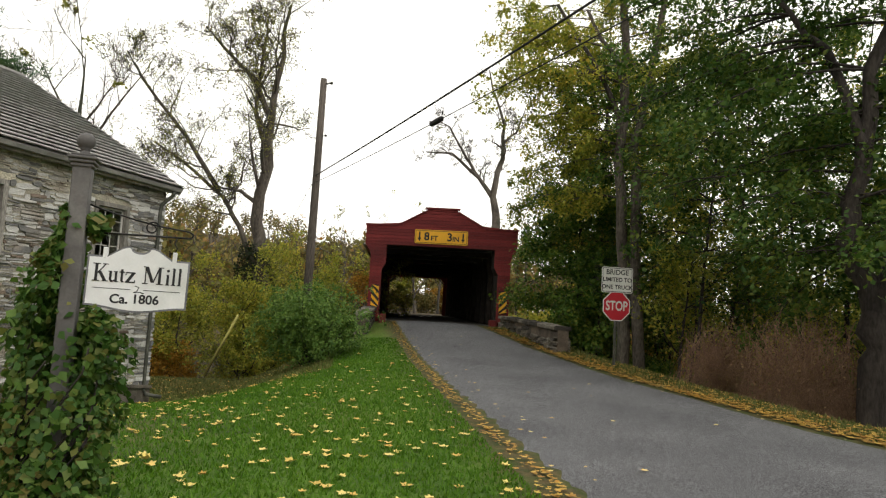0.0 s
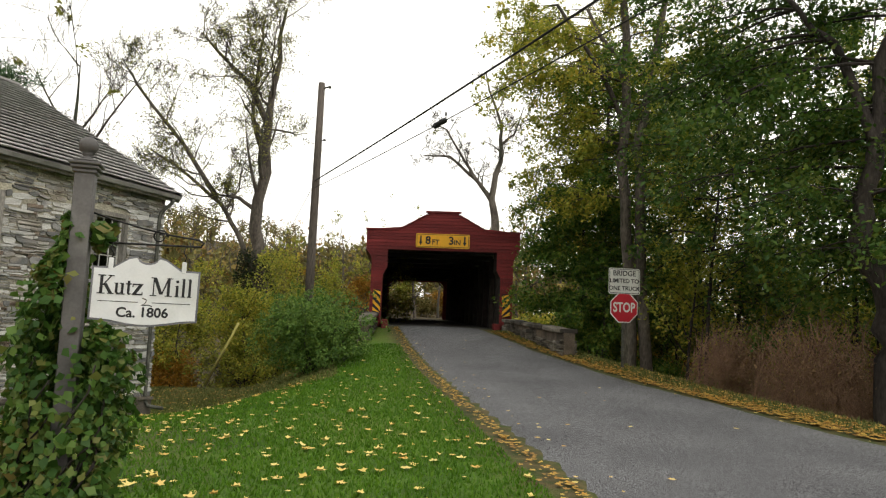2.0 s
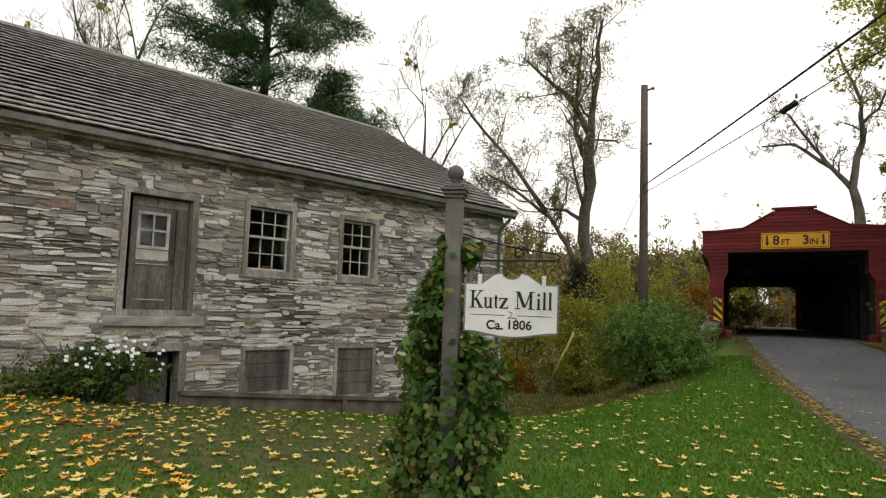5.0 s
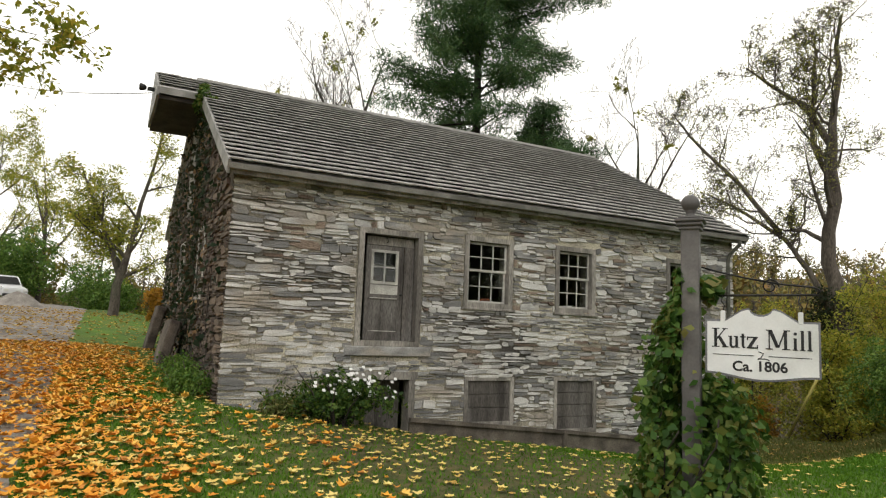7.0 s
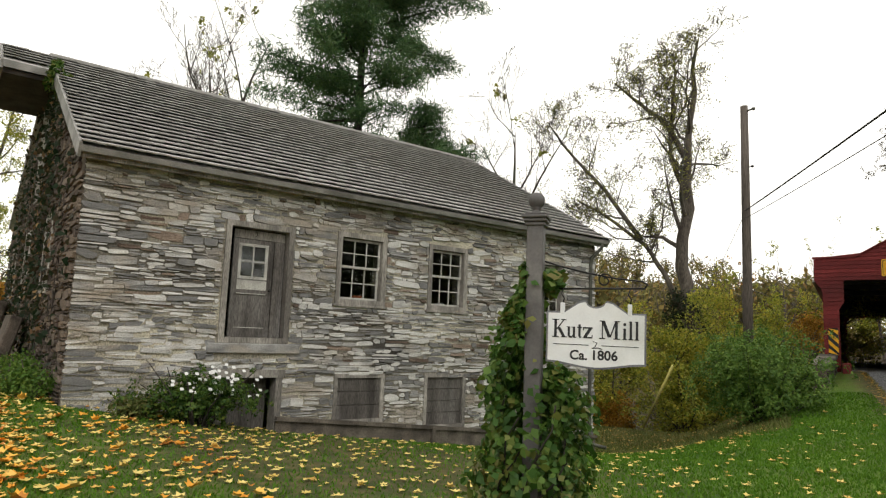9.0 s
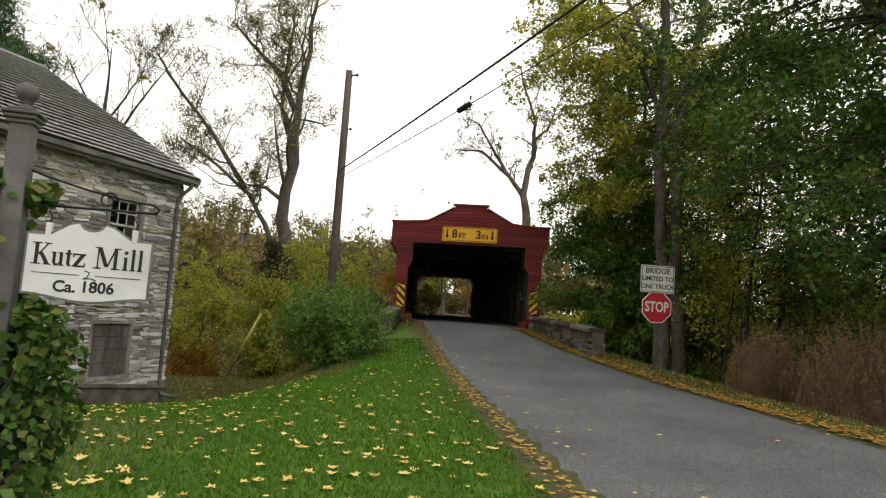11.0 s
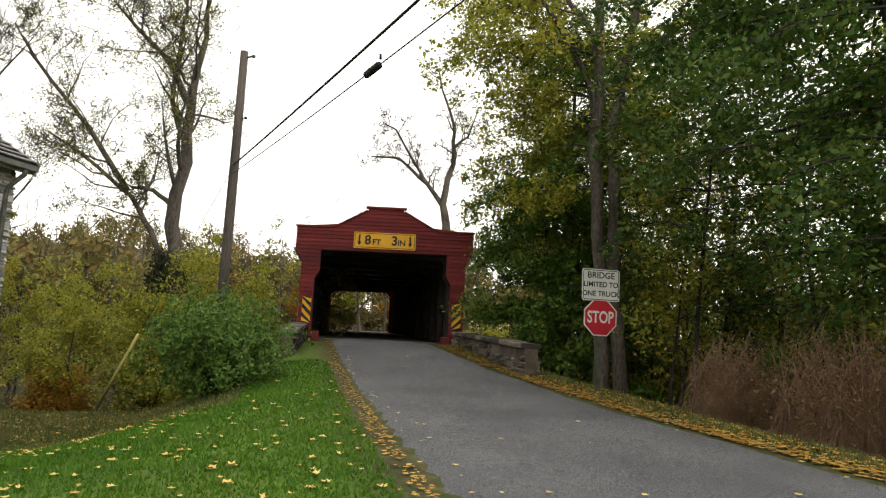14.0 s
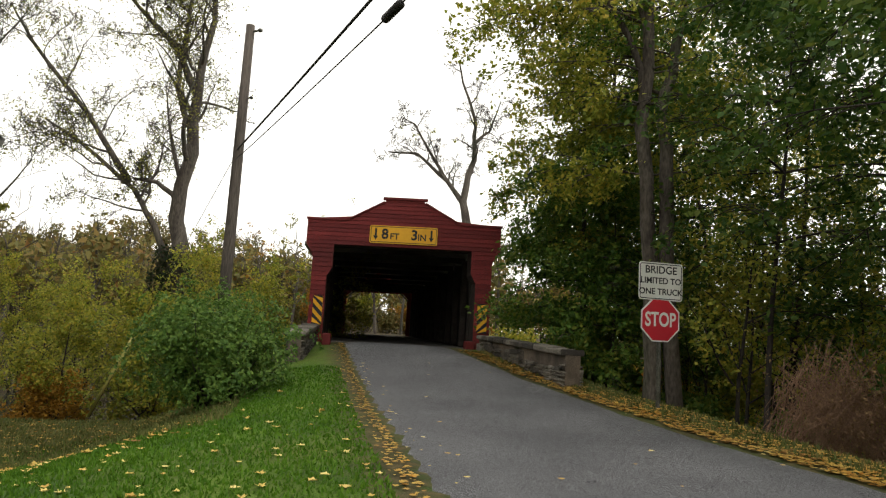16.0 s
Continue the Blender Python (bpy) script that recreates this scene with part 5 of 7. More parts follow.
# ---- plants ----
def grow(rng, base, height, radius, lean=(0, 0), levels=4, kids=(5, 4, 4), spread=0.8, first=0.35, up=0.25, trunk_pts=8, gnarl=0.12, ratio=0.55, extra=(), stems=()):
    """Limbs as (points, radii, level) from a trunk, or from given main stems, that branch and taper."""
    limbs = []

    def sprout(pts, rad, length, level, begin):
        if level >= levels - 1:
            return
        n = len(pts) - 1
        m = kids[min(level, len(kids) - 1)]
        for i in range(m):
            t = min(begin + (1 - begin) * (i + rng.random() * 0.8) / m, 0.98)
            x = t * n
            a = int(x)
            q = pts[a].lerp(pts[min(a + 1, n)], x - a)
            dd = (pts[min(a + 1, n)] - pts[a]).normalized()
            side = dd.orthogonal().normalized()
            side.rotate(Matrix.Rotation(rng.uniform(0, 6.283), 3, dd))
            nd = (dd * (1 - spread * 0.6) + side * spread + Vector((0, 0, up))).normalized()
            rr = rad[a] * rng.uniform(ratio - 0.12, ratio + 0.1)
            limb(q, nd, length * (1 - t * 0.45) * rng.uniform(0.38, 0.62), rr, level + 1)

    def limb(p, d, length, r, level):
        pts, rad, n = [p.copy()], [r], max(3, trunk_pts - 2 * level)
        for k in range(n):
            g = gnarl * (0.4 if level == 0 else 1.0)
            d = (d + Vector((rng.gauss(0, g), rng.gauss(0, g), rng.gauss(0, g) + (up * 0.25 if level else 0.02)))).normalized()
            p = p + d * (length / n)
            pts.append(p.copy())
            rad.append(max(0.004, radius * 0.028, r * (1 - 0.85 * (k + 1) / n) if level else r * (1 - 0.94 * (k + 1) / n)))
        limbs.append((pts, rad, level))
        sprout(pts, rad, length, level, first if level == 0 else 0.25)

    if not stems:
        limb(Vector(base), Vector((lean[0], lean[1], 1)).normalized(), height, radius, 0)
    for points, r0, r1, begin, reach in stems:
        ends = [Vector(p) for p in points]
        pts = []
        for k in range(len(ends) - 1):
            for j in range(3):
                pts.append(ends[k].lerp(ends[k + 1], j / 3) + Vector((rng.gauss(0, 0.25), rng.gauss(0, 0.25), 0)) * r0 * (j > 0))
        pts.append(ends[-1])
        rad = [r0 + (r1 - r0) * k / (len(pts) - 1) for k in range(len(pts))]
        limbs.append((pts, rad, 0))
        sprout(pts, rad, reach, 0, begin)
    for p, d, length, r in extra:
        limb(Vector(p), Vector(d).normalized(), length, r, 1)
    return limbs


def limbs_mesh(name, limbs, sides=(9, 6, 4, 3, 3)):
    V, F = [], []
    count = 0
    for pts, rad, level in limbs:
        n = sides[min(level, len(sides) - 1)]
        ang = np.arange(n) * 2 * np.pi / n
        P = np.array(pts)
        D = np.gradient(P, axis=0)
        D /= np.linalg.norm(D, axis=1)[:, None] + 1e-9
        ref = np.array((0.31, 0.95, 0.05)) if abs(D[0][1]) < 0.8 else np.array((1.0, 0.1, 0.0))
        A = np.cross(D, ref)
        A /= np.linalg.norm(A, axis=1)[:, None] + 1e-9
        B = np.cross(D, A)
        R = np.array(rad)[:, None, None]
        ring = P[:, None, :] + R * (np.cos(ang)[None, :, None] * A[:, None, :] + np.sin(ang)[None, :, None] * B[:, None, :])
        V.append(ring.reshape(-1, 3))
        k = len(P)
        i = count + np.arange(k * n).reshape(k, n)
        j = np.roll(i, -1, 1)
        F.append(np.stack([i[:-1], j[:-1], j[1:], i[1:]], -1).reshape(-1, 4))
        count += k * n
    return raw_mesh(name, np.concatenate(V), np.concatenate(F), True)


def leaf_mesh(name, centres, size, nrng, flat=0.0, curl=0.25, slim=0.62, normals=None, wild=0.65):
    """Many small folded leaves at the centres, facing about along their normals where those are given."""
    n = len(centres)
    s = size * nrng.uniform(0.6, 1.3, (n, 1))
    if normals is None:
        a = nrng.normal(size=(n, 3))
        a[:, 2] *= 1 - flat
        a /= np.linalg.norm(a, axis=1)[:, None]
        b = np.cross(a, nrng.normal(size=(n, 3)) * (1 - flat) + np.array((0, 0, 1.0)))
    else:
        face = normals + wild * nrng.normal(size=(n, 3))
        a = np.cross(face, nrng.normal(size=(n, 3)))
        a /= np.linalg.norm(a, axis=1)[:, None] + 1e-9
        b = np.cross(face, a)
    b /= np.linalg.norm(b, axis=1)[:, None] + 1e-9
    c = np.cross(a, b)
    w = s * slim * 0.5
    mid = centres - c * s * curl * 0.3
    v = np.stack([mid - a * s * 0.5, centres - a * s * 0.12 + b * w, mid + a * s * 0.55, centres - a * s * 0.12 - b * w], 1).reshape(-1, 3)
    f = np.arange(n * 4).reshape(n, 4)
    return raw_mesh(name, v, f)


def sprays(nrng, hubs, facing, count, radius, thick=0.28):
    """Leaves in flat drooping sprays round the hubs: their places and normals."""
    k = len(hubs)
    facing = facing / (np.linalg.norm(facing, axis=1)[:, None] + 1e-9)
    side = np.cross(facing, nrng.normal(size=(k, 3)))
    side /= np.linalg.norm(side, axis=1)[:, None] + 1e-9
    other = np.cross(facing, side)
    wide = radius * nrng.uniform(0.55, 1.35, k)
    i = nrng.integers(0, k, count)
    r = np.sqrt(nrng.random(count)) * wide[i]
    t = nrng.uniform(0, 6.283, count)
    lobes = 1 + 0.3 * np.sin(3 * t + 2.1 * i)
    long = nrng.uniform(0.45, 0.8, k)[i]
    c = hubs[i] + side[i] * (r * lobes * np.cos(t))[:, None] + other[i] * (r * lobes * long * np.sin(t))[:, None]
    c = c + facing[i] * (nrng.normal(size=count) * thick * wide[i] - 0.35 * r * r / wide[i])[:, None]
    c[:, 2] -= 0.15 * r
    return c, facing[i]


def leaf_places(limbs, nrng, count, from_level, scatter, per=34):
    """Leaf sprays along the limbs from a level outwards."""
    segs, wts = [], []
    for pts, rad, level in limbs:
        if level >= from_level:
            for p, q in zip(pts, pts[1:]):
                segs.append((p, q))
                wts.append((q - p).length)
    P, Q = np.array([s[0] for s in segs]), np.array([s[1] for s in segs])
    w = np.array(wts)
    spots = max(1, count // per)
    idx = nrng.choice(len(segs), spots, p=w / w.sum())
    t = nrng.random((spots, 1))
    hub = P[idx] * (1 - t) + Q[idx] * t + nrng.normal(size=(spots, 3)) * scatter * 0.35
    root = np.array(limbs[0][0][0])
    out = (hub - root) * np.array((1, 1, 0))
    out /= np.linalg.norm(out, axis=1)[:, None] + 0.3
    facing = np.array((0, 0, 1.0)) + 0.5 * out + 0.45 * nrng.normal(size=(spots, 3))
    return sprays(nrng, hub, facing, count, scatter)


def finish_tree(t, at, z, limbs, nrng, bark, leaf, leaves, size, from_level, scatter, per):
    inv = Matrix.Translation((-at[0], -at[1], -z))
    me = limbs_mesh("trunk", limbs)
    me.transform(inv)
    part_mesh("trunk", me, bark, t)
    if leaves:
        c, f = leaf_places(limbs, nrng, leaves, from_level, scatter, per)
        me = leaf_mesh("crown", c, size, nrng, normals=f)
        me.transform(inv)
        part_mesh("crown", me, leaf, t)
    return t, limbs


def tree(label, at, height, radius, seed, bark, leaf=None, leaves=0, size=0.15, from_level=2, scatter=0.25, name="tree", group="", category="tree", per=16, **k):
    rng, nrng = random.Random(seed), np.random.default_rng(seed)
    z = ground_z(*at) - 0.15
    limbs = grow(rng, (at[0], at[1], z), height, radius, **k)
    t = tagged(new(name), label, category, group)
    t.matrix_world = pose(at[0], at[1], z)
    return finish_tree(t, at, z, limbs, nrng, bark, leaf, leaves, size, from_level, scatter, per)


def maple(label, at, height, radius, seed, bark, leaf, leaves, size, low, wide, boughs=46, scatter=0.5, droop=0.22, group="", shape=0.5, stems=(), aim=None, clear=None, per=40):
    """A tree whose crown is made of long boughs in drooping layers; low: the lowest bough, wide: the crown's radius."""
    rng, nrng = random.Random(seed), np.random.default_rng(seed)
    z = ground_z(*at) - 0.15
    t = tagged(new("tree"), label, "tree", group)
    t.matrix_world = pose(at[0], at[1], z)
    if stems:
        limbs = grow(rng, (at[0], at[1], z), height, radius, stems=stems, levels=1)
    else:
        limbs = grow(rng, (at[0], at[1], z), height, radius, levels=1, gnarl=0.1)
    mids = [p for pts, _, _ in limbs for p in pts]
    for i in range(boughs):
        f = (i + rng.random()) / boughs
        h = z + low + (height - low) * f ** 0.9
        start = min(mids, key=lambda p: abs(p.z - h + 0.7) + rng.random() * 0.6)
        a = 2.4 * i + rng.uniform(-0.4, 0.4)
        if aim is not None and rng.random() < 0.45:
            a = radians(aim) + rng.gauss(0, 0.5)
        if clear is not None and math.cos(a - radians(clear)) > 0.55 and f < 0.85:
            continue
        L = wide * max(0.25, math.sin(math.pi * (0.18 + 0.80 * f)) ** shape) * rng.uniform(0.65, 1.1)
        d = Vector((math.cos(a), math.sin(a), rng.uniform(0.1, 0.45)))
        pts = [start.copy()]
        p = start.copy()
        for k in range(6):
            d = (d + Vector((rng.gauss(0, 0.1), rng.gauss(0, 0.1), -droop * 0.5 + rng.gauss(0, 0.07)))).normalized()
            p = p + d * L / 6
            pts.append(p.copy())
        limbs.append((pts, [max(0.008, 0.009 * L * (1 - 0.8 * k / 6)) for k in range(7)], 2))
        for k in range(2, 7):
            for sgn in (-1, 1):
                side = Vector((-d.y, d.x, 0)) * sgn
                e = (side + d * rng.uniform(0.3, 0.9) + Vector((0, 0, rng.uniform(-0.25, 0.15)))).normalized() * L * rng.uniform(0.16, 0.34) * (1.15 - 0.1 * k)
                limbs.append(([pts[k], pts[k] + e * 0.55, pts[k] + e + Vector((0, 0, -0.12 * L * droop))], [0.012, 0.009, 0.005], 3))
    return finish_tree(t, at, z, limbs, nrng, bark, leaf, leaves, size, 3, scatter, per)


def blob_places(nrng, count, centre, radii, lumps=9, shell=0.55):
    """Places in an uneven rounded mass made of lumps."""
    lc = nrng.normal(size=(lumps, 3))
    lc /= np.linalg.norm(lc, axis=1)[:, None]
    lc *= 0.55 * nrng.uniform(0.5, 1.1, (lumps, 1))
    lr = nrng.uniform(0.30, 0.55, lumps)
    i = nrng.integers(0, lumps, count)
    d = nrng.normal(size=(count, 3))
    d /= np.linalg.norm(d, axis=1)[:, None]
    r = lr[i][:, None] * (shell + (1 - shell) * nrng.random((count, 1)) ** 0.5)
    return (lc[i] + d * r) * np.array(radii) + np.array(centre)


def bush(name, label, category, at, radii, seed, leaf, count, size, bark=M_BARKD, stems=24, group="", lift=0.0, lumps=10, shell=0.4, rough=0.06, fan=0.2, spray=0.3):
    nrng, rng = np.random.default_rng(seed), random.Random(seed)
    z = ground_z(*at)
    b = tagged(new(name), label, category, group)
    b.matrix_world = pose(at[0], at[1], z)
    limbs = []
    for i in range(stems):
        a = rng.uniform(0, 6.283)
        r = rng.uniform(0.15, 0.85)
        tip = Vector((radii[0] * r * math.cos(a), radii[1] * r * math.sin(a), lift + radii[2] * (rng.uniform(0.55, 1.35) + 0.85 * rng.random() ** 3)))
        root = Vector((tip.x * fan + rng.uniform(-1, 1) * (fan > 0.4), tip.y * fan, -0.1))
        mid = root.lerp(tip, 0.5) + Vector((rng.uniform(-0.1, 0.1), rng.uniform(-0.1, 0.1), 0.1))
        k = 0.22 if fan > 0.4 else 1.0
        limbs.append(([root, mid, tip], [0.018 * k, 0.012 * k, 0.005], 2))
    part_mesh("stem_tangle", limbs_mesh("stems", limbs), bark, b)
    mid = np.array((0, 0, lift + radii[2] * 0.95))
    c = blob_places(nrng, count // 28 if spray else count, mid, radii, lumps, shell)
    c = c + nrng.normal(size=c.shape) * rough * min(radii)
    facing = None
    if spray:
        out = (c - mid) / np.array(radii)
        facing = 0.9 * out / (np.linalg.norm(out, axis=1)[:, None] + 0.1) + np.array((0, 0, 0.7)) + 0.25 * nrng.normal(size=c.shape)
        c, facing = sprays(nrng, c, facing, count, spray, 0.2)
        facing = facing[c[:, 2] > -0.05]
    c = c[c[:, 2] > -0.05]
    part_mesh("foliage", leaf_mesh("foliage", c, size, nrng, normals=facing), leaf, b)
    return b


# tall half-bare tree beyond the creek bank, its foot wrapped in ivy
TL = (-19.7, 27.4)
t, limbs = tree("tall half-bare tree with thin pale leaves and an ivy-wrapped foot", TL, 17.0, 0.40, 11, M_BARK, L_PALE, 17000, 0.095, 3, 0.5, levels=5, per=4,
                kids=(11, 7, 5, 4), spread=0.9, up=0.2, gnarl=0.2, ratio=0.4,
                stems=((((-19.7, 27.4, -1.8), (-19.84, 27.32, 2.3), (-20.26, 26.98, 5.3), (-20.07, 27.13, 9.5), (-19.9, 27.25, 12.5), (-19.6, 27.5, 16.6)), 0.46, 0.07, 0.45, 9.0),
                       (((-20.0, 27.2, 10.5), (-20.7, 26.6, 12.3), (-21.75, 25.7, 13.6), (-22.6, 24.9, 14.7)), 0.17, 0.04, 0.15, 6.5),
                       (((-20.15, 27.1, 9.2), (-20.6, 26.7, 10.7), (-20.5, 26.8, 14.4), (-20.4, 26.9, 16.0)), 0.14, 0.04, 0.3, 6.0),
                       (((-19.97, 27.2, 2.3), (-20.86, 26.5, 5.0), (-21.54, 25.9, 6.4), (-23.05, 24.4, 8.0), (-23.8, 23.6, 8.6)), 0.15, 0.04, 0.3, 8.0),
                       (((-21.64, 25.8, 6.6), (-22.8, 24.6, 9.0), (-24.3, 23.0, 11.5), (-24.8, 22.4, 12.7)), 0.13, 0.03, 0.15, 6.5),
                       (((-20.3, 26.95, 6.2), (-20.9, 26.45, 6.75), (-21.6, 25.9, 6.8)), 0.12, 0.05, 0.5, 3.0)))
nrng = np.random.default_rng(5)
h = nrng.uniform(0, 1, 400) ** 0.9
a = nrng.uniform(0, 6.283, 400)
r = 0.5 + 0.45 * nrng.random(400) * (1.1 - 0.7 * h) + 0.25 * np.sin(2 * a + 9 * h)
c = np.stack([r * np.cos(a) - 0.12 - 0.55 * h, r * np.sin(a) - 0.4 * h, 0.6 + h * 6.6], 1)
c, f = sprays(nrng, c, np.stack([np.cos(a), np.sin(a), 0.4 + 0 * a], 1), 7000, 0.34)
part_mesh("ivy", leaf_mesh("ivy", c, 0.13, nrng, normals=f), L_VINE, t, "dark ivy round the trunk")

# bare tree beyond the bridge
tree("large bare tree with twisting branches beyond the bridge", (-14.5, 48.6), 20.0, 0.40, 23, M_BARK, L_YGREEN, 120, 0.16, 4, 0.3, levels=5, kids=(10, 7, 5, 3), spread=0.95, up=0.15, gnarl=0.22,
     ratio=0.45, name="bare_tree",
     stems=((((-14.5, 48.6, 0.0), (-14.65, 48.6, 8.2), (-15.0, 48.5, 10.4), (-14.4, 48.7, 13.4), (-14.4, 48.7, 16.0), (-15.7, 48.2, 20.4)), 0.40, 0.05, 0.5, 5.5),
            (((-15.1, 48.5, 10.4), (-16.1, 48.1, 11.8), (-18.1, 47.3, 13.6), (-20.0, 46.5, 13.6)), 0.20, 0.04, 0.2, 5.0),
            (((-16.1, 48.1, 11.8), (-17.0, 47.8, 13.2), (-18.4, 47.2, 15.7), (-19.2, 46.9, 16.1)), 0.14, 0.03, 0.2, 4.0),
            (((-14.4, 48.7, 14.6), (-13.5, 49.0, 15.5), (-12.8, 49.1, 17.7)), 0.13, 0.03, 0.2, 4.0)))

tree("slender bare grey tree at the edge of the creek bank", (-24.5, 20.5), 11.5, 0.16, 29, M_BARK, L_PALE, 900, 0.10, 3, 0.4, levels=5, kids=(9, 6, 5, 3), spread=0.85, first=0.2, up=0.3, gnarl=0.16, name="bare_tree", per=5)

# double trunk behind the stop sign, its tops spreading over the road
maple("tall grey-barked tree with forked limbs and turning leaves beside the road", (-1.72, 21.28), 13.5, 0.20, 31, M_BARK, L_YGREEN, 25000, 0.12, 6.0, 3.9, 60, 0.42, group="roadside trees", aim=165, clear=-87,
      stems=((((-1.72, 21.28, -0.5), (-1.86, 21.27, 1.75), (-2.0, 21.25, 5.3), (-2.02, 21.25, 9.0), (-2.12, 21.24, 13.5)), 0.215, 0.11, 0.9, 1.0),
             (((-2.03, 21.25, 7.0), (-2.28, 21.22, 8.2), (-3.1, 21.1, 9.9), (-4.2, 20.9, 11.7)), 0.10, 0.05, 0.9, 1.0),
             (((-2.05, 21.25, 8.7), (-2.2, 21.23, 9.6), (-2.8, 21.15, 10.5), (-3.25, 21.1, 11.5)), 0.10, 0.05, 0.9, 1.0)))
maple("tall grey-barked tree leaning from its twin beside the road", (-1.29, 21.31), 13.5, 0.19, 32, M_BARK, L_GREEN, 8000, 0.12, 6.2, 3.0, 36, 0.42, group="roadside trees", clear=-87,
      stems=((((-1.29, 21.31, -0.5), (-1.55, 21.29, 4.6), (-1.72, 21.28, 6.8), (-1.44, 21.3, 8.2), (-0.9, 21.34, 11.5), (-0.7, 21.4, 13.5)), 0.19, 0.07, 0.9, 1.0),))
# layered maples beside the portal
for at, h, r, sd, n, lf, low, wide in (((-3.75, 24.2), 7.6, 0.12, 41, 34000, L_GREEN, 1.4, 2.6), ((-3.4, 25.4), 13.0, 0.17, 42, 34000, L_MIXED, 5.0, 3.6), ((-2.9, 22.9), 4.6, 0.07, 43, 8000, L_GREEN, 0.4, 1.6),
                                       ((-2.6, 28.6), 12.0, 0.15, 44, 9000, L_YGREEN, 3.5, 3.2)):
    maple("dense green maple turning yellow beside the bridge", at, h, r, sd, M_BARKD, lf, n, 0.13, low, wide, 44, 0.45, group="bridge maples")
# dark oak close to the road, forked low
OAK = (3.5, 14.9)
maple("large dark forked oak with a drooping shady crown", OAK, 12.5, 0.30, 51, M_BARKD, L_DARK, 40000, 0.12, 4.0, 3.8, 76, 0.5, 0.26, aim=150,
      stems=((((3.45, 14.9, -1.6), (3.5, 14.92, 1.0), (3.55, 14.93, 1.9)), 0.31, 0.27, 0.9, 1.0),
             (((3.55, 14.93, 1.75), (3.16, 15.03, 2.85), (3.1, 15.05, 4.1), (3.43, 14.96, 5.8), (3.8, 14.9, 8.5), (3.7, 15.1, 12.0)), 0.24, 0.08, 0.9, 1.0),
             (((3.5, 14.9, 1.8), (3.82, 14.85, 3.1), (4.3, 14.76, 4.1), (5.2, 14.6, 6.4), (5.6, 14.5, 9.0)), 0.21, 0.07, 0.9, 1.0),
             (((3.3, 14.97, 5.2), (2.7, 15.08, 7.2), (2.3, 15.13, 7.6), (1.5, 15.2, 9.0)), 0.11, 0.04, 0.9, 1.0)))
# the wood behind
woods = [(1.2, 22.5, 12, 0.14, L_DARK, 4.2), (3.0, 19.6, 10, 0.11, L_DARK, 4.2), (4.4, 23.5, 14, 0.17, L_MIXED, 4.6), (6.4, 20.2, 12, 0.15, L_DARK, 4.4), (8.4, 17.0, 12, 0.2, L_DARK, 4.0), (2.2, 27.5, 15, 0.2, L_MIXED, 5.0),
         (6.8, 27.0, 15, 0.2, L_YGREEN, 2.5), (9.8, 23.5, 14, 0.19, L_MIXED, 2.5), (0.2, 30.0, 15, 0.2, L_YGREEN, 3.5), (-1.6, 32.0, 15, 0.2, L_MIXED, 3.5), (12.5, 20.5, 14, 0.2, L_DARK, 3.0), (11.5, 29.0, 15, 0.2, L_YGREEN, 2.5),
         (5.0, 34.0, 16, 0.22, L_YGREEN, 3.0), (8.5, 12.0, 13, 0.24, L_DARK, 3.0), (0.3, 19.9, 11, 0.10, L_DARK, 3.6)]
for i, (x, y, h, r, lf, low) in enumerate(woods):
    maple("slim woodland tree with turning leaves on the shaded bank", (x, y), h, r * 0.62, 60 + i, M_BARKD, lf, 6000, 0.135, low, 3.0, 26, 0.5, group="woodland trees")

for i in range(22):
    rs = random.Random(500 + i)
    x, y = -1.3 + 0.58 * i + rs.uniform(-0.5, 0.5), 20.6 + rs.uniform(-1.0, 6) - 0.2 * i
    tree("thin leafy sapling under the woodland trees", (x, y), rs.uniform(4, 7.5), 0.05, 500 + i, M_BARKD, (L_MIXED, L_GREEN, L_YGREEN, L_YGREEN)[i % 4], 2600, 0.115, 1, 0.34, levels=3, kids=(12, 5), spread=0.85,
         first=0.2, up=0.15, name="sapling", group="woodland saplings")

for i in range(15):
    rs = random.Random(560 + i)
    a = radians(13 - 2.9 * i)
    d = rs.uniform(33, 44)
    bush("thicket", "dense turning thicket across the creek behind the wood", "thicket", (0.5 - d * math.sin(a), 0.3 + d * math.cos(a)), (rs.uniform(2.6, 3.8), 2.6, rs.uniform(2.0, 3.0)), 560 + i, (L_YGREEN, L_MIXED, L_YGREEN, L_ORANGE)[i % 4], 7000, 0.2,
         M_BARKD, 30, "woodland thicket", 0.0, 16, spray=0.6)
for i, (x, y, h) in enumerate(((-3.6, 25.8, 0.9), (-3.4, 24.4, 0.6), (-3.2, 22.6, 0.6), (-3.2, 27.4, 1.3))):
    bush("undergrowth", "low shaded green undergrowth beside the bridge", "undergrowth", (x, y), (1.1, 1.1, h), 590 + i, L_GREEN, 4200, 0.10, M_BARKD, 20, "woodland undergrowth", 0.0, 12)
for i in range(7):
    rs = random.Random(580 + i)
    bush("undergrowth", "low shaded green undergrowth on the wooded bank", "undergrowth", (-1.2 + 1.35 * i, 21.8 + rs.uniform(-0.8, 1.8) - 0.35 * i), (1.3, 1.0, rs.uniform(0.4, 0.8)), 580 + i, (L_GREEN, L_MIXED)[i % 2], 3200, 0.11, M_BARKD, 20,
         "woodland undergrowth", 0.0, 12)

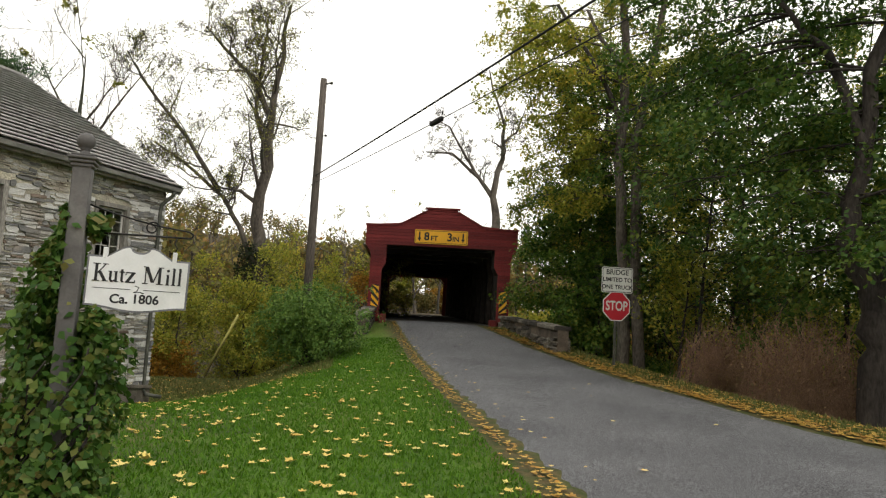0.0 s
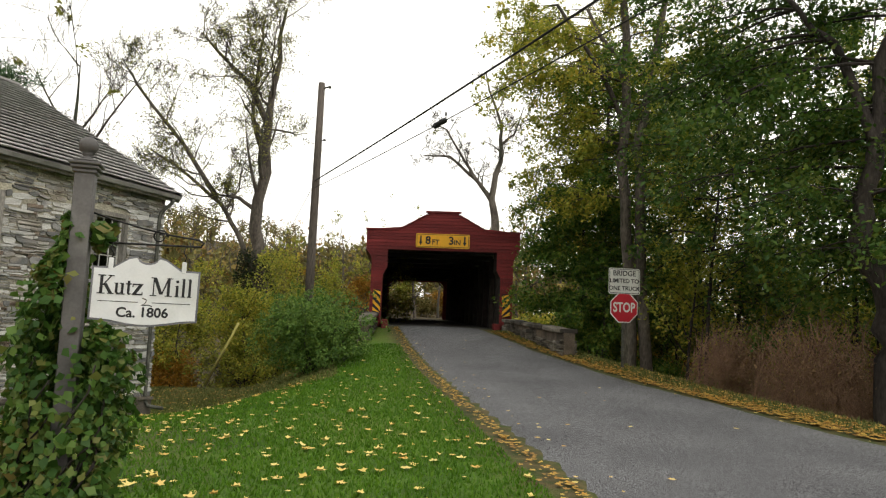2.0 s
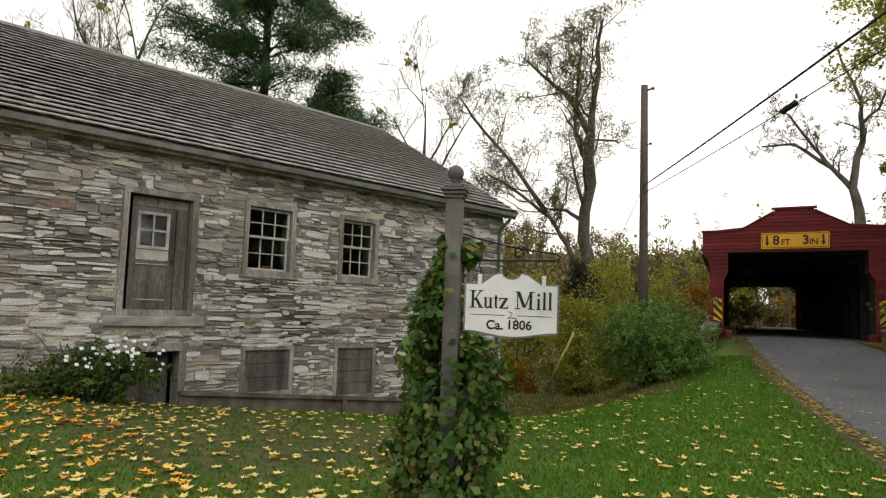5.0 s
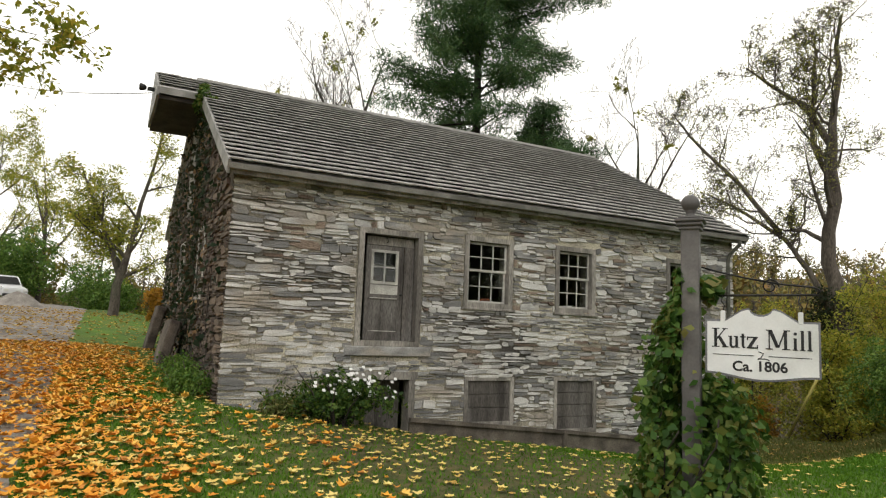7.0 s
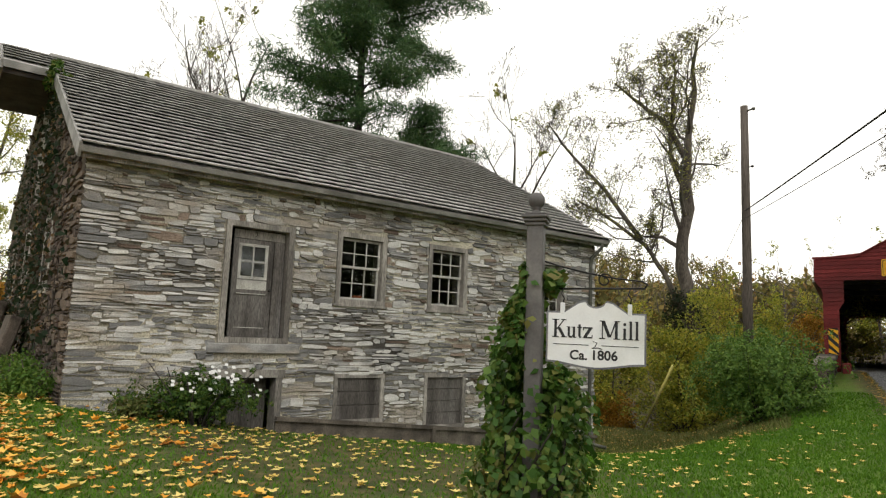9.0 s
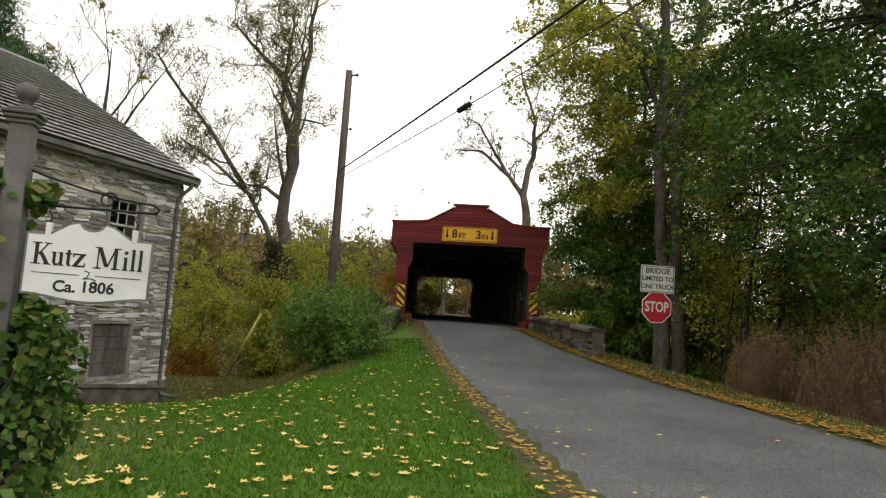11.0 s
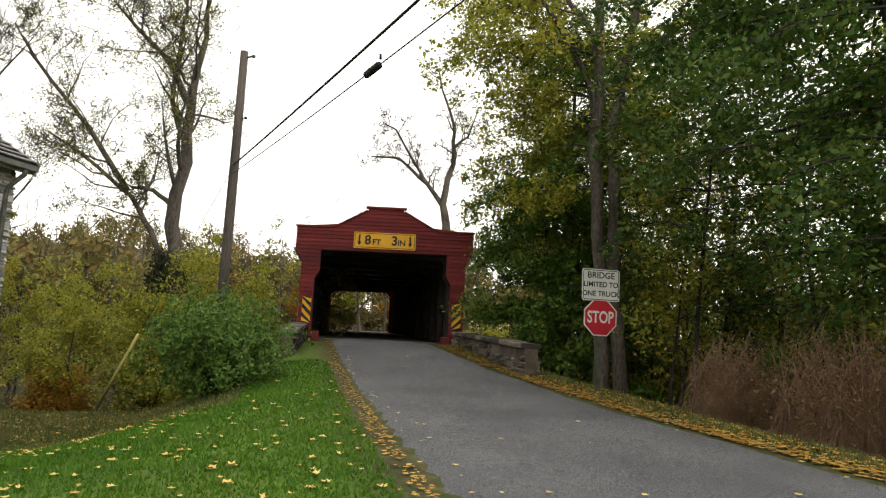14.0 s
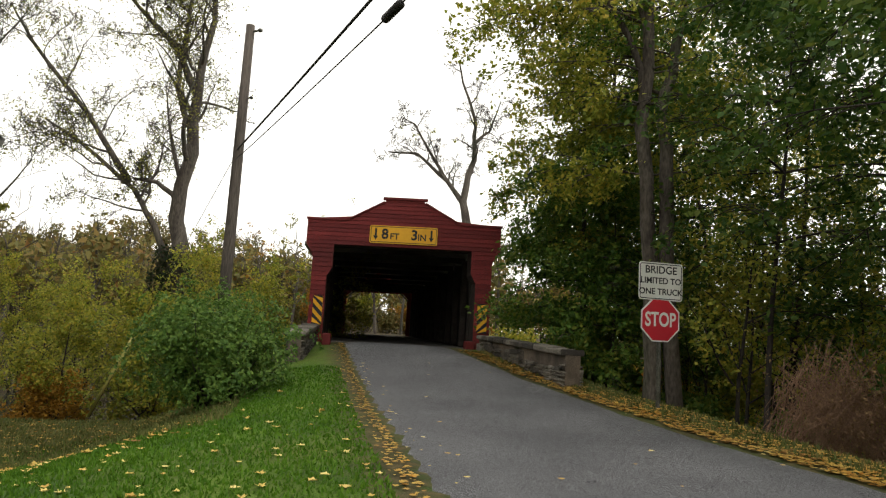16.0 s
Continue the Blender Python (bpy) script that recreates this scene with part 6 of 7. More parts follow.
for i in range(8):
    rs = random.Random(610 + i)
    a = radians(3 - 2.8 * i)
    d = rs.uniform(24, 29)
    bush("thicket", "loose yellow-green thicket between the woodland trunks", "thicket", (0.5 - d * math.sin(a), 0.3 + d * math.cos(a)), (rs.uniform(1.6, 2.2), 1.6, rs.uniform(1.2, 1.9)), 610 + i, (L_MIXED, L_YGREEN, L_DARK)[i % 3], 4500, 0.14,
         M_BARKD, 30, "woodland thicket", 0.0, 16, 0.1, spray=0.45)
for i in range(16):
    rs = random.Random(660 + i)
    a = radians(-6 - 2.7 * i)
    d = rs.uniform(29, 35)
    bush("tall_thicket", "tall turning thicket closing the back of the wood", "thicket", (0.5 - d * math.sin(a), 0.3 + d * math.cos(a)), (rs.uniform(2.2, 3.0), 2.0, rs.uniform(2.4, 3.6)), 660 + i, (L_DARK, L_MIXED, L_YGREEN, L_YGREEN)[i % 4], 6500, 0.2,
         M_BARKD, 40, "woodland thicket", 0.3, 26, 0.0, spray=0.6)
# autumn growth beyond the far portal and on the slope
for i in range(12):
    rs = random.Random(630 + i)
    q = PORTAL + ALONG * rs.uniform(38, 52) + np.array((0.899, 0.438)) * (-10 + 1.9 * i)
    bush("autumn_thicket", "loose yellow and brown thicket on the slope beyond the bridge", "thicket", (q[0], q[1]), (rs.uniform(1.8, 2.8), 2.0, rs.uniform(1.6, 2.7)), 630 + i, (L_FAR, L_YGREEN, L_FAR, L_ORANGE)[i % 4], 3500, 0.2,
         M_BARK, 40, "slope thicket", 0.0, 12, 0.0, spray=0.6)

# bushes
bush("round_bush", "dense rounded green bush on the bank beside the road", "bush", (-10.15, 17.1), (1.95, 1.75, 1.28), 71, L_BUSH, 34000, 0.08, stems=90, lumps=34, shell=0.1, rough=0.22, spray=0.26)
for i, (x, y, rx, ry, rz, n) in enumerate(((2.3, 15.6, 1.3, 0.9, 1.1, 3600), (0.9, 16.8, 1.1, 0.8, 0.8, 2600), (4.9, 15.6, 1.5, 1.0, 1.25, 4000), (6.9, 14.6, 1.9, 1.2, 1.4, 4500), (3.6, 17.3, 1.5, 1.0, 1.25, 3600))):
    bush("brown_bush", "tangle of reddish brown twiggy brush beside the road", "brush", (x, y), (rx, ry, rz), 72 + i, L_BRUSH, n, 0.05, M_TWIG, 640, "roadside brush", 0.05, 14, 0.0, 0.35, 0.5, spray=0)
shrubs = ((-16.2, 23.6, 2.0, 2.6, L_YGREEN), (-18.6, 26.0, 2.6, 3.4, L_YGREEN), (-17.8, 29.6, 2.3, 3.3, L_YGREEN), (-22.3, 24.6, 2.6, 3.4, L_YGREEN), 
          (-20.6, 22.6, 1.6, 1.3, L_ORANGE), (-25.5, 27.5, 3.0, 3.8, L_YGREEN), (-28.5, 22.0, 3.0, 3.2, L_YGREEN), (-20.8, 32.0, 2.8, 4.0, L_PALE), (-30, 30, 3.4, 4.0, L_YGREEN), (-23, 33, 3.2, 4.2, L_YGREEN), (-16.9, 25.5, 2.0, 4.6, L_YGREEN), (-16.3, 29.4, 2.0, 4.8, L_YGREEN), (-17.9, 23.2, 2.0, 3.6, L_YGREEN))
for i, (x, y, rr, hh, lf) in enumerate(shrubs):
    for j in range(2):
        rs = random.Random(800 + 2 * i + j)
        tree("tall loose yellow-green shrub on the creek bank" if lf is not L_ORANGE else "low orange autumn shrub on the creek bank", (x + rs.uniform(-1.2, 1.2), y + rs.uniform(-1, 1)), hh * rs.uniform(1.15, 1.75), 0.07, 820 + 2 * i + j,
             M_BARKD, lf, 6000 if lf is not L_ORANGE else 3500, 0.115, 1, 0.40, per=30, name="creekside_shrub", category="shrub", group="creekside shrubs", levels=4, kids=(11, 6, 4), spread=1.0, first=0.06, up=0.25, gnarl=0.14, ratio=0.6)


# pine and bare trees behind the mill
def pine(at, height, seed, wide):
    rng, nrng = random.Random(seed), np.random.default_rng(seed)
    z = ground_z(*at) - 0.2
    t = tagged(new("pine_tree"), "tall dark green pine with layered boughs behind the mill", "pine tree")
    t.matrix_world = pose(at[0], at[1], z)
    limbs = [([Vector((0.06 * math.sin(k), 0, height * k / 10)) for k in range(11)], [0.30 * (1 - 0.9 * k / 10) for k in range(11)], 0)]
    tufts = []
    for i in range(170):
        h = height * (0.2 + 0.79 * i / 170)
        L = min(1.0, 2.6 * (1 - h / height)) * wide * rng.uniform(0.45, 1.1) + 0.4
        a = rng.uniform(0, 6.283)
        d = Vector((math.cos(a), math.sin(a), rng.uniform(-0.05, 0.30)))
        p0 = Vector((0, 0, h))
        pts = [p0 + d * L * k / 4 + Vector((0, 0, -0.07 * L * (k / 4) ** 2)) for k in range(5)]
        limbs.append((pts, [0.06 * (1 - 0.8 * k / 4) for k in range(5)], 2))
        for j in range(int(5.0 * L)):
            f = rng.uniform(0.25, 1.0)
            k = min(int(f * 4), 3)
            c = pts[k].lerp(pts[k + 1], f * 4 - k) + Vector((rng.gauss(0, 0.32), rng.gauss(0, 0.32), rng.gauss(0.0, 0.16)))
            tufts.append(c)
    part_mesh("trunk", limbs_mesh("trunk", limbs), M_BARKD, t)
    T = np.repeat(np.array(tufts), 60, 0)
    d = nrng.normal(size=T.shape) * np.array((0.26, 0.26, 0.15))
    d[:, 2] -= 0.35 * np.hypot(d[:, 0], d[:, 1])
    part_mesh("needles", leaf_mesh("needles", T + d, 0.30, nrng, slim=0.13), L_PINE, t)


pine((-27.3, 13.0), 33, 90, 5.0)
pine((-27.0, 16.4), 15.5, 91, 3.0)
for i, (x, y, h) in enumerate(((-38, 9.5, 19), (-31, 7.0, 17), (-24, 18.5, 14), (-30, 19.5, 15), (-44, 14, 18))):
    tree("bare grey tree behind the mill", (x, y), h, 0.3, 95 + i, M_BARK, L_PALE, 250, 0.2, 3, 0.3, levels=5, kids=(9, 6, 5, 4), spread=0.75, first=0.25, up=0.35, name="bare_tree", group="trees behind the mill")
# trees over the drive
DRIVE_TREE = (-43.9, -2.6)
tree("leafy yellow-green tree with a forked trunk beside the drive", DRIVE_TREE, 11, 0.26, 110, M_BARK, L_YGREEN, 15000, 0.14, 2, 0.5, levels=4, kids=(12, 6, 5), spread=0.95, first=0.25, up=0.2, group="drive trees",
     stems=(((DRIVE_TREE + (0.5,), DRIVE_TREE + (3.6,), (DRIVE_TREE[0] + 0.3, DRIVE_TREE[1] + 0.6, 6.2), (DRIVE_TREE[0], DRIVE_TREE[1] + 1.8, 13.5)), 0.36, 0.05, 0.35, 8.5),
            (((DRIVE_TREE[0], DRIVE_TREE[1] + 0.1, 4.3), (DRIVE_TREE[0] + 0.4, DRIVE_TREE[1] - 0.9, 7.0), (DRIVE_TREE[0] + 0.6, DRIVE_TREE[1] - 2.4, 10.5)), 0.2, 0.04, 0.2, 7.0)))
tree("leafy maple whose branches hang over the drive", (-12.5, -6.8), 10.5, 0.26, 111, M_BARK, L_YGREEN, 24000, 0.15, 2, 0.35, levels=4, kids=(11, 7, 5), spread=1.0, first=0.4, up=0.05,
     extra=(((-12.5, -6.8, 5.2), (0.05, 1.0, 0.22), 5.6, 0.12), ((-12.5, -6.8, 6.4), (0.15, 1.0, 0.35), 5.6, 0.11), ((-12.5, -6.8, 5.8), (-0.4, 0.9, 0.3), 5.0, 0.1)), group="drive trees")
for i, (x, y, rr, hh, lf, n) in enumerate(((-60, -5.0, 4.2, 3.6, L_BUSH, 11000), (-56, 0.5, 3.6, 3.2, L_MIXED, 9000), (-63, -11, 4.5, 4.0, L_BUSH, 11000), (-41.5, -0.2, 1.2, 1.2, L_ORANGE, 4000),
                                           (-66, -17, 5, 4.4, L_MIXED, 9000), (-47, 3.5, 2.6, 2.2, L_YGREEN, 6000), (-64, -23, 5, 4.4, L_BUSH, 8000))):
    bush("hedge_shrub", "bright orange autumn shrub beside the drive" if lf is L_ORANGE else "green hedge shrub at the end of the drive", "shrub", (x, y), (rr, rr, hh), 120 + i, lf, n, 0.22, M_BARK, 30, "drive shrubs", spray=0.3 if rr < 2 else 0.8)
for i, (x, y, h) in enumerate(((-62, 4, 14), (-70, -15, 15), (-55, 8, 13), (-75, 2, 16), (-66, -10, 14), (-68, -5.5, 13))):
    tree("thin-leaved tree at the end of the drive", (x, y), h, 0.25, 130 + i, M_BARK, L_YGREEN, 9000, 0.18, 2, 0.5, levels=4, kids=(10, 6, 5), spread=0.85, first=0.2, group="drive trees")


# white-flowered bush, ferns and ivy by the mill
p = MILL @ Vector((1.85, -0.55, 0))
fb = bush("flower_bush", "low dark bush with white daisies against the mill wall", "flower bush", (p.x, p.y), (0.75, 1.25, 0.50), 140, L_DARK, 7500, 0.06, lumps=20, rough=0.2, spray=0.14)
nrng = np.random.default_rng(141)
c = blob_places(nrng, 900, (0.1, 0.25, 0.56), (0.72, 1.0, 0.46), 9, 0.9)
c = c[(c[:, 2] > 0.45) & (c[:, 0] > -0.1)][:70]
ang = np.arange(8) * 2 * np.pi / 8
d, ax = np.array((0.75, 0.1, 0.65)), np.array((-0.1, 0.99, 0.0))
bx = np.cross(d, ax)
ring = 0.029 * (1 + 0.25 * (np.arange(8) % 2))[:, None] * (np.cos(ang)[:, None] * ax + np.sin(ang)[:, None] * bx)
daisy = raw_mesh("daisy", np.concatenate([0.012 * d[None], ring]), [(0, 1 + q, 1 + (q + 1) % 8) for q in range(8)])
for q in c[:60]:
    part_mesh("daisy", daisy, L_FLOWER, fb).location = q
for u, y in ((-0.35, 0.5), (-0.4, 1.5), (-0.35, 2.4)):
    p = MILL @ Vector((u, y, 0))
    bush("fern_clump", "pale green ferny clump at the foot of the gable", "fern", (p.x, p.y), (0.35, 0.55, 0.28), 150 + int(y * 10), L_BUSH, 1800, 0.06, M_BARK, 10, "ferns")
p = MILL @ Vector((1.1, -0.35, 0))
bush("fern_clump", "low leafy clump at the foot of the mill wall", "fern", (p.x, p.y), (0.35, 0.65, 0.22), 158, L_WEED, 1500, 0.06, M_BARK, 10, "ferns")

nrng = np.random.default_rng(160)
n = 9500
yy = nrng.uniform(0.2, 10.6, n)
zz = nrng.uniform(0.3, 7.4, n)
dens = np.exp(-((yy - 4.0) / 1.1) ** 2) + 0.35 * np.exp(-((yy - 8.0) / 1.6) ** 2) + 0.13
keep = (zz < 4.3 + PITCH * np.minimum(yy, 11 - yy) - 0.1) & (nrng.random(n) < dens)
c = np.stack([-0.03 - 0.16 * nrng.random(n) ** 2, yy, zz], 1)[keep]
vine = tagged(new("wall_vine"), "dark green and brown creeper clinging to the gable wall", "climbing vine")
vine.matrix_world = MILL
facing = np.tile(np.array((-1.0, 0, 0.35)), (len(c), 1))
brown = np.sin(2.3 * c[:, 1] + 1.1 * c[:, 2]) + 0.6 * nrng.normal(size=len(c)) > 1.15
part_mesh("leaves", leaf_mesh("leaves", c[~brown], 0.13, nrng, slim=0.8, normals=facing[~brown]), L_VINE, vine, "dark green leaves")
part_mesh("leaves", leaf_mesh("leaves", c[brown], 0.11, nrng, slim=0.8, normals=facing[brown]), L_BRUSH, vine, "dry brown leaves")
for i in range(14):
    rs = random.Random(700 + i)
    y, z, pts = rs.choice((3.4, 4.0, 4.6, 7.6, 1.6)) + rs.uniform(-0.5, 0.5), 0.0, []
    while z < 5.2 and len(pts) < 14:
        pts.append((-0.035, min(max(y, 0.3), 10.5), z))
        y, z = y + rs.gauss(0, 0.16), z + rs.uniform(0.3, 0.5)
    part("stem", tube(bmesh.new(), pts, [0.02 - 0.001 * k for k in range(len(pts))], 5), M_BARKD, vine)
c = blob_places(nrng, 700, (-0.08, 3.9, 6.55), (0.30, 0.75, 0.5), 8)
me = leaf_mesh("roof_vine", c, 0.13, nrng)
rv = part_mesh("roof_vine", me, L_IVY)
rv.matrix_world = MILL
tagged(rv, "green creeper spilling onto the mill roof edge", "climbing vine")

# ivy up the sign post
ivy = tagged(new("post_vine"), "leafy green vine with brown tips wrapping the sign post", "climbing vine")
gz = ground_z(*POST_AT)
ivy.matrix_world = pose(*POST_AT, gz)
nrng, rng = np.random.default_rng(170), random.Random(170)
limbs = []
for i in range(26):
    a, top = rng.uniform(1.4, 5.0), rng.uniform(0.5, 1.25)
    pts, rads = [], []
    for k in range(9):
        h = top * k / 8
        rr = 0.10 + 0.16 * math.sin(math.pi * min(1, h / 1.9)) * rng.uniform(0.7, 1.3)
        pts.append(Vector((rr * math.cos(a + 0.25 * k), rr * math.sin(a + 0.25 * k), h)))
        rads.append(0.007)
    limbs.append((pts, rads, 3))
part_mesh("stem_tangle", limbs_mesh("stems", limbs), M_BARKD, ivy)
n = 9500
h = nrng.beta(1.15, 1.5, n) * 2.12
a = nrng.uniform(0, 6.283, n)
bare = np.abs((a + radians(43) + math.pi) % (2 * math.pi) - math.pi) < radians(46)
behind_sign = (np.abs((a - radians(40) + math.pi) % (2 * math.pi) - math.pi) < radians(75)) & (h > 1.38)
keep = ~(bare & (nrng.random(n) < np.clip(0.15 + 0.65 * h, 0, 0.97))) & ~behind_sign
h, a, n = h[keep], a[keep], int(keep.sum())
R = np.interp(h, [0, 0.3, 0.8, 1.3, 1.7, 1.95, 2.15], [0.36, 0.38, 0.36, 0.31, 0.22, 0.12, 0.10])
lump = 1 + 0.28 * np.sin(3 * a + 5 * h) + 0.18 * np.sin(7 * a - 9 * h)
rr = 0.07 + (R - 0.07) * nrng.random(n) ** 0.55 * lump
c = np.stack([rr * np.cos(a), rr * np.sin(a), h], 1)
facing = np.stack([np.cos(a), np.sin(a), 0.5 + 0 * a], 1)
part_mesh("leaves", leaf_mesh("leaves", c, 0.064, nrng, slim=0.8, normals=facing), L_IVY, ivy)
c = blob_places(nrng, 130, (0.20, 0.04, 1.36), (0.13, 0.12, 0.13), 5)
part_mesh("leaves", leaf_mesh("leaves", c, 0.06, nrng, slim=0.8), L_IVY, ivy)
c = blob_places(nrng, 60, (0.10, 0.08, 2.0), (0.12, 0.10, 0.16), 5)
part_mesh("leaves", leaf_mesh("leaves", c, 0.085, nrng, slim=0.85), L_IVY, ivy)


# ---- grass and fallen leaves ----
def scatter(nrng, n, xr, yr, keep):
    x, y = nrng.uniform(*xr, n), nrng.uniform(*yr, n)
    k = keep(x, y)
    return x[k], y[k]


def off_road(x, y):
    return ((road_left(y) - x) * 0.864 > 0.2) | ((x - road_right(y)) * 0.8 > 0.2)


def in_mill(x, y):
    dx, dy = x + 11.43, y - 1.15
    u = dx * math.cos(radians(95)) + dy * math.sin(radians(95))
    v = -dx * math.sin(radians(95)) + dy * math.cos(radians(95))
    return (u > -0.05) & (u < 12.25) & (v > -0.08) & (v < 11)


def on_lane(x, y):
    return (np.abs(y - lane_mid(x)) < lane_half(x)) & (x < 5)


def blades(name, label, x, y, tall, material, nrng):
    n = len(x)
    z = land(x, y)
    a = nrng.uniform(0, 6.283, n)
    w = nrng.uniform(0.006, 0.011, n) * (1 + np.hypot(x, y) / 12)
    h = tall * nrng.uniform(0.5, 1.3, n)
    lx, ly = nrng.normal(size=n) * h * 0.45, nrng.normal(size=n) * h * 0.45
    p0 = np.stack([x - w * np.cos(a), y - w * np.sin(a), z - 0.01], 1)
    p1 = np.stack([x + w * np.cos(a), y + w * np.sin(a), z - 0.01], 1)
    p2 = np.stack([x + lx, y + ly, z + h], 1)
    v = np.stack([p0, p1, p2], 1).reshape(-1, 3)
    ob = part_mesh(name, raw_mesh(name, v, np.arange(3 * n).reshape(n, 3)), material)
    return tagged(ob, label, "grass", kind="stuff")


nrng = np.random.default_rng(200)
gx, gy = scatter(nrng, 330000, (-15, 4), (-1, 20), lambda x, y: off_road(x, y) & ~in_mill(x, y) & ~on_lane(x, y) & (np.random.default_rng(8).random(len(x)) > 0.8 * smooth(4.2, 1.6, np.hypot((x + 8.8) / 1.3, (y - 4.8) / 1.3))) & ((x < road_left(y))) & (np.random.default_rng(3).random(len(x)) < np.clip(9 / (3 + np.hypot(x, y - 2)), 0, 1)))
blades("lawn_grass", "short mown green lawn grass", gx, gy, 0.045, L_GRASS, nrng)
gx, gy = scatter(nrng, 90000, (-7, 9), (6, 24), lambda x, y: ((x - road_right(y)) * 0.8 > 0.25) & ((x - road_right(y)) * 0.8 < 1.3 + 0.15 * np.maximum(0, 13 - y)))
blades("verge_grass", "rough grass on the far road verge", gx, gy, 0.09, L_WEED, nrng)
gx, gy = scatter(nrng, 60000, (-26, -8), (14, 26), lambda x, y: (x < road_left(y) - 2.5) & (y > 13 + 0.1 * x))
blades("bank_grass", "rough pale grass along the creek bank", gx, gy, 0.10, L_WEED, nrng)

LEAF_SHAPE = np.array([(0, -0.55), (0.17, -0.28), (0.44, -0.32), (0.37, 0.0), (0.50, 0.26), (0.24, 0.28), (0.0, 0.55), (-0.24, 0.28), (-0.50, 0.26), (-0.37, 0.0), (-0.44, -0.32), (-0.17, -0.28)])


def fallen(name, label, x, y, size, material, nrng, lift=0.02, tilt=0.16, extra=None):
    """Lobed dry leaves lying on the ground, a little curled and tilted."""
    n = len(x)
    z = land(x, y) + lift * nrng.random(n) + 0.012 + (extra if extra is not None else 0)
    a = nrng.uniform(0, 6.283, n)
    s = size * nrng.uniform(0.45, 1.4, n)
    px, py = LEAF_SHAPE[:, 0], LEAF_SHAPE[:, 1]
    tx, ty = nrng.normal(size=n) * tilt, nrng.normal(size=n) * tilt
    c, sn = np.cos(a)[:, None], np.sin(a)[:, None]
    lx, ly = (px * c - py * sn) * s[:, None], (px * sn + py * c) * s[:, None]
    curl = (px ** 2 + py ** 2)[None, :] * s[:, None] * nrng.uniform(-0.1, 0.3, n)[:, None] * 1.5
    lz = np.abs(lx * tx[:, None] + ly * ty[:, None]) * 0.8 + curl
    ring = np.stack([lx + x[:, None], ly + y[:, None], lz + z[:, None]], -1)
    mid = np.stack([x, y, z], -1)[:, None, :]
    v = np.concatenate([mid, ring], 1).reshape(-1, 3)
    k = np.arange(12)
    tri = np.stack([np.zeros(12, int), 1 + k, 1 + (k + 1) % 12], 1)
    f = (np.arange(n)[:, None, None] * 13 + tri[None]).reshape(-1, 3)
    return tagged(part_mesh(name, raw_mesh(name, v, f), material), label, "fallen leaves", kind="stuff")


x, y = scatter(nrng, 2500, (-12, 3), (1.5, 17), lambda x, y: off_road(x, y) & ~in_mill(x, y) & (x < road_left(y)) & (np.random.default_rng(4).random(len(x)) < np.clip(1.25 - 0.07 * y, 0.12, 1)))
fallen("lawn_leaves", "pale yellow maple leaves scattered on the lawn", x, y, 0.09, L_FALLY, nrng, 0.02, 0.35)
x, y = scatter(nrng, 46000, (-20, 2.5), (-6.5, 2.8), lambda x, y: ~in_mill(x, y) & (np.random.default_rng(5).random(len(x)) < np.clip(1.0 - np.abs(y + 1.25 - 0.09 * (x + 8)) / 2.3, 0.05, 1) * np.where(on_lane(x, y), 0.55, 1.0)))
fallen("drive_leaves", "thick drift of orange and yellow maple leaves along the drive", x, y, 0.105, L_FALLO, nrng, 0.05, 0.5)
x, y = scatter(nrng, 5200, (-48, -18), (-10, 3.5), lambda x, y: ~in_mill(x, y) & (np.random.default_rng(9).random(len(x)) < np.where(on_lane(x, y), 1.0, 0.45)))
fallen("drive_leaves", "thin scatter of dull orange leaves down the drive", x, y, 0.12, L_LITTER, nrng, 0.04, 0.4, extra=0.03)
x, y = scatter(nrng, 1700, (-14, -4), (-0.5, 5), lambda x, y: ~in_mill(x, y) & (np.random.default_rng(6).random(len(x)) < np.clip(0.8 - y * 0.15, 0.1, 1)))
fallen("drive_leaves", "orange leaves scattered over the grass by the mill", x, y, 0.10, L_FALLY, nrng, 0.04, 0.4)


def edge_leaves(edge, sign, n, spread, label, leaf_size, name="verge_leaves"):
    n = int(n * 0.65)
    t = nrng.uniform(2, 24, n)
    off = np.abs(nrng.normal(size=n)) * spread * sign
    x = edge(t) + off
    fallen(name, label, x, t, leaf_size, L_LITTER, nrng, 0.03)


edge_leaves(lambda t: road_left(t) + 0.10, -1, 1500, 0.15, "brown and yellow leaves lining the road edge", 0.06)
edge_leaves(lambda t: road_right(t) - 0.15, 1, 10000, 0.75, "thick band of brown and yellow leaves along the far road edge", 0.085)
t = nrng.uniform(4, 23, 150)
q = nrng.random(150)
q = np.where(nrng.random(150) < 0.5, q * 0.12, np.where(nrng.random(150) < 0.5, 1 - q * 0.12, q))
x = road_left(t) + (road_right(t) - road_left(t)) * q
fallen("road_leaves", "single yellow leaves lying on the asphalt", x, t, 0.06, L_FALLY, nrng, 0.01, 0.1, extra=0.035)
x, y = scatter(nrng, 5200, (-2, 12), (13, 26), lambda x, y: (x - road_right(y)) * 0.8 > 0.9)
fallen("wood_litter", "brown leaf litter on the woodland floor", x, y, 0.13, L_LITTER, nrng)
x, y = scatter(nrng, 2500, (-24, -8), (13, 24), lambda x, y: (x < road_left(y) - 3) & ~in_mill(x, y))
fallen("bank_litter", "brown leaf litter on the creek bank", x, y, 0.12, L_LITTER, nrng)


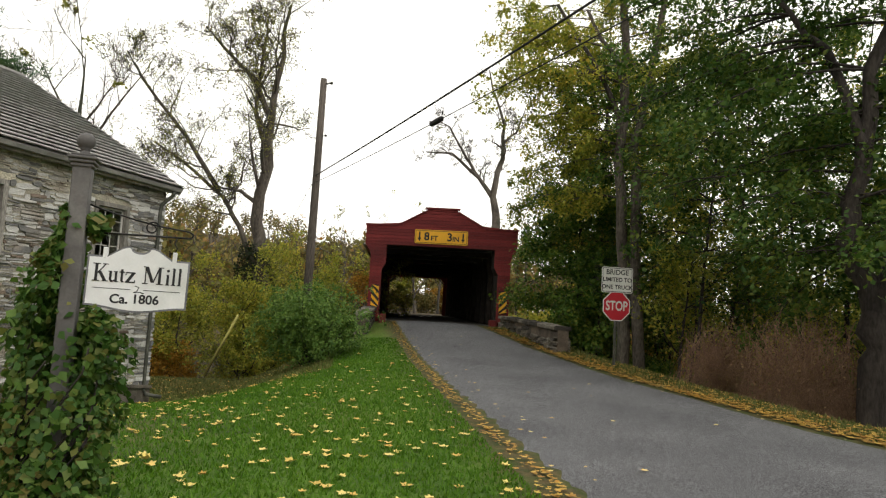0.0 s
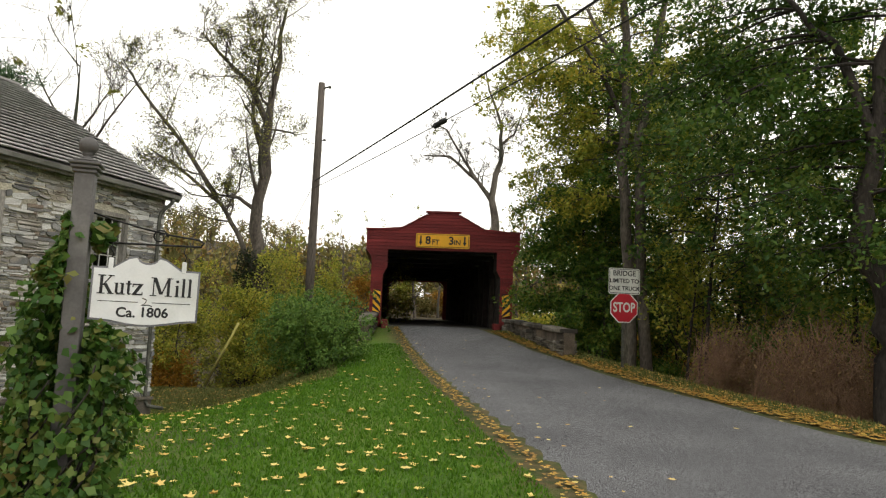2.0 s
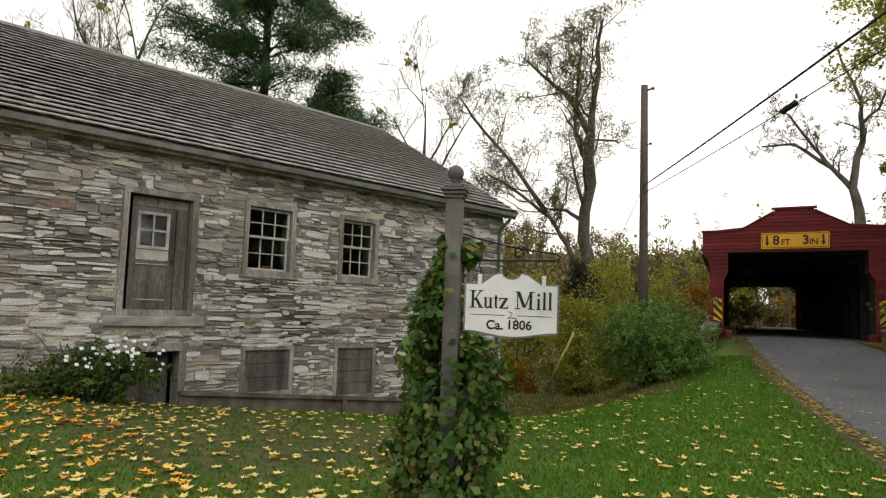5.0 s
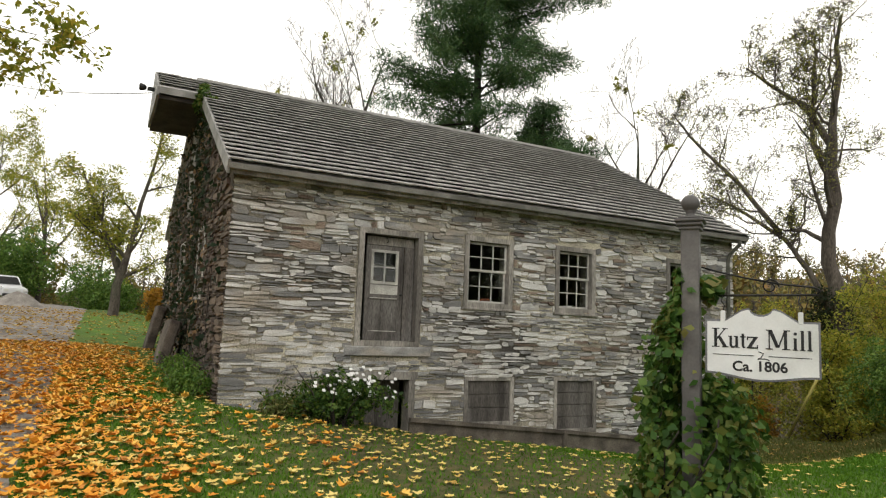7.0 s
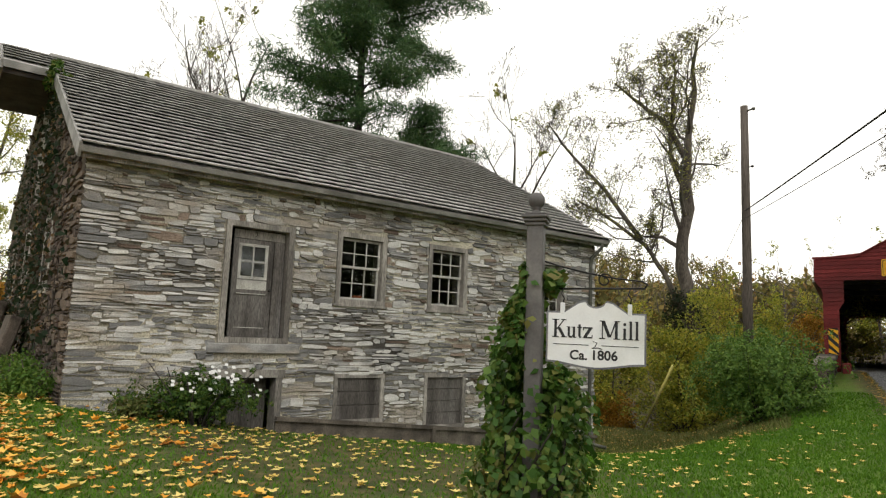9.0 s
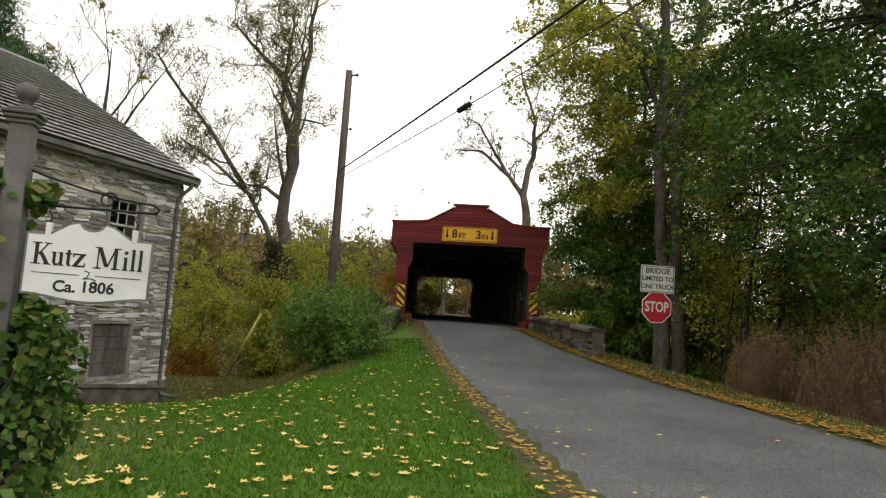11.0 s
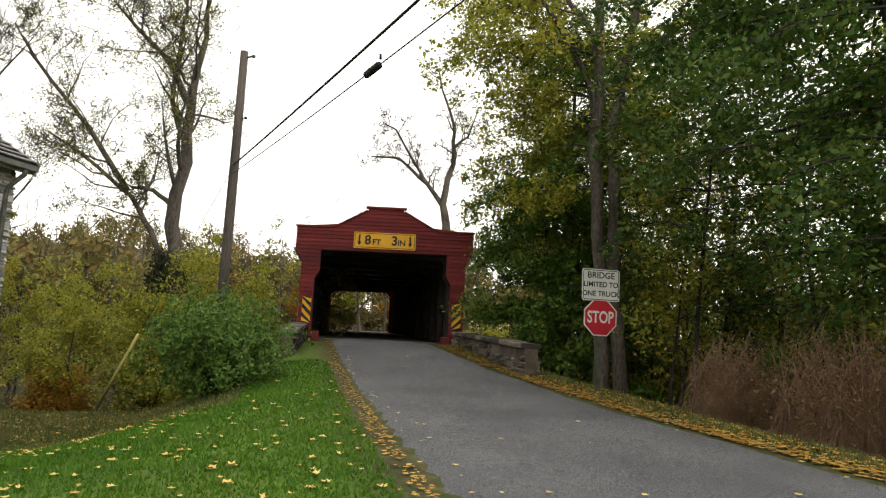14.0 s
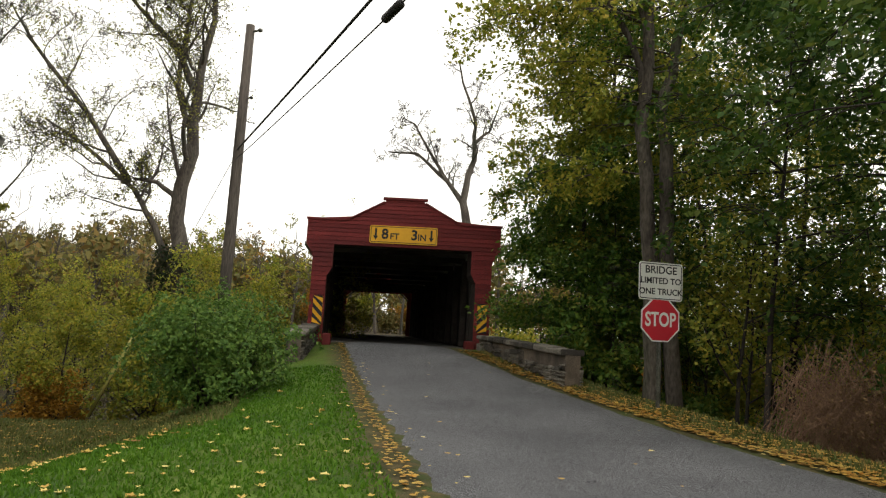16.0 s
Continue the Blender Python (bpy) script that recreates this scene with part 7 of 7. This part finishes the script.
# ---- far woods over the hillside, and an added unseen ring behind the camera ----
def far_woods():
    nrng = np.random.default_rng(300)
    rng = random.Random(300)
    cs, limbs = [], []
    for i in range(1080):
        a = radians(rng.uniform(-60, 300)) if i < 720 else radians(rng.uniform(8, 66))
        # past 140 degrees the trees are unseen, added to darken the window reflections
        d = rng.uniform(48, 110) if a > radians(140) else rng.uniform(58, 210) if i < 720 else rng.uniform(62, 150)
        x, y = -math.sin(a) * d, math.cos(a) * d
        along = (x - PORTAL[0]) * ALONG[0] + (y - PORTAL[1]) * ALONG[1]
        side = (x - PORTAL[0]) * 0.899 + (y - PORTAL[1]) * 0.438
        if abs(side) < 4 and along < 70:
            continue
        z = ground_z(x, y)
        h = rng.uniform(6.5, 10.5)
        limbs.append(([Vector((x, y, z - 0.5)), Vector((x, y, z + h * 0.5)), Vector((x + rng.uniform(-1, 1), y, z + h))], [0.2, 0.14, 0.03], 3))
        for k in range(5):
            e = Vector((x, y, z + h * rng.uniform(0.3, 0.7)))
            limbs.append(([e, e + Vector((rng.uniform(-2, 2), rng.uniform(-2, 2), h * 0.2)), e + Vector((rng.uniform(-3, 3), rng.uniform(-3, 3), h * 0.38))], [0.08, 0.05, 0.02], 3))
        cs.append(blob_places(nrng, 240, (x, y, z + h * 0.62), (h * 0.34, h * 0.34, h * 0.45), 8, 0.2))
    w = tagged(new("far_woods"), "distant autumn woods in dull yellow and brown, with an added unseen part behind the camera", "woods", kind="stuff")
    part_mesh("trunks", limbs_mesh("trunks", limbs), M_BARK, w)
    part_mesh("crowns", leaf_mesh("crowns", np.concatenate(cs), 0.62, nrng), L_FAR, w)


far_woods()
# trees framed by the far portal
for i in range(9):
    q = PORTAL + ALONG * (33 + 3.5 * (i % 4)) + np.array((0.899, 0.438)) * (-9 + 2.3 * i)
    tree("bare young tree beyond the bridge", (q[0], q[1]), 7.5 + (i % 3), 0.14, 320 + i, M_BARK, L_YGREEN if i % 3 else L_ORANGE, 260, 0.16, 2, 0.3, levels=4, kids=(8, 5, 4), spread=0.7, first=0.2, name="young_tree", group="trees beyond the bridge")


# ---- van and gravel heap at the end of the drive ----
def van(at, yaw):
    v = tagged(new("white_van"), "white panel van parked at the end of the drive", "van")
    z = ground_z(*at)
    v.matrix_world = pose(at[0], at[1], z, 0, 0, yaw)
    bm = bmesh.new()
    prism(bm, [(-2.5, 0.45), (2.55, 0.45), (2.6, 1.0), (2.2, 1.15), (1.75, 1.25), (1.25, 1.95), (0.9, 2.05), (-2.4, 2.05), (-2.5, 1.9)], -0.95, 0.95)
    bmesh.ops.recalc_face_normals(bm, faces=bm.faces)
    bmesh.ops.bevel(bm, geom=bm.edges[:], offset=0.06, segments=2, affect="EDGES")
    part("body", bm, M_VAN, v)
    for s in (-1, 1):
        bm = bmesh.new()
        prism(bm, [(0.55, 1.28), (1.55, 1.28), (1.2, 1.82), (0.55, 1.82)], s * 0.955 - 0.005, s * 0.955 + 0.005)
        part("side_window", bm, M_TYRE, v)
        for x in (-1.6, 1.65):
            w = part("wheel", lathe(bmesh.new(), [(0.2, -0.1), (0.34, -0.1), (0.36, -0.06), (0.36, 0.06), (0.34, 0.1), (0.2, 0.1)], 16, pose(x, s * 0.85, 0.36, 90)), M_TYRE, v)
            part("rim", lathe(bmesh.new(), [(0.05, -0.11), (0.19, -0.105), (0.19, 0.105), (0.05, 0.11)], 12, pose(x, s * 0.85, 0.36, 90)), M_STEEL, w)
        part("headlight", boxed(2.53, 2.63, s * 0.7 - 0.14, s * 0.7 + 0.14, 0.78, 0.95, 0.02), M_PLATEWHITE, v)
    bm = bmesh.new()
    a = [bm.verts.new(p) for p in ((1.72, -0.8, 1.33), (1.72, 0.8, 1.33), (1.31, 0.72, 1.90), (1.31, -0.72, 1.90))]
    bm.faces.new(a)
    bm.transform(Matrix.Translation((0.035, 0, 0.02)))
    part("windscreen", bm, M_TYRE, v)
    part("bumper", boxed(2.5, 2.68, -0.9, 0.9, 0.42, 0.62, 0.03), M_TYRE, v)


van((-60.5, -12.0), 40)
nrng = np.random.default_rng(400)
bm = lathe(bmesh.new(), [(1.9, 0), (1.6, 0.22), (1.05, 0.62), (0.5, 0.95), (0.12, 1.1)], 24)
for vtx in bm.verts:
    vtx.co += Vector((noise.noise(vtx.co * 1.3), noise.noise(vtx.co * 1.7 + Vector((5, 0, 0))), 0.6 * noise.noise(vtx.co * 2.1))) * 0.2
heap = part("gravel_heap", bm, M_GRAVEL)
heap.matrix_world = pose(-51.0, -8.8, ground_z(-51.0, -8.8) - 0.15)
tagged(heap, "low heap of grey gravel at the edge of the drive", "gravel heap")

# ---- masonry and shingles, piece by piece ----
rng = random.Random(7)
HOLES = [(o[0] - 0.02, o[1] + 0.02, o[2] - 0.02, o[3] + 0.02) for o in (WIN_A, WIN_B, WIN_C, HATCH_A, HATCH_B, HATCH_C, LOWDOOR)]
HOLES.append((DOOR[0] - 0.09, DOOR[1] + 0.09, DOOR[2] - 0.23, DOOR[3] + 0.07))
blocks = lay_stones(rng, 0.0, MILL_LEN, -1.35, EAVE - 0.02, HOLES)
set_stones(blocks, rng, "stone", M_STONE, mill, Matrix.Identity(4), lambda u, z: u < 4.2 and z > 0)
rake = lambda y: EAVE + PITCH * min(y, 2 * RIDGE_Y - y) - 0.1
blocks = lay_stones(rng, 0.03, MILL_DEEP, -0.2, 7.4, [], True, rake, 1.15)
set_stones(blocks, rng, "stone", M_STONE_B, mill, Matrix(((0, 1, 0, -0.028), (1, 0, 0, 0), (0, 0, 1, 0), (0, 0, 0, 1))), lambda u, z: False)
blocks = lay_stones(rng, 0.03, MILL_DEEP, -1.5, 7.4, [], True, rake, 1.1)
set_stones(blocks, rng, "stone", M_STONE, mill, Matrix(((0, -1, 0, MILL_LEN + 0.028), (1, 0, 0, 0), (0, 0, 1, 0), (0, 0, 0, 1))), lambda u, z: False)


def shingles():
    rows = 24
    step = SLOPE / rows
    v, f, one = [], [], 0
    for r in range(rows):
        hooded = r * step > (RIDGE_Y - 1.10) * math.hypot(1, PITCH)
        edge = -1.06 if hooded else -0.15
        u = edge - rng.random() * 0.15
        while u < MILL_LEN + 0.14:
            w = rng.uniform(0.12, 0.25)
            a, b = max(u, edge), min(u + w, MILL_LEN + 0.14)
            u += w
            if b - a < 0.05:
                continue
            t0, t1 = r * step - 0.03 + rng.uniform(-0.012, 0.010), min((r + 1) * step + 0.05, SLOPE)
            lift = rng.uniform(0.076, 0.086)
            pts = [slope_point(a + 0.003, t0, lift - 0.024), slope_point(b - 0.003, t0, lift - 0.024), slope_point(b - 0.004, t1, -0.008), slope_point(a + 0.004, t1, -0.008),
                   slope_point(a + 0.004, t0, lift), slope_point(b - 0.004, t0, lift + rng.uniform(-0.004, 0.004)), slope_point(b - 0.004, t1, 0.004), slope_point(a + 0.004, t1, 0.004)]
            faces = [(4, 5, 6, 7), (0, 1, 5, 4), (0, 4, 7, 3), (1, 2, 6, 5), (3, 2, 1, 0)]
            if a < 4.2 and one < 300:
                part_mesh("shingle", raw_mesh("shingle", [tuple(p) for p in pts], faces, flat=True), M_SHINGLE, roof_front)
                one += 1
            else:
                k = len(v)
                v += [tuple(p) for p in pts]
                f += [tuple(k + i for i in q) for q in faces]
    ob = part_mesh("shingles", raw_mesh("shingles", v, f, flat=True), M_SHINGLE, roof_front)
    ob["kind"] = "stuff"


shingles()
